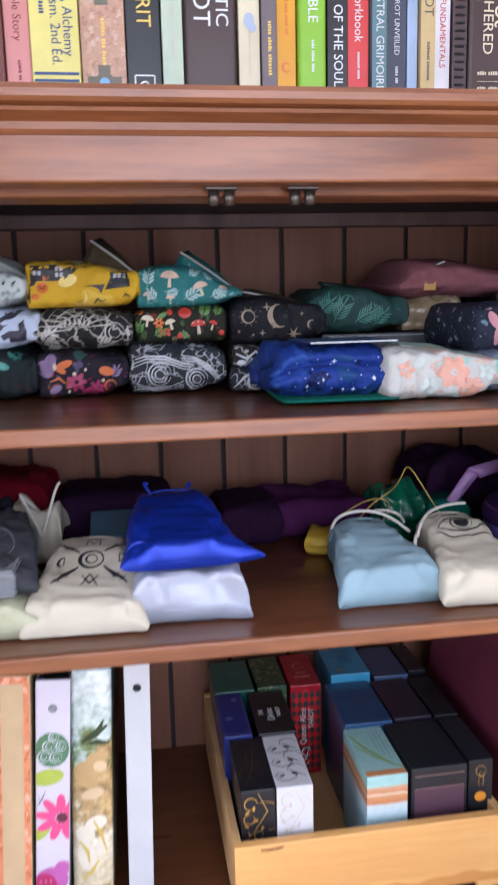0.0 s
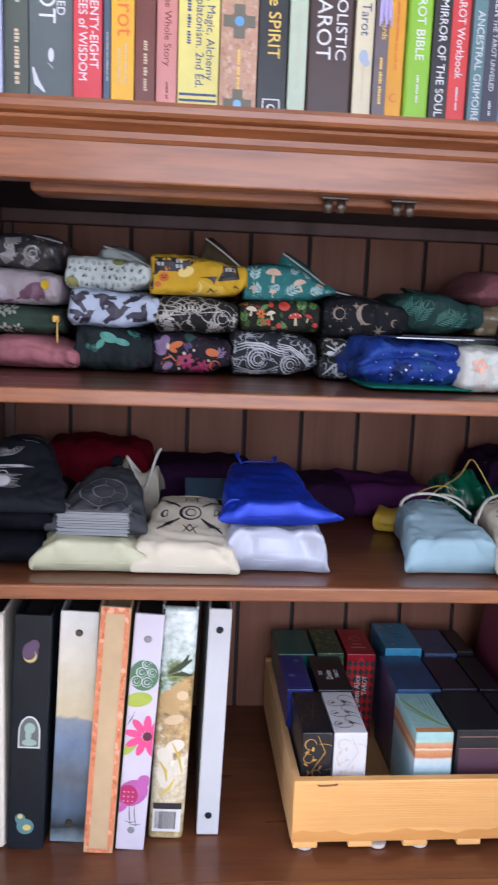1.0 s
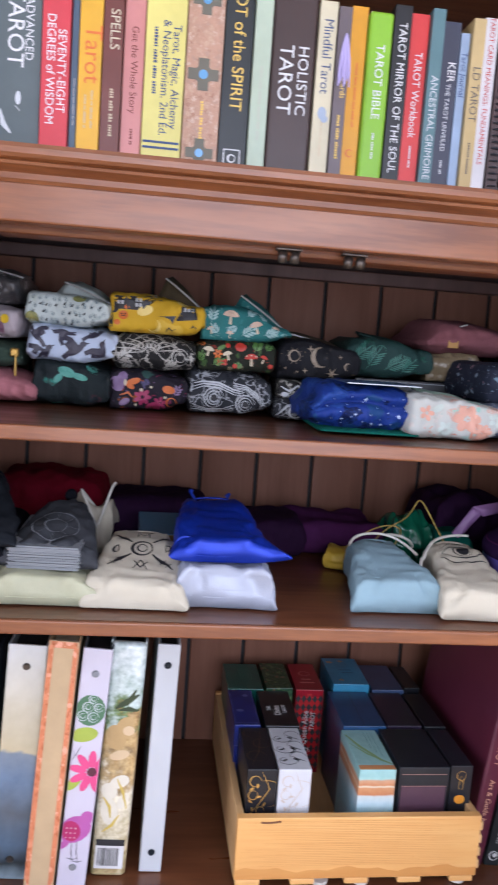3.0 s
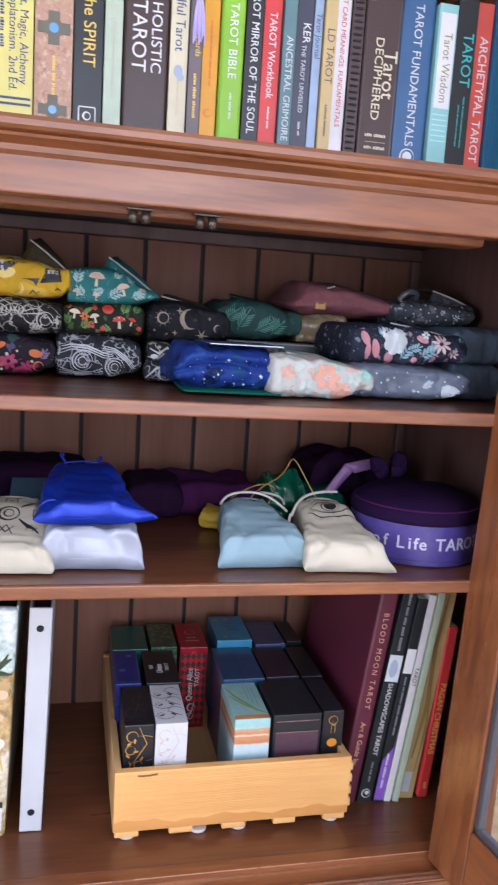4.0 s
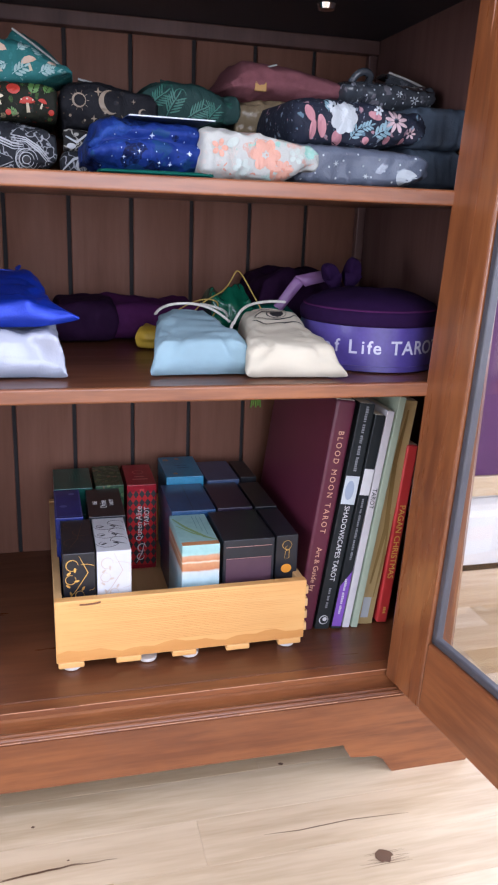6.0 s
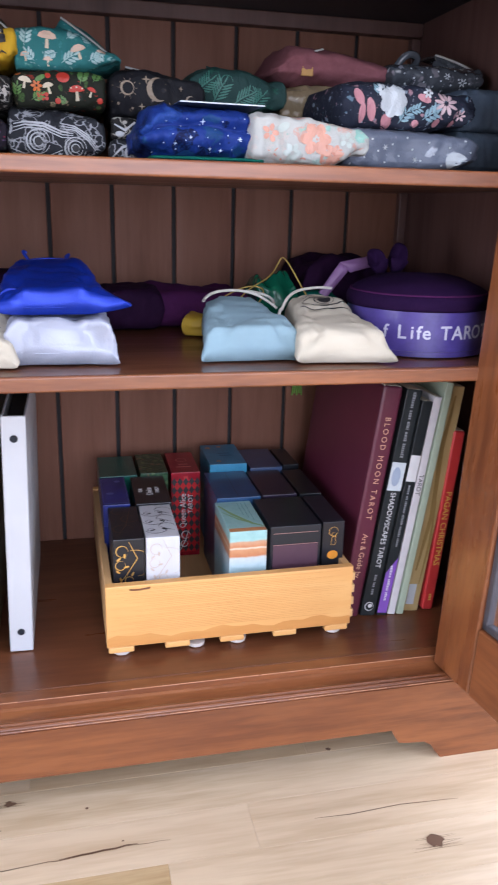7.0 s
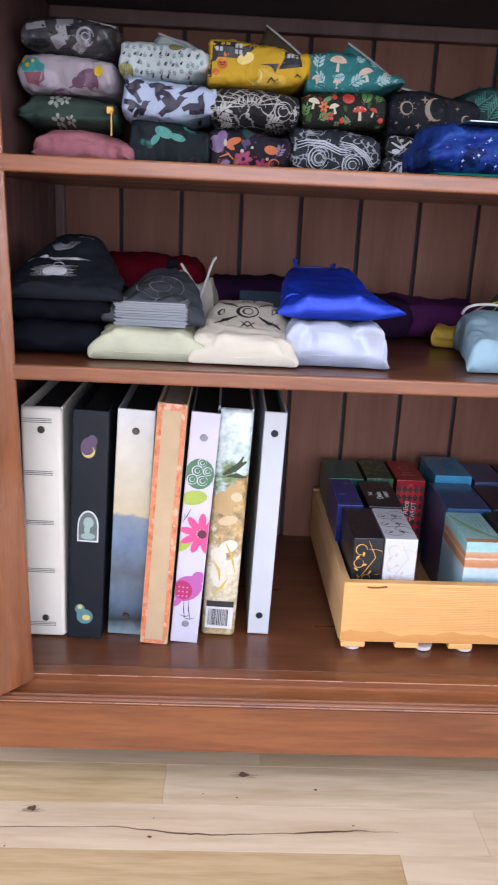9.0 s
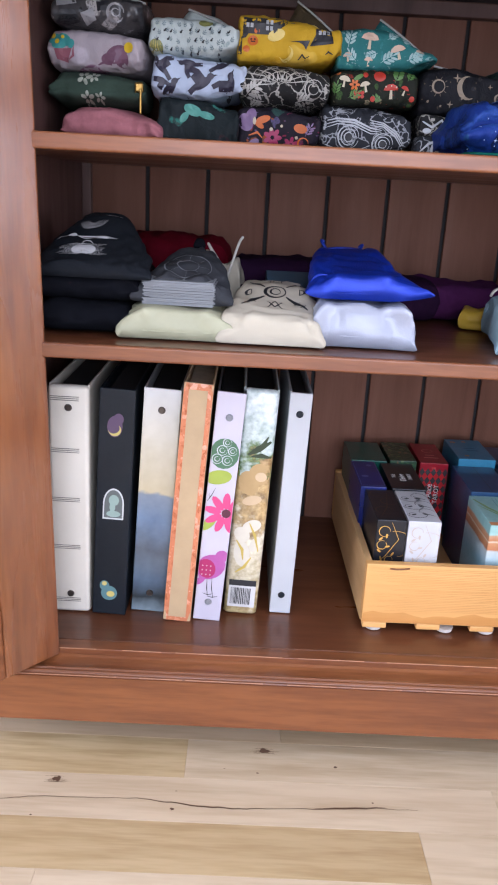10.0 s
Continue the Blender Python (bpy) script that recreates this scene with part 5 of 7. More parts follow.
decal([*stroke([(0.012, 0.102), (0.020, 0.096), (0.032, 0.096)], 0.0024), *stroke([(0.016, 0.094), (0.022, 0.098), (0.026, 0.105)], 0.0018)], "ink_white", p, O4, up=up_, lift=0.0009)
cloth_bag(-0.250, -0.098, Z2, 0.090, 0.285, 0.13, "c_red", "dark red velvet bag slumped against the back", ear=0.04)
p = cloth_bag(-0.150, -0.085, Z2, 0.060, 0.235, 0.08, "c_cream", "crumpled off-white bag with white cords", crease=0.5, slump=0.7)
tube([(0.01, 0.02, 0.06), (-0.006, 0.0, 0.085), (-0.012, -0.01, 0.098), (0.004, -0.014, 0.07), (0.014, -0.015, 0.042)], 0.0017, "cord", "cord", p.parent)
tube([(0.016, -0.012, 0.045), (0.026, -0.01, 0.07), (0.030, 0.0, 0.096), (0.036, 0.004, 0.098)], 0.0017, "cord", "cord", p.parent)
deck_bag(-0.201, -0.092, Z2, 0.030, 0.036, 0.040, 0.125, "c_sage", "pale green satin bag under a deck of cards", neck=0.1, ear=0.008, crease=1.2)
# deck on the pale bag
deck = thing("card_deck", "grey deck of cards in a sheer grey bag", "cards", at=pose(-0.146, 0.058, Z2 + 0.034, 3, 0, -3))
rnd = random.Random(4)
for k in range(26):
    dx, dy = rnd.uniform(-0.0016, 0.0016), rnd.uniform(-0.0012, 0.0012)
    part("card", slab(-0.038 + dx, 0.038 + dx, dy, 0.118 + dy, 0.00098 * k, 0.00098 * k + 0.0009), ink("card_grey", (0.20, 0.215, 0.235)), deck)
top = part("sheer_bag", deck_bag_body(0.098, 0.140, 0.029, 0.047, neck=0.50, ear=0.006, seed=5, crease=1.3, pleat=0.004, box=3.0), "c_grey", deck, "sheer dark grey bag drawn up over the cards", smooth=True)
top.matrix_local = pose(0.004, 0.004, -0.0005, 0)
part("tied_neck", pillow(0.014, 0.012, 0.016, ex=2.5, ey=2.5, seed=3), "c_black", deck, "black cord round the neck", smooth=True).matrix_local = pose(0.006, 0.128, 0.040)
decal([*arc(0, 0, 0.026, 0, 360, 0.0015, 28), *arc(0, 0, 0.012, 0, 360, 0.0012, 18), *[q for k in range(8) for q in stroke([(0.012 * math.cos(k * 0.785), 0.012 * math.sin(k * 0.785)), (0.023 * math.cos(k * 0.785), 0.023 * math.sin(k * 0.785))], 0.0010)]], "ink_grey", top, (0, 0.042, 0.02), up=(0, 1, 0))
# cream bag with a printed compass
p = deck_bag(-0.100, 0.008, Z2, 0.029, 0.053, 0.036, 0.145, "c_cream", "cream cotton bag printed with a black compass", neck=0.30, ear=0.004, crease=1.2, turn=-2)
ang = lambda a, r: (r * math.cos(radians(a)), r * math.sin(radians(a)))
rays = [q for sx in (-1, 1) for sy in (-1, 1) for q in [*stroke([(0.012 * sx, 0.010 * sy), (0.024 * sx, 0.022 * sy), (0.036 * sx, 0.036 * sy)], 0.0056), *stroke([(0.021 * sx, 0.026 * sy), (0.028 * sx, 0.019 * sy)], 0.0034), *stroke([(0.028 * sx, 0.034 * sy), (0.034 * sx, 0.027 * sy)], 0.0031)]]
ends = [*stroke([(-0.007, 0.022), (-0.006, 0.036), (0.0, 0.027), (0.006, 0.036), (0.007, 0.022)], 0.0037), *stroke([(-0.010, 0.040), (0.0, 0.0415), (0.010, 0.040)], 0.0040), *stroke([(-0.008, -0.040), (0.0, -0.022), (0.008, -0.040)], 0.0037), *stroke([(-0.008, -0.024), (0.0, -0.036), (0.008, -0.024)], 0.0037),
        *[q for sx in (-1, 1) for q in [*stroke([(0.027 * sx, -0.006), (0.027 * sx, 0.006)], 0.0034), *arc(0.027 * sx, 0, 0.006, -90 if sx > 0 else 90, 90 if sx > 0 else 270, 0.0034)]]]
decal([*arc(0, 0, 0.0115, 0, 360, 0.0042, 24), *arc(0, 0, 0.0055, 0, 360, 0.0025, 16), *rays, *ends], "ink_black", p, (0.002, 0.072, 0.06), up=(0, 1, 0))
cloth_bag(-0.100, 0.050, Z2, 0.066, 0.285, 0.13, "c_plum", "dark plum velvet bag against the back boards")
cd = thing("boxed_card", "small blue and gold card packet lying behind the bags", "card", at=pose(-0.02, 0.19, Z2 + 0.0335, 10, 0, 2))
part("packet", slab(-0.028, 0.030, 0, 0.07, 0, 0.012, 0.001), ink("packet_blue", (0.06, 0.13, 0.2)), cd)
part("gold_rim", slab(-0.026, 0.028, -0.0006, 0, 0.002, 0.010), "gold", cd)
cloth_bag(-0.03, 0.03, Z2, 0.033, 0.20, 0.08, "c_black", "small black cloth bag behind the cream bag")
p = deck_bag(0.002, 0.100, Z2, 0.043, 0.049, 0.048, 0.140, "c_white", "shiny white satin bag under a blue one", neck=0.12, ear=0.003, ear_right=0.011, crease=2.0)
p = deck_bag(-0.006, 0.098, Z2 + 0.049, 0.027, 0.046, 0.056, 0.145, "c_blue", "royal blue satin drawstring bag lying on a white one", neck=0.30, ear=0.005, ear_right=0.020, raised=0.40, crease=1.3, pleat=0.005, turn=2)
tube([(-0.02, 0.13, 0.040), (-0.026, 0.135, 0.050), (-0.032, 0.14, 0.056), (-0.024, 0.14, 0.051)], 0.0018, "ribbon", "c_blue", p.parent)
tube([(0.016, 0.13, 0.040), (0.022, 0.138, 0.049), (0.026, 0.142, 0.053), (0.018, 0.14, 0.046)], 0.0018, "ribbon", "c_blue", p.parent)
p = cloth_bag(0.100, 0.180, Z2, 0.052, 0.25, 0.12, "c_plum", "dark plum velvet bag with a loose neck", crease=0.2)
p = cloth_bag(0.150, 0.300, Z2, 0.046, 0.27, 0.13, "c_plum_light", "purple velvet bag lying at the back", crease=0.25, slump=0.4)
p = cloth_bag(0.194, 0.236, Z2, 0.026, 0.205, 0.05, ink("yellow_silk", (0.55, 0.36, 0.04), 0.5), "small yellow silk bag end", turn=-20, crease=0.4)
# pale blue and cream bags
p = deck_bag(0.203, 0.298, Z2, 0.037, 0.053, 0.050, 0.136, "c_sky", "pale blue cotton drawstring bag", neck=0.34, ear=0.008, crease=1.2, pleat=0.005)
tube([(-0.038, 0.095, 0.052), (-0.030, 0.115, 0.059), (0.0, 0.128, 0.062), (0.026, 0.12, 0.059), (0.038, 0.105, 0.053), (0.048, 0.09, 0.044)], 0.0017, "cord", "cord", p.parent)
tube([(0.02, 0.125, 0.060), (0.040, 0.14, 0.056), (0.056, 0.14, 0.052), (0.052, 0.12, 0.046)], 0.0017, "cord", "cord", p.parent)
p = deck_bag(0.298, 0.388, Z2, 0.033, 0.056, 0.030, 0.150, "c_cream", "cream cotton drawstring bag with a black printed emblem", neck=0.36, ear=0.004, ear_right=0.013, raised=0.1, crease=1.2, pleat=0.005, turn=-3)
decal([*stroke([(-0.026, 0.0), (-0.014, 0.012), (0.0, 0.016), (0.014, 0.012), (0.026, 0.0)], 0.003), *stroke([(-0.026, 0.0), (-0.014, -0.011), (0.0, -0.014), (0.014, -0.011), (0.026, 0.0)], 0.003), *ngon(0, 0.001, 0.008, 0.009), *arc(0, 0.001, 0.0115, 0, 360, 0.0016, 18), *stroke([(-0.030, -0.010), (-0.016, -0.021), (0.004, -0.024), (0.030, -0.014)], 0.0032), *stroke([(-0.024, 0.014), (-0.010, 0.024), (0.012, 0.024), (0.024, 0.014)], 0.0024)], "ink_black", p, (0.002, 0.092, 0.06), up=(0, 1, 0))
tube([(-0.050, 0.08, 0.046), (-0.040, 0.10, 0.060), (-0.02, 0.125, 0.065), (0.01, 0.135, 0.066), (0.024, 0.14, 0.064)], 0.0017, "cord", "cord", p.parent)
tube([(-0.050, 0.085, 0.046), (-0.058, 0.07, 0.038), (-0.054, 0.055, 0.030)], 0.0017, "cord", "cord", p.parent)
# green packet with gold cords, purple bag and ribbon
p = cloth_bag(0.292, 0.352, Z2, 0.062, 0.225, 0.08, foil("green_foil", (0.004, 0.09, 0.05), 0.25), "dark green foil packet tied with gold cord", crease=0.5, slump=0.5)
tube([(-0.06, 0.0, 0.03), (-0.045, -0.01, 0.06), (-0.01, 0.0, 0.066), (0.004, 0.01, 0.095), (0.008, 0.0, 0.10), (0.028, -0.01, 0.06), (0.04, -0.02, 0.04)], 0.0009, "gold_cord", "gold_cord", p.parent)
tube([(-0.08, 0.0, 0.04), (-0.05, 0.0, 0.062), (-0.014, 0.0, 0.062), (-0.02, -0.01, 0.05), (-0.034, -0.02, 0.036)], 0.0009, "gold_cord", "gold_cord", p.parent)
p = cloth_bag(0.350, 0.410, Z2, 0.050, 0.22, 0.08, "c_greencloth", "emerald green cloth bag behind the cream one")
p = cloth_bag(0.370, 0.500, Z2, 0.088, 0.28, 0.13, "c_plum", "purple velvet bag with a lilac ribbon", slump=0.3, crease=0.15)
ink("lilac_ribbon", (0.22, 0.11, 0.25), 0.45)
part("ribbon", sheet((-0.066, -0.050, 0.040), (-0.052, -0.052, 0.038), (-0.014, -0.052, 0.086), (-0.030, -0.050, 0.090), 0.0008, 0.003), "lilac_ribbon", p.parent, "lilac satin ribbon", smooth=True)
part("ribbon", sheet((-0.030, -0.0505, 0.091), (-0.016, -0.054, 0.078), (0.026, -0.050, 0.088), (0.012, -0.046, 0.099), 0.0008, 0.003, seed=2), "lilac_ribbon", p.parent, "lilac satin ribbon", smooth=True)

# round purple box with curved lettering
tub = thing("round_box", "round purple card box with pale lettering and velvet on top", "box", at=pose(0.470, 0.128, Z2, 0, 0, 0))
bm = bmesh.new()
bmesh.ops.create_cone(bm, cap_ends=True, segments=128, radius1=0.083, radius2=0.083, depth=0.050, matrix=pose(0, 0, 0.0252))
part("body", bm, foil("purple_card", (0.062, 0.044, 0.20), 0.30, coat=0.3), tub, smooth=False)
bm = bmesh.new()
bmesh.ops.create_cone(bm, cap_ends=True, segments=128, radius1=0.0846, radius2=0.0846, depth=0.006, matrix=pose(0, 0, 0.0035))
part("base_rim", bm, foil("purple_rim", (0.05, 0.035, 0.16), 0.35), tub)
M["tub_ink"] = plain("silver_ink", (0.46, 0.46, 0.56), 0.35)
a = -57.0
for ch, stepd in zip("of Life TAROT", (9, 7, 6, 8, 5, 6, 8, 7, 10, 10, 10, 11, 10)):
    if ch != " ":
        big = ch.isupper()
        rad = radians(a - 90)
        lettering(ch, 0.0215 if big else 0.0205, "tub_ink", tub, Matrix.Translation((0.0834 * math.cos(rad), 0.0834 * math.sin(rad), 0.027)) @ pose(0, 0, 0, 90, 0, a), "CENTER", bold=0.0003)
    a += stepd
rings = []
for r, z in ((0.0838, 0.0502), (0.0852, 0.053), (0.0852, 0.060), (0.0838, 0.064), (0.080, 0.068), (0.072, 0.074), (0.060, 0.079), (0.044, 0.083), (0.026, 0.0855), (0.010, 0.0865), (0.002, 0.0866)):
    rings.append([(r * math.cos(t) * (1 + 0.012 * noise.noise(Vector((3 * math.cos(t), 3 * math.sin(t), z * 60)))), r * math.sin(t), z + 0.0035 * noise.noise(Vector((r * 28 * math.cos(t), r * 28 * math.sin(t), 2.0))) * (1 if r < 0.08 else 0)) for t in (2 * math.pi * k / 72 for k in range(72))])
lid = part("lid", ring_skin(rings), "c_violet", tub, "domed dark violet velvet lid", smooth=True)
tube([(0.0812 * math.cos(0.2618 * k), 0.0812 * math.sin(0.2618 * k), 0.0672) for k in range(24)], 0.0013, "piping", "c_plum_light", lid, "purple piping", cyclic=True)
for x, tilt, hh in ((-0.024, -24, 0.034), (-0.008, 12, 0.038)):
    part("bow", pillow(0.020, 0.020, hh, ex=2.5, ey=2.5, seed=8, crease=0.5), "c_violet", lid, "velvet bow", smooth=True).matrix_local = pose(x, 0.046, 0.080, 0, tilt, 0)

# ---- ring binders ----
def bands(name, stops, z0, z1, rough=0.4, coat=0.5, warp=0.03, scale=30, vary=0.25):
    """A printed sheet whose colours change with height, broken up by blotches."""
    m, t, b = nodes_of(name, rough, coat=coat)
    tc = t.nodes.new("ShaderNodeTexCoord")
    sep = t.nodes.new("ShaderNodeSeparateXYZ")
    t.links.new(tc.outputs["Object"], sep.inputs[0])
    n1 = noise_out(t, tc.outputs["Object"], scale, 4)
    mr = node(t, "ShaderNodeMapRange")
    mr.inputs[1].default_value, mr.inputs[2].default_value = z0, z1
    t.links.new(sep.outputs[2], mr.inputs[0])
    ma = t.nodes.new("ShaderNodeMath")
    ma.operation = "MULTIPLY_ADD"
    t.links.new(n1, ma.inputs[0])
    ma.inputs[1].default_value = warp * 10
    ad = t.nodes.new("ShaderNodeMath")
    ad.operation = "SUBTRACT"
    ad.inputs[1].default_value = warp * 5
    t.links.new(mr.outputs[0], ma.inputs[2])
    t.links.new(ma.outputs[0], ad.inputs[0])
    col = ramp(t, ad.outputs[0], stops)
    n2 = noise_out(t, tc.outputs["Object"], scale * 3, 3)
    col = mixed(t, vary, col, ramp(t, n2, [(0.3, (0.1, 0.1, 0.1)), (0.7, (0.9, 0.9, 0.9))]), "SOFT_LIGHT")
    t.links.new(col, b.inputs["Base Color"])
    return m


M["ivory"] = plain("ivory_vinyl", (0.68, 0.64, 0.56), 0.5, 0.05, 12, 0.1, 300)
M["bind_black"] = plain("blue_black_vinyl", (0.009, 0.013, 0.019), 0.42, 0.2, 20, 0.1, 500, spec=0.25)
M["bind_grey"] = plain("slate_vinyl", (0.10, 0.105, 0.12), 0.45, 0.1, 20)
M["kraft"] = plain("kraft_board", (0.50, 0.36, 0.21), 0.7, 0.08, 30, 0.1, 600)
M["copper"] = motif("copper_foil", (0.62, 0.22, 0.11), [(0.80, 0.40, 0.28), (0.44, 0.12, 0.05), (0.70, 0.28, 0.16)], 120, 0.4, 0.2, 0.8, 0.3, 0.6)
M["seaview"] = bands("sea_photo_sleeve", [(0.0, (0.20, 0.27, 0.32)), (0.06, (0.02, 0.03, 0.035)), (0.16, (0.10, 0.16, 0.24)), (0.30, (0.09, 0.12, 0.16)), (0.42, (0.15, 0.24, 0.38)), (0.545, (0.22, 0.28, 0.36)), (0.56, (0.62, 0.54, 0.36)), (0.75, (0.66, 0.62, 0.50)), (1.0, (0.68, 0.70, 0.70))], 0.0, 0.29, 0.22, 0.8, 0.02, 12)
M["lilac"] = plain("pale_lilac_card", (0.54, 0.515, 0.61), 0.35, 0.03, 12, coat=0.5)
M["jungle"] = bands("jungle_painting", [(0.0, (0.30, 0.24, 0.10)), (0.10, (0.50, 0.40, 0.22)), (0.24, (0.62, 0.56, 0.40)), (0.36, (0.66, 0.60, 0.46)), (0.44, (0.34, 0.24, 0.12)), (0.54, (0.50, 0.34, 0.15)), (0.66, (0.32, 0.20, 0.08)), (0.72, (0.10, 0.18, 0.05)), (0.79, (0.45, 0.55, 0.52)), (1.0, (0.60, 0.68, 0.68))], 0.0, 0.29, 0.3, 0.6, 0.07, 45, 0.8)


def binder(xb, w, shift, yf, material, cover, label, h=0.292, rivets=None, depth=0.27, rounded=0.0, papers="dark_gap"):
    """A ring binder with its spine to the front: xb is its lower edge, shift how far its top leans."""
    b = thing("ring_binder", label, "binder", "ring binders in a row", at=pose(xb, yf, FLOOR + 0.0015, 0, math.degrees(math.atan(shift / h)), 0))
    spine = part("spine", slab(0, w, -rounded, 0.004 + rounded, 0, h, 0.0012 + rounded, 4), material, b, smooth=rounded > 0)
    part("cover", slab(0.0, 0.0025, 0.0042, depth, 0, h, 0.0006), cover, b)
    part("cover", slab(w - 0.0025, w, 0.0042, depth, 0, h, 0.0006), cover, b)
    if w > 0.02:
        # sheets are near-black by default: shade between the covers put into their colour
        part("paper_block", slab(0.004, w - 0.004, 0.035, depth - 0.015, 0.006, h - 0.012), papers, b, "sheets held inside")
        part("ring_rail", slab(w / 2 - 0.006, w / 2 + 0.006, 0.0055, 0.012, 0.03, h - 0.012, 0.002), "chrome", b)
        for zz in (0.04, 0.146, 0.25):
            part("ring", tube_ring(w / 2, 0.022, zz + 0.02, min(0.016, w * 0.38)), "chrome", b, smooth=True)
    if rivets:
        for zz in (0.026, 0.266):
            bm = bmesh.new()
            bmesh.ops.create_cone(bm, cap_ends=True, segments=16, radius1=0.0046, radius2=0.0034, depth=0.002, matrix=pose(w * rivets[0], -0.0008 - rounded, zz, 90))
            part("rivet", bm, rivets[1], b, smooth=False)
    return spine


def tube_ring(x, y, z, r):
    bm = bmesh.new()
    n, k = 20, 6
    g = [[bm.verts.new((x + (r + 0.0012 * math.cos(2 * math.pi * j / k)) * math.cos(2 * math.pi * i / n), y + (r + 0.0012 * math.cos(2 * math.pi * j / k)) * math.sin(2 * math.pi * i / n), z + 0.0012 * math.sin(2 * math.pi * j / k))) for j in range(k)] for i in range(n)]
    for i in range(n):
        for j in range(k):
            bm.faces.new((g[i][j], g[(i + 1) % n][j], g[(i + 1) % n][(j + 1) % k], g[i][(j + 1) % k]))
    return bm


sp = binder(-0.2975, 0.047, 0.002, 0.090, "ivory", "ivory", "ivory ring binder with ruled lines across its spine", rivets=(0.5, "metal_dark"), rounded=0.004)
decal([q for zz in (0.018, 0.090, 0.152, 0.214, 0.277) for k in (-0.0022, 0, 0.0022) for q in rect(0.003, 0.036, zz + k - 0.0004, zz + k + 0.0004)], ink("ink_brown", (0.10, 0.085, 0.075)), sp, (0, 0, 0))
sp = binder(-0.2475, 0.041, 0.012, 0.086, "bind_black", "bind_black", "blue-black ring binder with three small stickers")
ink("sticker_white", (0.62, 0.66, 0.66))
ink("sticker_teal", (0.10, 0.22, 0.24))
decal([*ngon(0.021, 0.150, 0.0125, 0.020, 0, 24), *rect(0.0085, 0.0335, 0.130, 0.148)], "sticker_white", sp, (0, 0, 0), label="arched white sticker")
decal([*ngon(0.021, 0.150, 0.0108, 0.018, 0, 24), *rect(0.0102, 0.0318, 0.132, 0.148)], ink("sticker_grey", (0.12, 0.14, 0.14)), sp, (0, 0, 0), lift=0.0009)
decal([*ngon(0.0215, 0.155, 0.0062, 0.0070), *ngon(0.020, 0.146, 0.0035, 0.0060), *ngon(0.0215, 0.1375, 0.0085, 0.0042)], ink("sticker_mint", (0.30, 0.42, 0.38)), sp, (0, 0, 0), lift=0.0013)
decal([*ngon(0.019, 0.247, 0.009, 0.013), *ngon(0.023, 0.256, 0.006, 0.007)], ink("sticker_plum", (0.10, 0.06, 0.12)), sp, (0, 0, 0))
decal(crescent(0.019, 0.243, 0.0075, -60), ink("sticker_gold", (0.60, 0.50, 0.16)), sp, (0, 0, 0), lift=0.0009)
decal([*ngon(0.020, 0.030, 0.010, 0.010), *ngon(0.014, 0.040, 0.006, 0.007)], "sticker_teal", sp, (0, 0, 0))
decal([*ngon(0.022, 0.029, 0.005, 0.004), *ngon(0.014, 0.043, 0.003)], "sticker_gold", sp, (0, 0, 0), lift=0.0009)
sp = binder(-0.2005, 0.044, 0.014, 0.098, "seaview", "white", "view binder with a photograph of sky and sea behind clear plastic", rivets=(0.5, "metal_dark"))
sp = binder(-0.1580, 0.034, 0.019, 0.078, "kraft", "kraft", "kraft board album edged with copper foil", h=0.306, papers="page")
decal([*rect(0.0004, 0.0062, 0.0004, 0.3055), *rect(0.0278, 0.0336, 0.0004, 0.3055), *rect(0.0062, 0.0278, 0.0004, 0.006), *rect(0.0062, 0.0278, 0.298, 0.3055)], "copper", sp, (0, 0, 0), name="foil_edge", label="crinkled copper foil edge")
sp = binder(-0.1210, 0.0335, 0.020, 0.083, "lilac", "bind_grey", "pale lilac binder with a pink flower and a magenta bird", rivets=(0.5, "ink_grey"), h=0.296)
ink("ink_pink", (0.66, 0.07, 0.22))
ink("ink_magenta", (0.42, 0.10, 0.34))
ink("ink_lime", (0.34, 0.42, 0.07))
ink("ink_dkgreen", (0.07, 0.17, 0.09))
clip = lambda shapes: [[(min(0.033, max(0.0005, x)), y) for x, y in s] for s in shapes]
decal(clip([*petals(0.025, 0.147, 0.026, 9, 0.36, 10)]), "ink_pink", sp, (0, 0, 0))
decal([*ngon(0.026, 0.147, 0.0055)], ink("ink_maroon", (0.10, 0.02, 0.04)), sp, (0, 0, 0), lift=0.0009)
decal(clip([*ngon(0.012, 0.192, 0.016, 0.009, 12), *ngon(0.006, 0.132, 0.012, 0.006, 50)]), "ink_lime", sp, (0, 0, 0))
decal(clip([*ngon(0.016, 0.222, 0.017, 0.019)]), "ink_dkgreen", sp, (0, 0, 0), lift=0.0004)
decal(clip([q for cx, cy, r in ((0.008, 0.215, 0.006), (0.020, 0.214, 0.006), (0.013, 0.226, 0.006), (0.025, 0.226, 0.005), (0.018, 0.236, 0.005)) for q in [*arc(cx, cy, r, 0, 340, 0.0013, 14), *arc(cx, cy, r * 0.5, 60, 380, 0.0011, 10)]]), "ink_frost", sp, (0, 0, 0), lift=0.0008)
decal(clip([*ngon(0.014, 0.074, 0.020, 0.016, 35), *ngon(0.027, 0.090, 0.008, 0.008), *ngon(0.003, 0.054, 0.008, 0.004, 40)]), "ink_magenta", sp, (0, 0, 0))
decal(clip([*ngon(0.010, 0.072, 0.011, 0.013, 20)]), ink("ink_crimson", (0.40, 0.02, 0.12)), sp, (0, 0, 0), lift=0.0009)
decal([q for k in range(9) for q in ngon(0.005 + 0.005 * (k % 3), 0.064 + 0.006 * (k // 3), 0.0009)], "ink_blush", sp, (0, 0, 0), lift=0.0013)
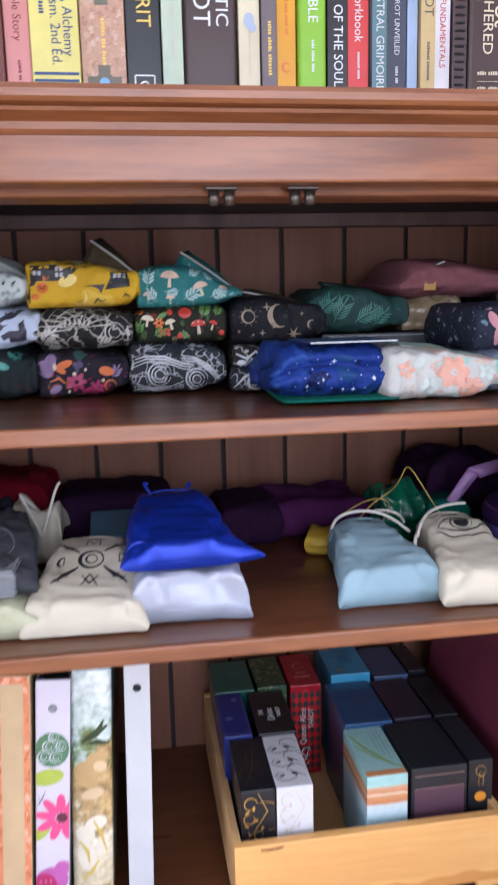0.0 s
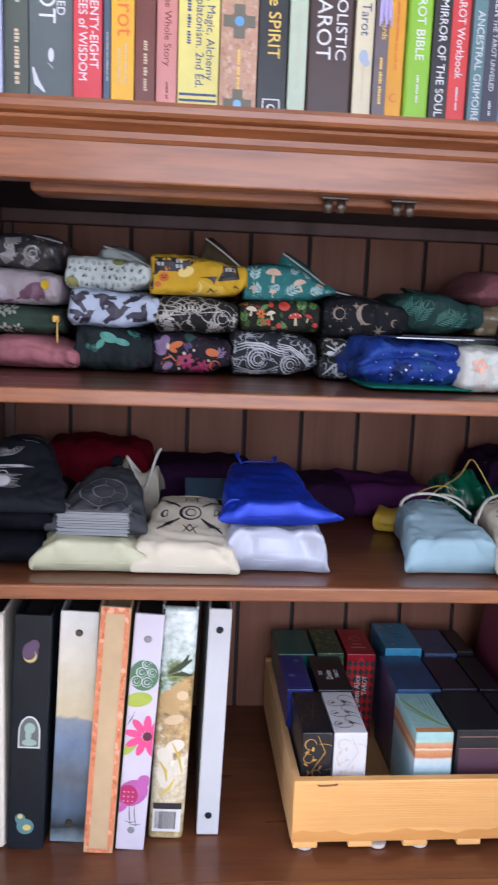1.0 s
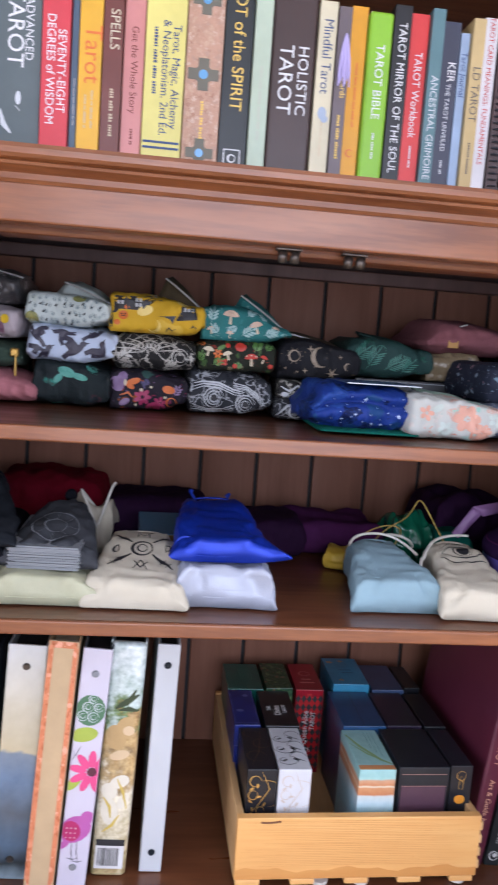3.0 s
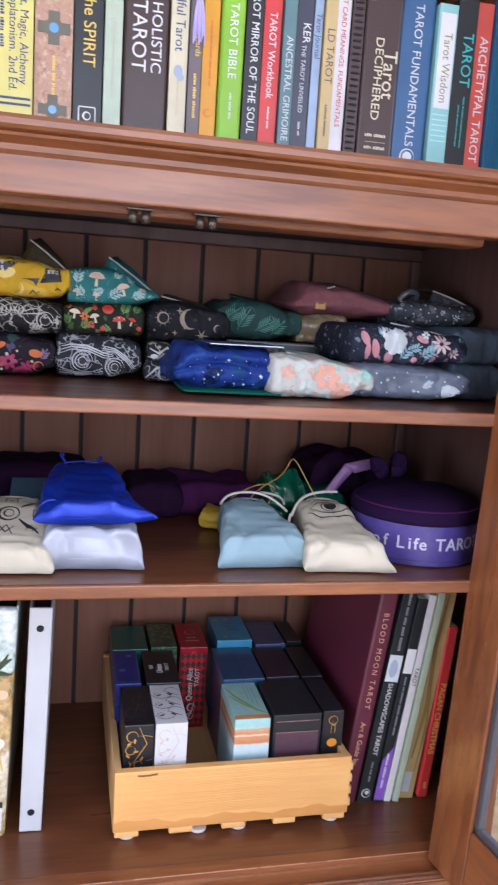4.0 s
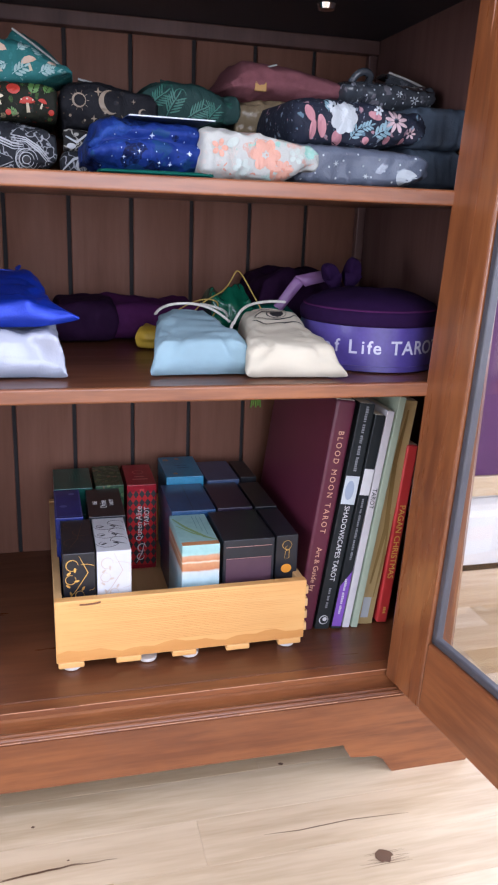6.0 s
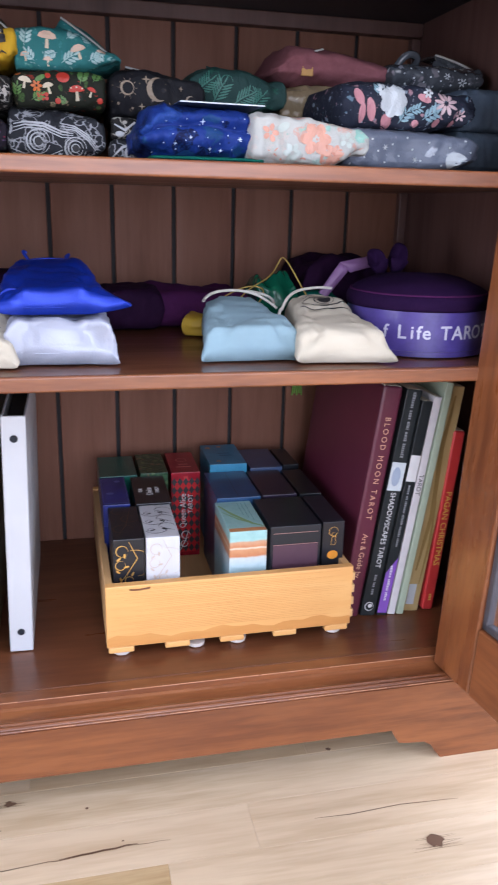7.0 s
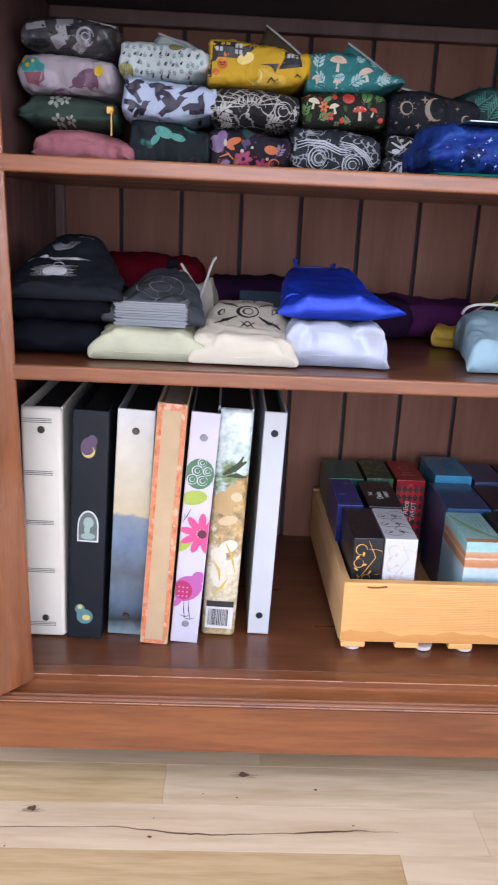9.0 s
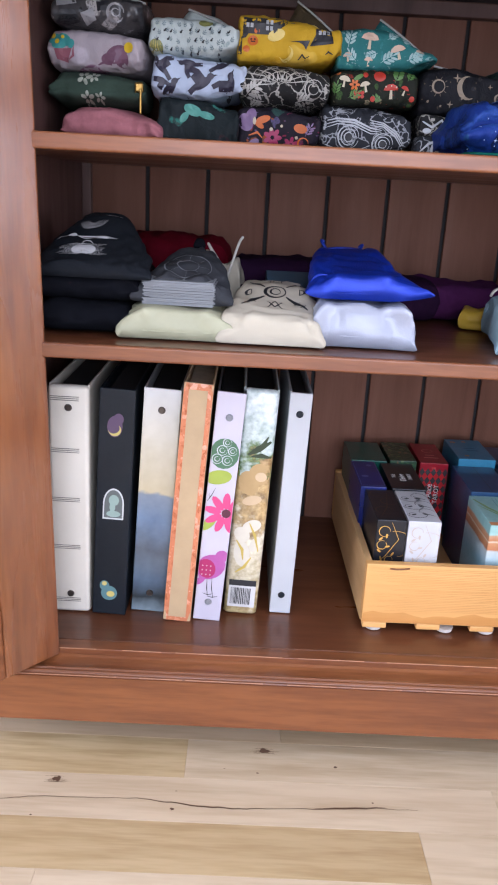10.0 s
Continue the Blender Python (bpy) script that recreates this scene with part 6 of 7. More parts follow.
decal([*stroke([(0.012, 0.060), (0.013, 0.045), (0.015, 0.034)], 0.0011), *stroke([(0.018, 0.060), (0.019, 0.045), (0.022, 0.032)], 0.0011), *stroke([(0.008, 0.038), (0.015, 0.036), (0.021, 0.038)], 0.0011), *stroke([(0.014, 0.034), (0.021, 0.033), (0.027, 0.035)], 0.0011), *stroke([(0.0015, 0.160), (0.006, 0.168), (0.010, 0.178)], 0.0010), *stroke([(0.004, 0.165), (0.003, 0.172)], 0.0010)], "ink_black", sp, (0, 0, 0))
sp = binder(-0.0835, 0.042, 0.0125, 0.104, "jungle", "jungle", "binder wrapped in a jungle painting with a barcode label", rounded=0.005, h=0.296)
ink("ink_jungle", (0.03, 0.05, 0.02))
decal([*stroke([(0.012, 0.216), (0.024, 0.224), (0.038, 0.234)], 0.008), *stroke([(0.016, 0.214), (0.028, 0.216), (0.040, 0.214)], 0.006), *stroke([(0.020, 0.222), (0.030, 0.231), (0.034, 0.240)], 0.005)], "ink_jungle", sp, (0, 0, 0))
decal([*ngon(0.028, 0.192, 0.013, 0.014), *ngon(0.016, 0.180, 0.012, 0.016, 20)], ink("ink_lion", (0.46, 0.31, 0.14)), sp, (0, 0, 0))
decal([*ngon(0.030, 0.189, 0.007, 0.006), *ngon(0.022, 0.158, 0.012, 0.006, 15)], ink("ink_muzzle", (0.60, 0.45, 0.28)), sp, (0, 0, 0), lift=0.0009)
decal([*ngon(0.025, 0.124, 0.012, 0.008, 25), *ngon(0.014, 0.112, 0.009, 0.011, 40), *ngon(0.016, 0.086, 0.010, 0.018, 10), *ngon(0.031, 0.100, 0.006, 0.011, -20)], ink("ink_wool", (0.66, 0.62, 0.52)), sp, (0, 0, 0))
decal([*stroke([(0.008, 0.104), (0.016, 0.092), (0.018, 0.078)], 0.004), *stroke([(0.022, 0.128), (0.030, 0.112), (0.036, 0.090)], 0.0035), *stroke([(0.028, 0.082), (0.020, 0.068), (0.010, 0.060)], 0.004)], ink("ink_straw", (0.56, 0.42, 0.10)), sp, (0, 0, 0), lift=0.0009)
decal(rect(0.004, 0.038, 0.012, 0.048), "ink_white", sp, (0, 0, 0), name="label_sticker", label="white barcode label", lift=0.0008)
decal(rect(0.004, 0.038, 0.042, 0.050), "ink_black", sp, (0, 0, 0), lift=0.0012)
rb = random.Random(2)
bx, shp = 0.007, []
while bx < 0.031:
    wd = rb.choice((0.0005, 0.0008, 0.0012))
    shp += rect(bx, bx + wd, 0.016, 0.039)
    bx += wd + rb.choice((0.0006, 0.001))
decal(shp, "ink_black", sp, (0, 0, 0), name="barcode", lift=0.0012)
binder(-0.0245, 0.0265, 0.008, 0.107, "white", "white", "slim white ring binder standing at the end of the row", rivets=(0.5, "bind_black"), h=0.292)

# ---- wooden crate with boxed card decks ----
crate = thing("wooden_crate", "shallow bare pine crate on felt pads", "crate", at=pose(0.088, 0.072, FLOOR + 0.0015, 0, 0, 0.6))
CW, CD, CH = 0.304, 0.335, 0.093
bm = slab(0, CW, 0, 0.011, 0.013, CH, 0.0012)
fb = part("front_board", bm, "pine", crate, "honey pine board with fine saw marks")
low = [(k * CW / 24, 0.026 + 0.0025 * math.sin(k * 0.7) + 0.002 * math.sin(k * 1.9)) for k in range(25)]
decal([[(max(0.001, a0), 0.0145), (min(CW - 0.001, a1), 0.0145), (min(CW - 0.001, a1), z1_), (max(0.001, a0), z0_)] for (a0, z0_), (a1, z1_) in zip(low, low[1:])], wood("pine_heart", (0.40, 0.16, 0.035), (0.54, 0.24, 0.065), (0.60, 0.31, 0.10), "x", 0.8, 0.5), fb, (0, 0, 0), name="heartwood", lift=0.0003)
rs = random.Random(9)
decal([q for k in range(26) for q in stroke([(x_, zz_) for x_, zz_ in zip((0.004 + rs.uniform(0, 0.05), 0.15, 0.30 - rs.uniform(0, 0.06)), [0.031 + 0.0023 * k + rs.uniform(-0.0006, 0.0006) + d_ for d_ in (0, 0.0004, 0.0002)])], 0.0005)], ink("saw_mark", (0.50, 0.24, 0.075), 0.6), fb, (0, 0, 0), name="saw_mark", lift=0.0002)
part("back_board", slab(0, CW, CD - 0.011, CD, 0.013, CH, 0.0012), "pine", crate)
for x in (0.0, CW - 0.009):
    part("side_board", slab(x, x + 0.009, 0.0112, CD - 0.0112, 0.010, CH - 0.002, 0.001), "pine_end", crate)
part("base_board", slab(0.010, CW - 0.010, 0.012, CD - 0.012, 0.008, 0.0155), "pine_end", crate)
for k in range(5):
    x = 0.002 + k * (CW - 0.035) / 4
    part("tab", slab(x, x + 0.030, 0.0005, 0.0105, 0.005, 0.0128, 0.0015), "pine", crate)
for x in (0.018, 0.108, 0.160, 0.285):
    bm = bmesh.new()
    bmesh.ops.create_cone(bm, cap_ends=True, segments=20, radius1=0.0105, radius2=0.0115, depth=0.0048, matrix=pose(x, 0.014, 0.0024))
    part("felt_pad", bm, ink("felt_white", (0.62, 0.58, 0.54), 0.9), crate, "round white felt pad")
for zz in (0.028, 0.045, 0.062, 0.079):
    part("joint_end", slab(CW - 0.001, CW + 0.0035, 0.001, 0.0105, zz - 0.006, zz + 0.005, 0.0012), "pine_end", crate)
tube([(0.028, -0.0006, CH - 0.005), (0.038, -0.0008, CH - 0.0065), (0.052, -0.0006, CH - 0.004)], 0.0011, "knot_mark", ink("knot_brown", (0.16, 0.06, 0.02)), crate)
BZ = FLOOR + 0.018


def deck_box(x0, x1, y0, y1, z1, material, label, lid=0.0, lid_mat=None, taper=0.0):
    b = thing("deck_box", label, "box", "boxed card decks in the crate", at=pose((x0 + x1) / 2, y0, BZ, 0, 0, 0.5 * math.sin(x0 * 90)))
    w, d, h = x1 - x0 - 0.0012, y1 - y0 - 0.001, z1 - BZ
    if lid:
        part("base", slab(-w / 2 + 0.0008, w / 2 - 0.0008, 0.0008, d - 0.0008, 0, h - lid, 0.0006), material, b)
        lidp = part("lid", slab(-w / 2, w / 2, 0, d, h - lid + 0.0006, h, 0.0009), lid_mat or material, b)
        return lidp
    return part("carton", slab(-w / 2, w / 2, 0, d, 0, h, 0.0009), material, b)


def face_ink(shapes, mat, ob, where="top", lift=0.0004):
    """Prints on the top or the front of a box; shapes start at the front's middle or at its lower edge."""
    if where == "top":
        return decal(shapes, mat, ob, (0, 0, 0.2), (1, 0, 0), (0, 1, 0), lift=lift)
    return decal(shapes, mat, ob, (0, 0, 0), (1, 0, 0), (0, 0, 1), lift=lift)


ZT = 0.265
for key, c in dict(emerald=(0.006, 0.085, 0.066), navy=(0.012, 0.022, 0.16), blackbox=(0.011, 0.012, 0.016), sky=(0.03, 0.21, 0.36), slate=(0.035, 0.06, 0.13), deep=(0.014, 0.055, 0.14), plum=(0.02, 0.014, 0.03), ink=(0.014, 0.016, 0.022)).items():
    M["box_" + key] = foil("box_" + key, c, 0.3, coat=0.4, scale=40, vary=0.2)
M["box_floral"] = motif("box_floral", (0.02, 0.06, 0.03), [(0.10, 0.16, 0.07), (0.20, 0.10, 0.06), (0.04, 0.10, 0.05)], 95, 0.3, 0.2, 0.5, 0.35, 0.4)
M["box_white"] = foil("box_white", (0.54, 0.55, 0.58), 0.35, coat=0.3, vary=0.03)
M["box_red"] = foil("box_red", (0.28, 0.006, 0.018), 0.3, coat=0.4)
M["box_teal"] = bands("box_canyon", [(0.0, (0.22, 0.46, 0.56)), (0.55, (0.26, 0.50, 0.60)), (0.70, (0.46, 0.58, 0.62)), (0.765, (0.50, 0.56, 0.56)), (0.785, (0.46, 0.18, 0.08)), (0.86, (0.52, 0.25, 0.12)), (0.875, (0.62, 0.56, 0.44)), (0.89, (0.50, 0.20, 0.09)), (0.945, (0.52, 0.30, 0.18)), (0.965, (0.30, 0.52, 0.50)), (1.0, (0.28, 0.50, 0.49))], 0.0, 0.1145, 0.32, 0.3, 0.004, 40, 0.15)
y1, y2, y3, y4 = 0.095, 0.198, 0.303, 0.393
b = deck_box(0.0985, 0.1365, y1, y2, ZT - 0.002, "box_blackbox", "black deck box with gold scrollwork")
vine = [*arc(0.006, 0.085, 0.026, -60, 100, 0.0013, 18), *arc(-0.004, 0.075, 0.020, 170, 330, 0.0012, 14), *arc(0.010, 0.095, 0.018, -90, 40, 0.0012), *arc(-0.008, 0.110, 0.007, 0, 320, 0.0013), *arc(-0.010, 0.092, 0.006, 60, 400, 0.0012), *arc(0.0, 0.072, 0.005, 0, 330, 0.0012), *stroke([(-0.016, 0.064), (-0.004, 0.078), (0.010, 0.100), (0.0, 0.122)], 0.0013),
        *[q for k, (x, yy) in enumerate(((-0.012, 0.100), (-0.005, 0.104), (-0.013, 0.084), (-0.003, 0.090), (0.004, 0.080), (-0.010, 0.074))) for q in ngon(x, yy, 0.0032, 0.0014, 40 + 50 * k, 8)]]
clipw = lambda shapes, w: [[(min(w, max(-w, x)), y) for x, y in s] for s in shapes]
face_ink(clipw(vine, 0.0175), "gold", b, "front")
face_ink(clipw([*arc(-0.004, 0.03, 0.012, 0, 300, 0.0011), *arc(0.006, 0.06, 0.011, 60, 360, 0.0011), *arc(-0.006, 0.085, 0.009, 0, 280, 0.0011), *stroke([(-0.012, 0.01), (0.0, 0.04), (0.008, 0.09)], 0.0011)], 0.017), ink("dull_gold", (0.10, 0.055, 0.025)), b)
b = deck_box(0.1372, 0.1785, y1, y2, ZT - 0.002, "box_white", "white deck box with grey and black scrollwork")
face_ink(clipw(vine, 0.0195), ink("pale_bronze", (0.50, 0.42, 0.36)), b, "front")
face_ink(clipw([q for k in range(3) for q in [*arc(-0.006, 0.025 + 0.026 * k, 0.014, 180, 350, 0.0013), *arc(0.008, 0.030 + 0.026 * k, 0.010, 0, 200, 0.0013), *ngon(-0.010, 0.020 + 0.026 * k, 0.004, 0.0015, 30), *ngon(0.004, 0.022 + 0.026 * k, 0.004, 0.0015, -40), *arc(-0.012, 0.022 + 0.026 * k, 0.004, 0, 300, 0.001), *stroke([(0.0, 0.03 + 0.026 * k), (0.006, 0.024 + 0.026 * k), (0.016, 0.018 + 0.026 * k)], 0.002)]], 0.0195), "ink_black", b)
b = deck_box(0.092, 0.128, y2, y3, ZT + 0.001, "box_navy", "shiny navy blue deck box with small round seals", lid=0.03)
face_ink([*ngon(0.006, 0.085, 0.004), *ngon(-0.006, 0.04, 0.005, 0.004), *rect(-0.016, -0.0154, 0.004, 0.10), *rect(0.0154, 0.016, 0.004, 0.10), *rect(-0.0154, 0.0154, 0.004, 0.005)], ink("foil_blue", (0.10, 0.13, 0.35), 0.3), b)
b = deck_box(0.134, 0.182, y2, y3, ZT, "box_blackbox", "black deck box with small white title")
mtop = lambda x, y, z, r=90: Matrix.Translation((x, y, z)) @ pose(0, 0, 0, 0, 0, r)
hh = ZT - BZ + 0.0005
lettering("Divine", 0.013, "ink_white", b, mtop(-0.002, 0.030, hh), "LEFT", 0.8)
lettering("TAROT", 0.008, "ink_white", b, mtop(0.009, 0.036, hh), "LEFT", 0.9)
lettering("THE", 0.008, "ink_white", b, mtop(-0.013, 0.042, hh), "LEFT", 0.9)
b = deck_box(0.092, 0.146, y3, y4, ZT + 0.002, "box_emerald", "dark emerald deck box with faint gold script", lid=0.04)
face_ink([q for k in range(5) for q in stroke([(-0.004 + 0.004 * k, 0.03), (-0.003 + 0.004 * k, 0.05), (-0.005 + 0.004 * k, 0.07)], 0.0012)], ink("dull_jade", (0.05, 0.16, 0.13)), b)
deck_box(0.149, 0.190, y3, y4, ZT + 0.004, "box_floral", "small green floral deck box")
b = deck_box(0.193, 0.236, y3 - 0.004, y4, ZT + 0.004, "box_red", "red deck box with a black harlequin front and white title")
dia = [[(i * 0.0084 - 0.0041, k * 0.0130), (i * 0.0084, k * 0.0130 - 0.0063), (i * 0.0084 + 0.0041, k * 0.0130), (i * 0.0084, k * 0.0130 + 0.0063)] for i in range(-2, 3) for k in range(1, 10)]
face_ink(rect(-0.0208, 0.0208, 0.0, 0.131), ink("ink_scarlet", (0.45, 0.01, 0.015), 0.35), b, "front")
face_ink(dia, "ink_black", b, "front", 0.0008)
fm = lambda x, z: pose(x, -0.0012, z, 90, -90, 0)
lettering("Queen Alice", 0.0125, "ink_white", b, fm(-0.004, 0.045), "LEFT", 0.85)
lettering("TAROT", 0.010, "ink_white", b, fm(0.007, 0.068), "LEFT", 0.9)
decal([*arc(0.0, 0.034, 0.006, 0, 320, 0.0018), *arc(-0.002, 0.020, 0.005, 40, 380, 0.0016), *stroke([(-0.008, 0.010), (0.0, 0.026), (0.004, 0.042)], 0.0016)], "ink_white", b, (0, 0, 0), lift=0.0012)
face_ink([*rect(-0.011, 0.011, 0.022, 0.026), *rect(-0.007, 0.007, 0.034, 0.037), *arc(0, 0.055, 0.008, 0, 360, 0.0016)], ink("ink_palered", (0.60, 0.20, 0.20)), b)
b = deck_box(0.2385, 0.2865, y1 + 0.004, y2, ZT - 0.004, "box_teal", "pale turquoise deck box with an orange canyon band")
face_ink([*stroke([(-0.022, 0.085), (-0.01, 0.055), (0.010, 0.022), (0.022, 0.012)], 0.006), *stroke([(-0.021, 0.062), (-0.004, 0.036), (0.016, 0.016)], 0.003)], ink("ink_fern", (0.22, 0.34, 0.14)), b)
face_ink(rect(-0.0228, 0.0228, 0.0005, 0.010), ink("ink_canyon", (0.52, 0.22, 0.09)), b, lift=0.0003)
face_ink([*rect(0.004, 0.0046, 0.05, 0.09), *rect(0.009, 0.0096, 0.04, 0.09), *rect(0.014, 0.0146, 0.03, 0.09)], ink("ink_reed", (0.10, 0.25, 0.25)), b)
b = deck_box(0.241, 0.302, y2, y3, ZT + 0.001, "box_deep", "deep blue deck box with a plain lid", lid=0.05)
face_ink(rect(-0.0003, 0.0003, 0.003, 0.10), "box_ink", b)
b = deck_box(0.250, 0.306, y3, y4 + 0.006, ZT + 0.012, "box_sky", "tall sky blue deck box with small gold flowers", lid=0.03)
face_ink([*petals(-0.018, 0.078, 0.005, 5, 0.6), *petals(0.0, 0.082, 0.004, 5, 0.6), *petals(-0.012, 0.014, 0.004, 5, 0.6)], ink("ink_amber", (0.5, 0.22, 0.05)), b)
face_ink([*stroke([(-0.008, 0.05), (0.010, 0.05)], 0.003, False), *stroke([(-0.006, 0.04), (0.012, 0.04)], 0.003, False)], ink("ink_sea", (0.02, 0.10, 0.2)), b)
deck_box(0.310, 0.360, y3, y4, ZT + 0.004, "box_slate", "plain slate blue deck box", lid=0.03)
deck_box(0.363, 0.3885, y3 + 0.01, y4, ZT + 0.003, "box_blackbox", "small plain black deck box at the back", lid=0.025)
deck_box(0.304, 0.354, y2 + 0.004, y3, ZT, "box_plum", "plain black-violet deck box", lid=0.02)
deck_box(0.3565, 0.3885, y2 + 0.004, y3, ZT - 0.001, "box_blackbox", "black deck box with a lid line", lid=0.03)
b = deck_box(0.290, 0.3565, y1 + 0.006, y2, ZT - 0.002, "box_ink", "black deck box with thin rose lines on its front")
face_ink([*rect(-0.029, 0.029, 0.1155, 0.1162), *rect(-0.029, 0.029, 0.100, 0.1007)], ink("rose_foil", (0.35, 0.20, 0.18), 0.3), b, "front")
face_ink(rect(-0.029, 0.029, 0.002, 0.0995), ink("dusk_print", (0.07, 0.03, 0.05)), b, "front", 0.0003)
b = deck_box(0.3585, 0.3885, y1 + 0.010, y2, ZT - 0.002, "box_ink", "narrow black deck box with a gold drawing and an orange seal")
face_ink([*arc(0, 0.112, 0.006, 0, 360, 0.0008, 16), *arc(0.001, 0.108, 0.003, 90, 400, 0.0009), *stroke([(-0.003, 0.094), (-0.002, 0.104), (0.003, 0.106), (0.003, 0.094), (-0.003, 0.094)], 0.0009)], "gold", b, "front")
face_ink(ngon(0, 0.080, 0.007, 0.006), ink("ink_tangerine", (0.62, 0.24, 0.02)), b, "front")


# ---- books ----
def book(x0, x1, h, depth, yf, z0, cover, label, lean=0.0, hard=False, group="", pages="page", name="book"):
    """A standing book, its spine to the front."""
    w = x1 - x0
    b = thing(name, label, "book", group, at=pose(x0, yf, z0, 0, lean, 0))
    r = min(w * 0.18, 0.0035) if hard else 0.0006
    sp = part("cover", slab(0.0003, w - 0.0003, 0, depth, 0, h, r, 3), cover, b)
    part("pages", slab(0.0016, w - 0.0016, 0.004, depth - 0.003, h - 0.0005, h + 0.0004) if w > 0.005 else slab(0.0005, w - 0.0005, 0.004, depth, h - 0.0005, h + 0.0004), pages, b)
    return b, sp


YS, ZB = 0.125, 0.9315
row = [round(-0.109 + (x + 0.109) * 1.048, 4) for x in (-0.294, -0.280, -0.264, -0.243, -0.218, -0.174, -0.145, -0.137, -0.113, -0.092, -0.070, -0.028, 0.011, 0.042, 0.061, 0.110, 0.130, 0.145)]
row += [round(0.049 + (x - 0.049) * 1.0457, 4) for x in (0.171, 0.198, 0.218, 0.239, 0.254, 0.274, 0.285, 0.300, 0.317, 0.332, 0.376, 0.418, 0.442, 0.468, 0.489, 0.508, 0.528, 0.562)]
for nm, c in dict(bk_white=(0.66, 0.64, 0.72), bk_black=(0.015, 0.015, 0.017), bk_lilac=(0.46, 0.50, 0.66), bk_moss=(0.085, 0.10, 0.085), bk_slate=(0.10, 0.125, 0.13), bk_red=(0.60, 0.055, 0.07), bk_steel=(0.10, 0.16, 0.24),
                  bk_gold=(0.74, 0.40, 0.035), bk_oxblood=(0.16, 0.045, 0.035), bk_pink=(0.66, 0.27, 0.25), bk_yellow=(0.74, 0.66, 0.20), bk_mint=(0.46, 0.55, 0.42), bk_brown=(0.055, 0.030, 0.027), bk_cream=(0.66, 0.60, 0.42), bk_ash=(0.14, 0.11, 0.12),
                  bk_orange=(0.74, 0.34, 0.02), bk_green=(0.24, 0.50, 0.035), bk_scarlet=(0.66, 0.05, 0.05), bk_teal=(0.10, 0.20, 0.22), bk_ink=(0.05, 0.055, 0.085), bk_sky=(0.34, 0.45, 0.62), bk_tan=(0.58, 0.43, 0.20), bk_paper=(0.72, 0.70, 0.72),
                  bk_blue=(0.04, 0.115, 0.25), bk_aqua=(0.28, 0.56, 0.56), bk_pitch=(0.02, 0.024, 0.026), bk_coral=(0.66, 0.10, 0.075), bk_cyan=(0.01, 0.17, 0.30), bk_cyan_dark=(0.01, 0.11, 0.21), bk_choc=(0.06, 0.034, 0.034), bk_wine=(0.11, 0.02, 0.04)).items():
    M[nm] = foil(nm, tuple(0.84 * k for k in c), 0.38, coat=0.25, scale=18, vary=0.1)
M["bk_ornate"] = motif("ornate_cover", (0.46, 0.28, 0.20), [(0.54, 0.40, 0.31), (0.36, 0.20, 0.14), (0.50, 0.34, 0.24), (0.40, 0.26, 0.20)], 150, 0.4, 0.25, 1.2, 0.5, 0.1)
ink("ink_navy", (0.03, 0.06, 0.16))
ink("ink_gold", (0.72, 0.48, 0.10))
ink("ink_rust", (0.58, 0.13, 0.02))
ink("ink_sand", (0.52, 0.42, 0.28))
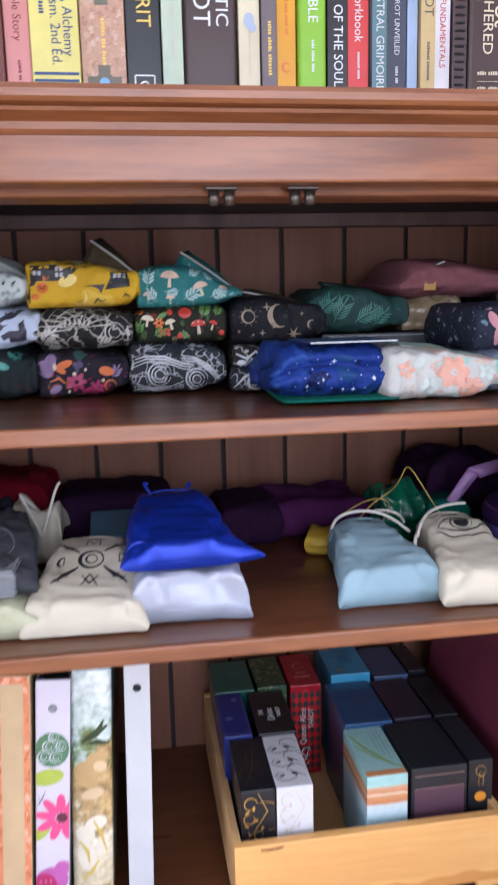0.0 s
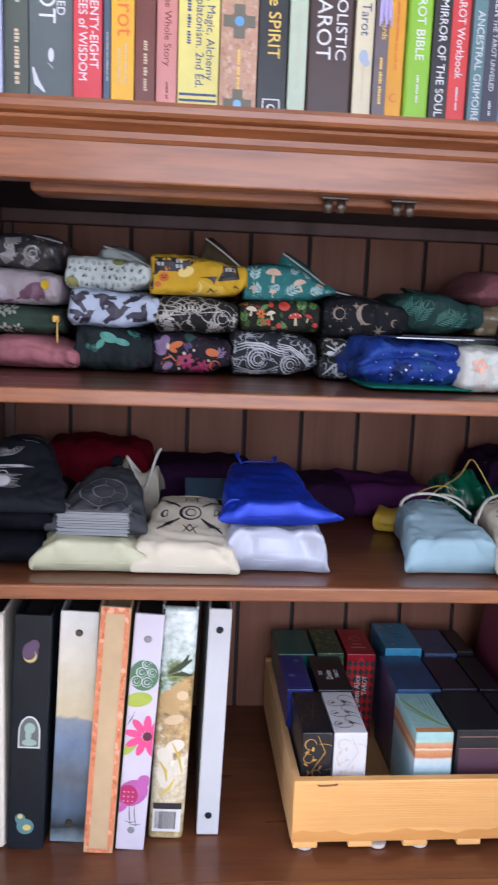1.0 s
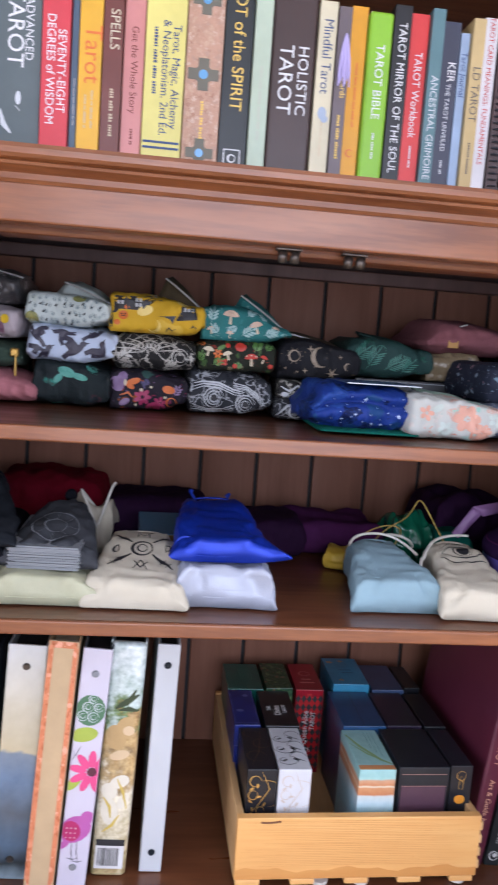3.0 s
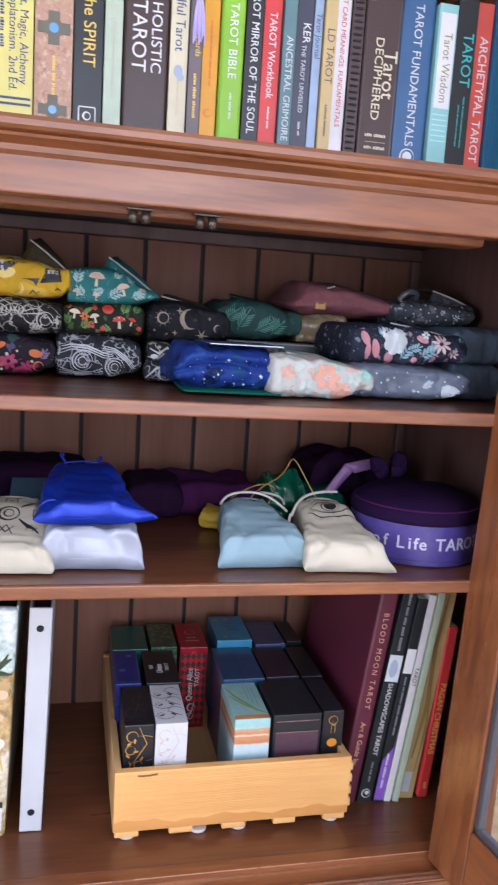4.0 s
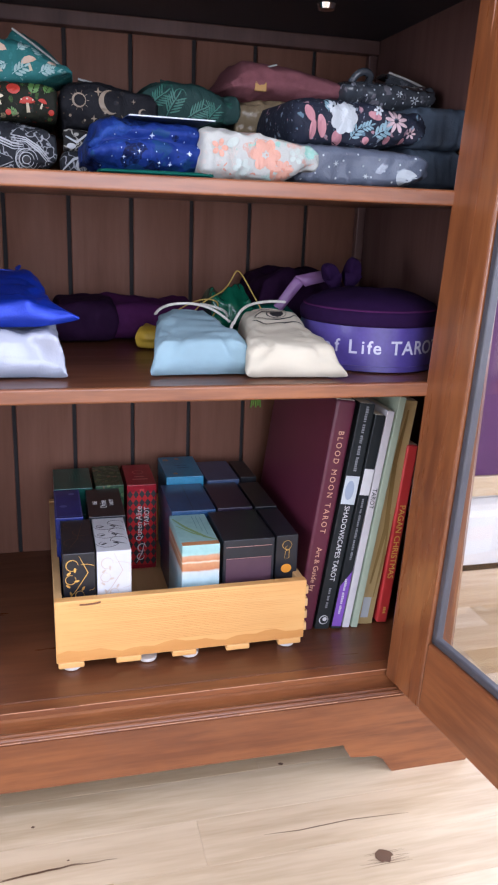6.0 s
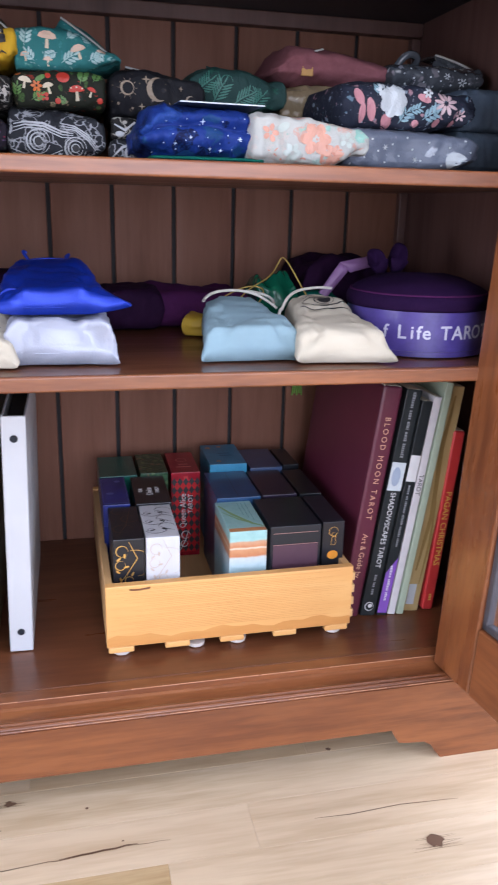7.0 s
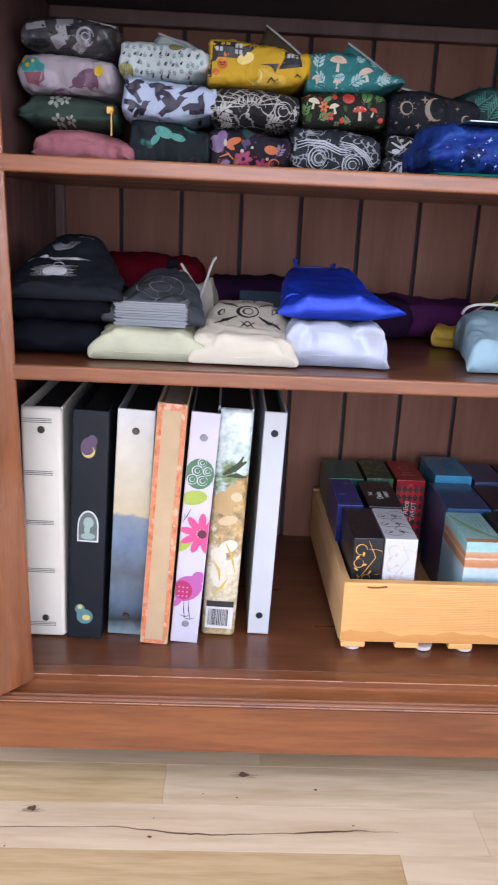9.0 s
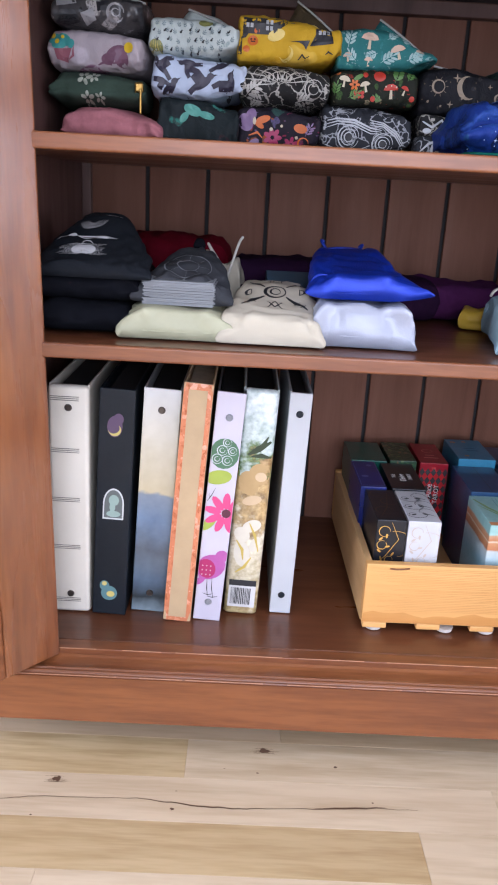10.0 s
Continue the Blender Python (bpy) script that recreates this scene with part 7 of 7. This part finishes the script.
specs = [  # cover, height, hardback, label, lines of lettering: (text, end above the board, offset across, size, ink, stretch); None text: bars
    ("bk_white", 0.21, 0, "slim white paperback with dark title", [("Reading", 0.130, 0.0, 0.0115, "ink_black", 1), (None, 0.046, 0, 0.0035, "ink_grey", 0.05)]),
    ("bk_black", 0.22, 0, "black paperback with small white title and gold moon", [("Spreads & Spells for", 0.112, 0.003, 0.0062, "ink_white", 1), ("Every Month of the Year", 0.106, -0.003, 0.0062, "ink_white", 1), (None, 0.040, 0, 0.0048, "ink_gold", 0.04)]),
    ("bk_lilac", 0.225, 0, "pale lilac paperback with dark capital title", [("HOW TO READ A TAROT CARD", 0.060, 0.0, 0.0105, "ink_navy", 1)]),
    ("bk_moss", 0.23, 0, "grey-green paperback with tan lettering", [(None, 0.052, 0, 0.0075, "ink_sand", 0.055), (None, 0.125, 0.001, 0.006, "ink_sage", 0.06)]),
    ("bk_slate", 0.235, 0, "thick slate grey paperback on advanced tarot", [("TAROT", 0.114, -0.005, 0.0245, "ink_white", 1), ("ADVANCED", 0.122, 0.0095, 0.0125, "ink_white", 0.95)]),
    ("bk_red", 0.22, 0, "red paperback with white capital title", [("SEVENTY-EIGHT", 0.071, 0.006, 0.0125, "ink_white", 0.95), ("DEGREES of WISDOM", 0.058, -0.0055, 0.0125, "ink_white", 0.95)]),
    ("bk_steel", 0.20, 0, "very thin blue-grey booklet", [(None, 0.06, 0, 0.0025, "ink_pale", 0.05)]),
    ("bk_gold", 0.215, 0, "golden yellow paperback with orange title", [("Tarot", 0.105, 0.002, 0.026, "ink_rust", 1), (None, 0.058, 0.003, 0.0035, "ink_sand", 0.04), (None, 0.058, -0.004, 0.0035, "ink_sand", 0.035)]),
    ("bk_oxblood", 0.225, 0, "oxblood red paperback with pale lettering", [("SPELLS", 0.142, 0.001, 0.0145, "ink_cream", 1), (None, 0.052, 0, 0.006, "ink_sand", 0.05)]),
    ("bk_pink", 0.22, 0, "salmon pink paperback with italic title", [("Get the Whole Story", 0.080, 0.0, 0.0105, "ink_darkred", 1), (None, 0.046, 0, 0.004, "ink_darkred", 0.018)]),
    ("bk_yellow", 0.23, 0, "pale yellow paperback with blue title and stripes", [("Tarot, Magic, Alchemy", 0.066, 0.0115, 0.0125, "ink_navy", 0.95), ("& Neoplatonism. 2nd Ed.", 0.058, 0.0005, 0.0125, "ink_navy", 0.95), (None, 0.100, -0.011, 0.006, "ink_navy", 0.07)]),
    ("bk_ornate", 0.235, 0, "book with an ornate rose and gold patterned spine", [(None, 0.060, 0, 0.005, "ink_gold", 0.04)]),
    ("bk_pitch", 0.235, 0, "black paperback with bold yellow title", [("TAROT of the SPIRIT", 0.094, 0.0, 0.0185, "ink_gold", 0.95)]),
    ("bk_mint", 0.215, 0, "mint green paperback with faint lettering", [(None, 0.062, 0, 0.005, "ink_sage", 0.08)]),
    ("bk_brown", 0.24, 1, "thick brown hardback with white title", [("TAROT", 0.096, -0.0085, 0.0225, "ink_white", 1), ("HOLISTIC", 0.096, 0.0105, 0.0165, "ink_white", 1.05)]),
    ("bk_cream", 0.22, 0, "cream paperback with dark title and a small drawing", [("Mindful Tarot", 0.122, 0.0, 0.0150, "ink_navy", 0.95), (None, 0.052, 0, 0.0035, "ink_sand", 0.04)]),
    ("bk_ash", 0.215, 0, "grey-violet paperback with gold lettering", [("Cards", 0.118, 0.002, 0.009, "ink_gold", 1), (None, 0.050, 0, 0.005, "ink_gold", 0.05)]),
    ("bk_orange", 0.22, 0, "orange paperback with faint script", [(None, 0.09, 0, 0.004, "ink_rust", 0.07)]),
    ("bk_green", 0.215, 1, "bright green book with white title", [("TAROT BIBLE", 0.100, 0.0, 0.0135, "ink_white", 1), (None, 0.055, 0.0, 0.004, "ink_white", 0.03)]),
    ("bk_black", 0.225, 0, "black paperback with white capital title", [("TAROT MIRROR OF THE SOUL", 0.044, 0.0, 0.0125, "ink_white", 0.95)]),
    ("bk_scarlet", 0.22, 0, "bright red paperback with white title", [("TAROT Workbook", 0.086, 0.0, 0.0120, "ink_white", 0.95), (None, 0.052, 0, 0.0035, "ink_white", 0.025)]),
    ("bk_teal", 0.225, 0, "slate teal paperback with pale capital title", [("ANCESTRAL GRIMOIRE", 0.040, 0.0, 0.0110, "ink_pale", 1)]),
    ("bk_ink", 0.215, 0, "dark blue-grey paperback with small pale title", [("KER", 0.150, 0.002, 0.0125, "ink_white", 1), ("THE TAROT UNVEILED", 0.074, 0.0, 0.0072, "ink_pale", 1), (None, 0.044, 0, 0.004, "ink_pale", 0.02)]),
    ("bk_sky", 0.205, 0, "thin pale blue journal", [("Tarot Journal", 0.135, 0.0, 0.0095, "ink_navy", 0.95)]),
    ("bk_tan", 0.22, 0, "tan paperback with brown title", [("LD TAROT", 0.108, 0.0, 0.0125, "ink_brown", 1), (None, 0.050, 0, 0.004, "ink_brown", 0.035)]),
    ("bk_paper", 0.225, 0, "white paperback with red title", [("TAROT CARD MEANINGS: FUNDAMENTALS", 0.064, 0.0, 0.0082, "ink_red", 1)]),
    ("bk_choc", 0.22, 0, "dark brown spiral-bound notebook", []),
    ("bk_brown", 0.235, 1, "dark brown hardback with tan title", [("Tarot", 0.100, 0.010, 0.0235, "ink_cream", 1), ("DECIPHERED", 0.075, -0.004, 0.0145, "ink_cream", 1.1)]),
    ("bk_blue", 0.23, 1, "mottled blue book with pale capital title", [("TAROT FUNDAMENTALS", 0.052, 0.0, 0.0150, "ink_pale", 0.95)]),
    ("bk_aqua", 0.215, 0, "pale aqua paperback with a white title panel", [("Tarot Wisdom", 0.104, 0.001, 0.0145, "ink_olive", 0.9)]),
    ("bk_pitch", 0.225, 0, "black paperback with turquoise title", [("TAROT", 0.126, 0.002, 0.0185, "ink_turq", 1), (None, 0.055, 0.004, 0.0025, "ink_turq", 0.06), (None, 0.055, -0.002, 0.0025, "ink_turq", 0.05)]),
    ("bk_coral", 0.225, 0, "coral red paperback with white capital title", [("ARCHETYPAL TAROT", 0.042, 0.0, 0.0150, "ink_white", 1)]),
    ("bk_cyan_dark", 0.23, 0, "plain dark cyan paperback book", [(None, 0.06, 0, 0.003, "ink_sea", 0.05)]),
    ("bk_cyan", 0.23, 0, "cyan blue paperback with dark title", [("Your Self", 0.120, 0.0, 0.0125, "ink_navy", 0.95), (None, 0.050, 0, 0.004, "ink_navy", 0.05)]),
    ("bk_choc", 0.22, 1, "plain dark brown hardback", []),
]
ink("ink_turq", (0.03, 0.42, 0.42))
for k, (cover, h, hard, label, lines) in enumerate(specs):
    x0, x1 = row[k], row[k + 1]
    dy = 0.004 * math.sin(k * 2.3)
    b, sp = book(x0 + 0.0002, x1 - 0.0004, h, 0.15, YS + dy, ZB, cover, label, 0.0, hard, "books in a row on the counter")
    for j, (text, z, off, size, col, stretch) in enumerate(lines):
        m = pose((x1 - x0) / 2 + off, -0.0003, z, 90, 90, 0)
        if text:
            lettering(text, size, col, b, m, "RIGHT", stretch)
        else:
            bars(stretch, size, col, b, m, k)
    w = (x1 - x0) - 0.0006
    if label.startswith("pale yellow"):
        decal([*rect(0.002, w - 0.002, 0.044, 0.0465), *rect(0.002, w - 0.002, 0.050, 0.0525)], "ink_navy", sp, (0, 0, 0), name="stripe")
    if label.startswith("book with an ornate"):
        for zz, s in ((0.128, 1), (0.045, 0.9), (0.205, 0.9)):
            decal([*rect(w / 2 - 0.006 * s, w / 2 + 0.006 * s, zz - 0.017 * s, zz + 0.017 * s), *rect(w / 2 - 0.017 * s, w / 2 + 0.017 * s, zz - 0.006 * s, zz + 0.006 * s), *ngon(w / 2, zz, 0.010 * s)], ink("ink_bronze", (0.12, 0.11, 0.08)), sp, (0, 0, 0), name="ornament")
            decal(ngon(w / 2, zz, 0.005 * s), ink("ink_jewel", (0.10, 0.28, 0.50), 0.2), sp, (0, 0, 0), name="jewel", lift=0.0009)
    if label.startswith("black paperback with bold yellow"):
        decal([*rect(w / 2 - 0.009, w / 2 + 0.009, 0.034, 0.0352), *rect(w / 2 - 0.009, w / 2 + 0.009, 0.0518, 0.053), *rect(w / 2 - 0.0095, w / 2 - 0.0083, 0.035, 0.052), *rect(w / 2 + 0.0083, w / 2 + 0.0095, 0.035, 0.052), *arc(w / 2, 0.043, 0.004, 0, 360, 0.0022, 16)], "ink_white", sp, (0, 0, 0), name="emblem")
    if label.startswith("black paperback with small"):
        decal(crescent(w / 2, 0.088, 0.006, 90), "ink_gold", sp, (0, 0, 0), name="moon")
    if label.startswith("slate grey") or label.startswith("thick slate"):
        decal([*ngon(w / 2, 0.083, 0.003, 0.007, 0), *stroke([(w / 2 - 0.003, 0.075), (w / 2 + 0.002, 0.070)], 0.002), *stroke([(0.004, 0.07), (0.008, 0.055), (0.016, 0.046)], 0.006)], "ink_pale", sp, (0, 0, 0), name="emblem")
    if label.startswith("pale aqua"):
        decal([*rect(0.003, w - 0.002, 0.098, 0.205)], "ink_white", sp, (0, 0, 0), name="title_panel", lift=0.0002)
        decal([q for j in range(6) for q in rect(0.003, w - 0.003, 0.060 + 0.006 * j, 0.0615 + 0.006 * j)], ink("ink_pool", (0.36, 0.62, 0.60)), sp, (0, 0, 0), name="stripe")
    if label.startswith("mottled blue"):
        decal([*arc(w / 2, 0.040, 0.009, 0, 360, 0.002, 20), *ngon(w / 2, 0.040, 0.006, 0.006)], "ink_pale", sp, (0, 0, 0), name="emblem")
    if label.startswith("cream paperback"):
        decal([*ngon(w / 2, 0.101, 0.005, 0.007), *ngon(w / 2 + 0.003, 0.095, 0.004, 0.004)], ink("ink_bluegrey", (0.30, 0.36, 0.46)), sp, (0, 0, 0), name="emblem")
    if label.startswith("orange paperback"):
        decal(arc(w / 2, 0.062, 0.004, 40, 330, 0.0022), "ink_rust", sp, (0, 0, 0), name="emblem")
    if label.startswith("dark brown hardback with tan"):
        for zz in (0.058, 0.044):
            bars(0.026, 0.005, "ink_cream", b, pose(w / 2 + 0.013, -0.0003, zz, 90, 0, 0), 3)
        decal(rect(w / 2 - 0.013, w / 2 + 0.013, 0.0505, 0.0509), "ink_cream", sp, (0, 0, 0), name="rule")
    if "spiral" in label:
        for j in range(30):
            part("coil", tube_ring(w / 2, 0.004, 0.006 + 0.007 * j, 0.0055), "black", b)
# tassel of a bookmark between two books
ts = thing("tassel", "lilac thread tassel hanging from a bookmark", "tassel")
for j in range(9):
    x = row[16] + 0.004 + 0.0016 * j
    tube([(row[16] + 0.010, YS - 0.004, 1.118), (x - 0.001, YS - 0.006, 1.10), (x, YS - 0.006 + 0.001 * (j % 3), 1.062 + 0.003 * (j % 4))], 0.0009, "thread", ink("lilac_thread", (0.42, 0.36, 0.62)), ts, res=1)

# leaning books at the cabinet's side
ink("ink_rosegold", (0.55, 0.30, 0.20))
LZ = FLOOR + 0.0015
b, sp = book(0.3925, 0.4185, 0.315, 0.245, 0.113, LZ, "bk_wine", "large burgundy clothbound book leaning beside the crate", 6.8, True, "books leaning in the corner")
lettering("BLOOD MOON TAROT", 0.0105, "ink_rosegold", b, pose(0.013, -0.0004, 0.140, 90, 90, 0), "RIGHT", 0.95, spacing=1.42)
lettering("Art & Guide by", 0.0100, "ink_rosegold", b, pose(0.013, -0.0004, 0.058, 90, 90, 0), "RIGHT", 1.0)
b, sp = book(0.4205, 0.4410, 0.31, 0.21, 0.113, LZ, "bk_pitch", "black paperback with white hand-drawn title", 7.4, False, "books leaning in the corner")
lettering("SHADOWSCAPES TAROT", 0.0098, "ink_white", b, pose(0.0105, -0.0004, 0.070, 90, 90, 0), "RIGHT", 0.95)
bars(0.03, 0.005, "ink_grey", b, pose(0.0105, -0.0004, 0.03, 90, 90, 0), 4)
bars(0.085, 0.006, "ink_grey", b, pose(0.0105, -0.0004, 0.222, 90, 90, 0), 5)
decal([*rect(0.0006, 0.0195, 0.178, 0.216)], "ink_frost", sp, (0, 0, 0), name="picture_band")
decal([*ngon(0.009, 0.197, 0.006, 0.013)], "ink_bluegrey", sp, (0, 0, 0), name="picture", lift=0.0009)
decal([*arc(0.0105, 0.014, 0.006, 0, 360, 0.0016, 16), *ngon(0.0115, 0.015, 0.003)], "ink_white", sp, (0, 0, 0), name="emblem")
b, sp = book(0.4425, 0.4570, 0.295, 0.20, 0.110, LZ, "bk_pitch", "black paperback with a violet and white foot", 7.4, False, "books leaning in the corner")
decal(rect(0.0006, 0.0138, 0.19, 0.225), "ink_white", sp, (0, 0, 0), name="picture_band")
decal([[(0.0006, 0.004), (0.0138, 0.004), (0.0138, 0.085), (0.0006, 0.062)]], ink("ink_violet", (0.20, 0.08, 0.42)), sp, (0, 0, 0), name="band")
bars(0.055, 0.005, "ink_white", b, pose(0.007, -0.0008, 0.018, 90, 90, 0), 6)
bars(0.085, 0.0045, "ink_grey", b, pose(0.007, -0.0004, 0.10, 90, 90, 0), 7)
b, sp = book(0.4585, 0.4690, 0.30, 0.20, 0.110, LZ, "bk_paper", "thin pale grey paperback", 7.2, False, "books leaning in the corner")
lettering("TAROT", 0.0085, "ink_black", b, pose(0.005, -0.0004, 0.17, 90, 90, 0), "RIGHT", 1.0)
b, sp = book(0.4705, 0.4800, 0.318, 0.22, 0.108, LZ, "bk_mint", "thin mint green softback book", 7.2, False, "books leaning in the corner")
b, sp = book(0.4815, 0.5040, 0.312, 0.22, 0.115, LZ, "bk_tan", "worn ochre paperback with a small label at its foot", 6.4, False, "books leaning in the corner")
decal([*stroke([(0.008, 0.06), (0.014, 0.14), (0.008, 0.23), (0.012, 0.30)], 0.008), *stroke([(0.016, 0.04), (0.019, 0.1), (0.016, 0.16)], 0.004)], ink("ink_ochre", (0.30, 0.20, 0.07)), sp, (0, 0, 0), name="stain")
decal(rect(0.003, 0.014, 0.010, 0.040), "ink_frost", sp, (0, 0, 0), name="label_sticker")
b, sp = book(0.5090, 0.5250, 0.252, 0.18, 0.112, LZ, "bk_scarlet", "red hardback with gold title at the end of the row", 4.6, True, "books leaning in the corner")
lettering("PAGAN CHRISTMAS", 0.0118, "ink_gold", b, pose(0.008, -0.0004, 0.066, 90, 90, 0), "RIGHT", 1.0)
bars(0.012, 0.006, "ink_gold", b, pose(0.008, -0.0004, 0.012, 90, 90, 0), 8)

# ---- small light and batten under the cabinet top ----
bulb = thing("puck_light", "small unlit chrome spotlight under the cabinet top", "light", at=pose(0.433, 0.25, 0.893))
bm = bmesh.new()
bmesh.ops.create_cone(bm, cap_ends=True, segments=24, radius1=0.010, radius2=0.012, depth=0.006, matrix=pose(0, 0, -0.0032))
part("bezel", bm, "chrome", bulb, smooth=False)
strip = thing("metal_strip", "brushed metal strip screwed behind the top rail", "strip", at=pose(0.395, 0.0005, 0.8665))
part("strip", slab(-0.05, 0.05, 0.0008, 0.011, 0.0, 0.003, 0.0006), "chrome", strip)

# ---- plank floor ----
PW = 0.0645
rnd = random.Random(11)
shared = {}
for r in range(-8, 43):
    yb = -0.0555 - PW * r
    if yb - PW < Y0 or yb > Y1:
        continue
    x = X0 - rnd.uniform(0, 0.6)
    cuts = {0: (-0.55, 0.232), -1: (-0.117,), 1: (-0.62, 0.136), 2: (0.31,), -2: (0.322,)}.get(r, ())
    while x < X1:
        ln = rnd.choice((0.6, 0.85, 1.1))
        nxt = x + ln
        for c in cuts:
            if x + 0.2 < c < nxt + 0.3:
                ln, nxt = round(c - x, 4), c
        tone_ = "oak"
        if r in (0, 2) or (r == 1 and x > 0.1) or (r == -1 and x > -0.2):
            tone_ = "oak_pale"
        elif r in (1, -1) and x < 0.1 and nxt > -0.4:
            tone_ = "oak_tan"
        start, ln = max(x, X0 - 0.1), round(min(nxt, X1 + 0.1) - max(x, X0 - 0.1), 4)
        if ln > 0.01 and (ln, tone_) not in shared:
            bm = slab(0, ln - 0.0002, 0, PW - 0.0002, -0.0135, 0, 0.0002, 1)
            me = bpy.data.meshes.new("plank")
            bm.to_mesh(me)
            bm.free()
            me.materials.append(M[tone_])
            shared[ln, tone_] = me
        if ln > 0.01 and nxt > X0 and x < X1:
            pl = new("plank", shared[ln, tone_])
            pl.parent = sub
            pl.location = (start, yb - PW, 0)
        x = nxt

# knots, cracks and a dark streak in the boards
mark = part("floor_marks", bmesh.new(), ink("knot_dark", (0.13, 0.07, 0.04), 0.6), sub)
fm_ = bmesh.new()


def floor_shape(shapes, z=0.0005):
    for s in shapes:
        fm_.faces.new([fm_.verts.new((x, y, z)) for x, y in s])


for x, y, r in ((-0.026, -0.007, 0.0075), (-0.258, -0.066, 0.0065), (-0.126, -0.103, 0.0030), (0.417, -0.147, 0.013), (-0.273, -0.119, 0.0015), (-0.072, -0.039, 0.0013), (-0.034, -0.044, 0.0018), (0.093, -0.082, 0.0016), (-0.124, -0.077, 0.0012), (0.057, -0.029, 0.0024), (0.35, 0.012, 0.004)):
    rk = random.Random(int(1000 * (x + 2)))
    r *= 0.85
    floor_shape([[(x + r * rk.uniform(0.6, 1.25) * math.cos(k * 0.45), y + 0.75 * r * rk.uniform(0.6, 1.25) * math.sin(k * 0.45)) for k in range(14)]])
    if r > 0.005:
        for j in range(7):
            y0_ = y + r * rk.uniform(-1.1, 1.1)
            floor_shape(stroke([(x - r * rk.uniform(1.5, 3.0), y0_), (x, y0_ + r * rk.uniform(-0.3, 0.3)), (x + r * rk.uniform(1.5, 3.0), y0_)], 0.0005), 0.0004)
rk = random.Random(6)
bend = [(-0.40, -0.097), (-0.312, -0.099), (-0.276, -0.093), (-0.221, -0.092), (-0.166, -0.090), (-0.128, -0.094), (-0.091, -0.098), (-0.054, -0.099), (-0.017, -0.097), (0.039, -0.094), (0.096, -0.090), (0.153, -0.090)]
crack = []
for (xa, ya), (xb, yb) in zip(bend, bend[1:]):
    crack += [(xa + (xb - xa) * k / 5, ya + (yb - ya) * k / 5 + rk.uniform(-0.0008, 0.0008)) for k in range(5)]
floor_shape(stroke(crack[:22], 0.0010))
floor_shape(stroke(crack[19:42], 0.0022))
floor_shape(stroke(crack[38:], 0.0011))
floor_shape(stroke([(x, y + 0.0012) for x, y in crack[44:52]], 0.0020))
floor_shape(stroke([(0.30, -0.092), (0.34, -0.094), (0.40, -0.091), (0.47, -0.095)], 0.0012))
fm_.to_mesh(mark.data)
fm_.free()
tagged(mark, kind="stuff")
tg = thing("green_tassel", "green thread tassel hanging behind the shelf", "tassel")
for k in range(5):
    tube([(0.412, 0.4225, 0.463), (0.411 + 0.001 * k, 0.421, 0.40), (0.404 + 0.004 * k, 0.420, 0.348 + 0.003 * (k % 2))], 0.0014, "thread", ink("green_thread", (0.16, 0.34, 0.05)), tg, res=1)
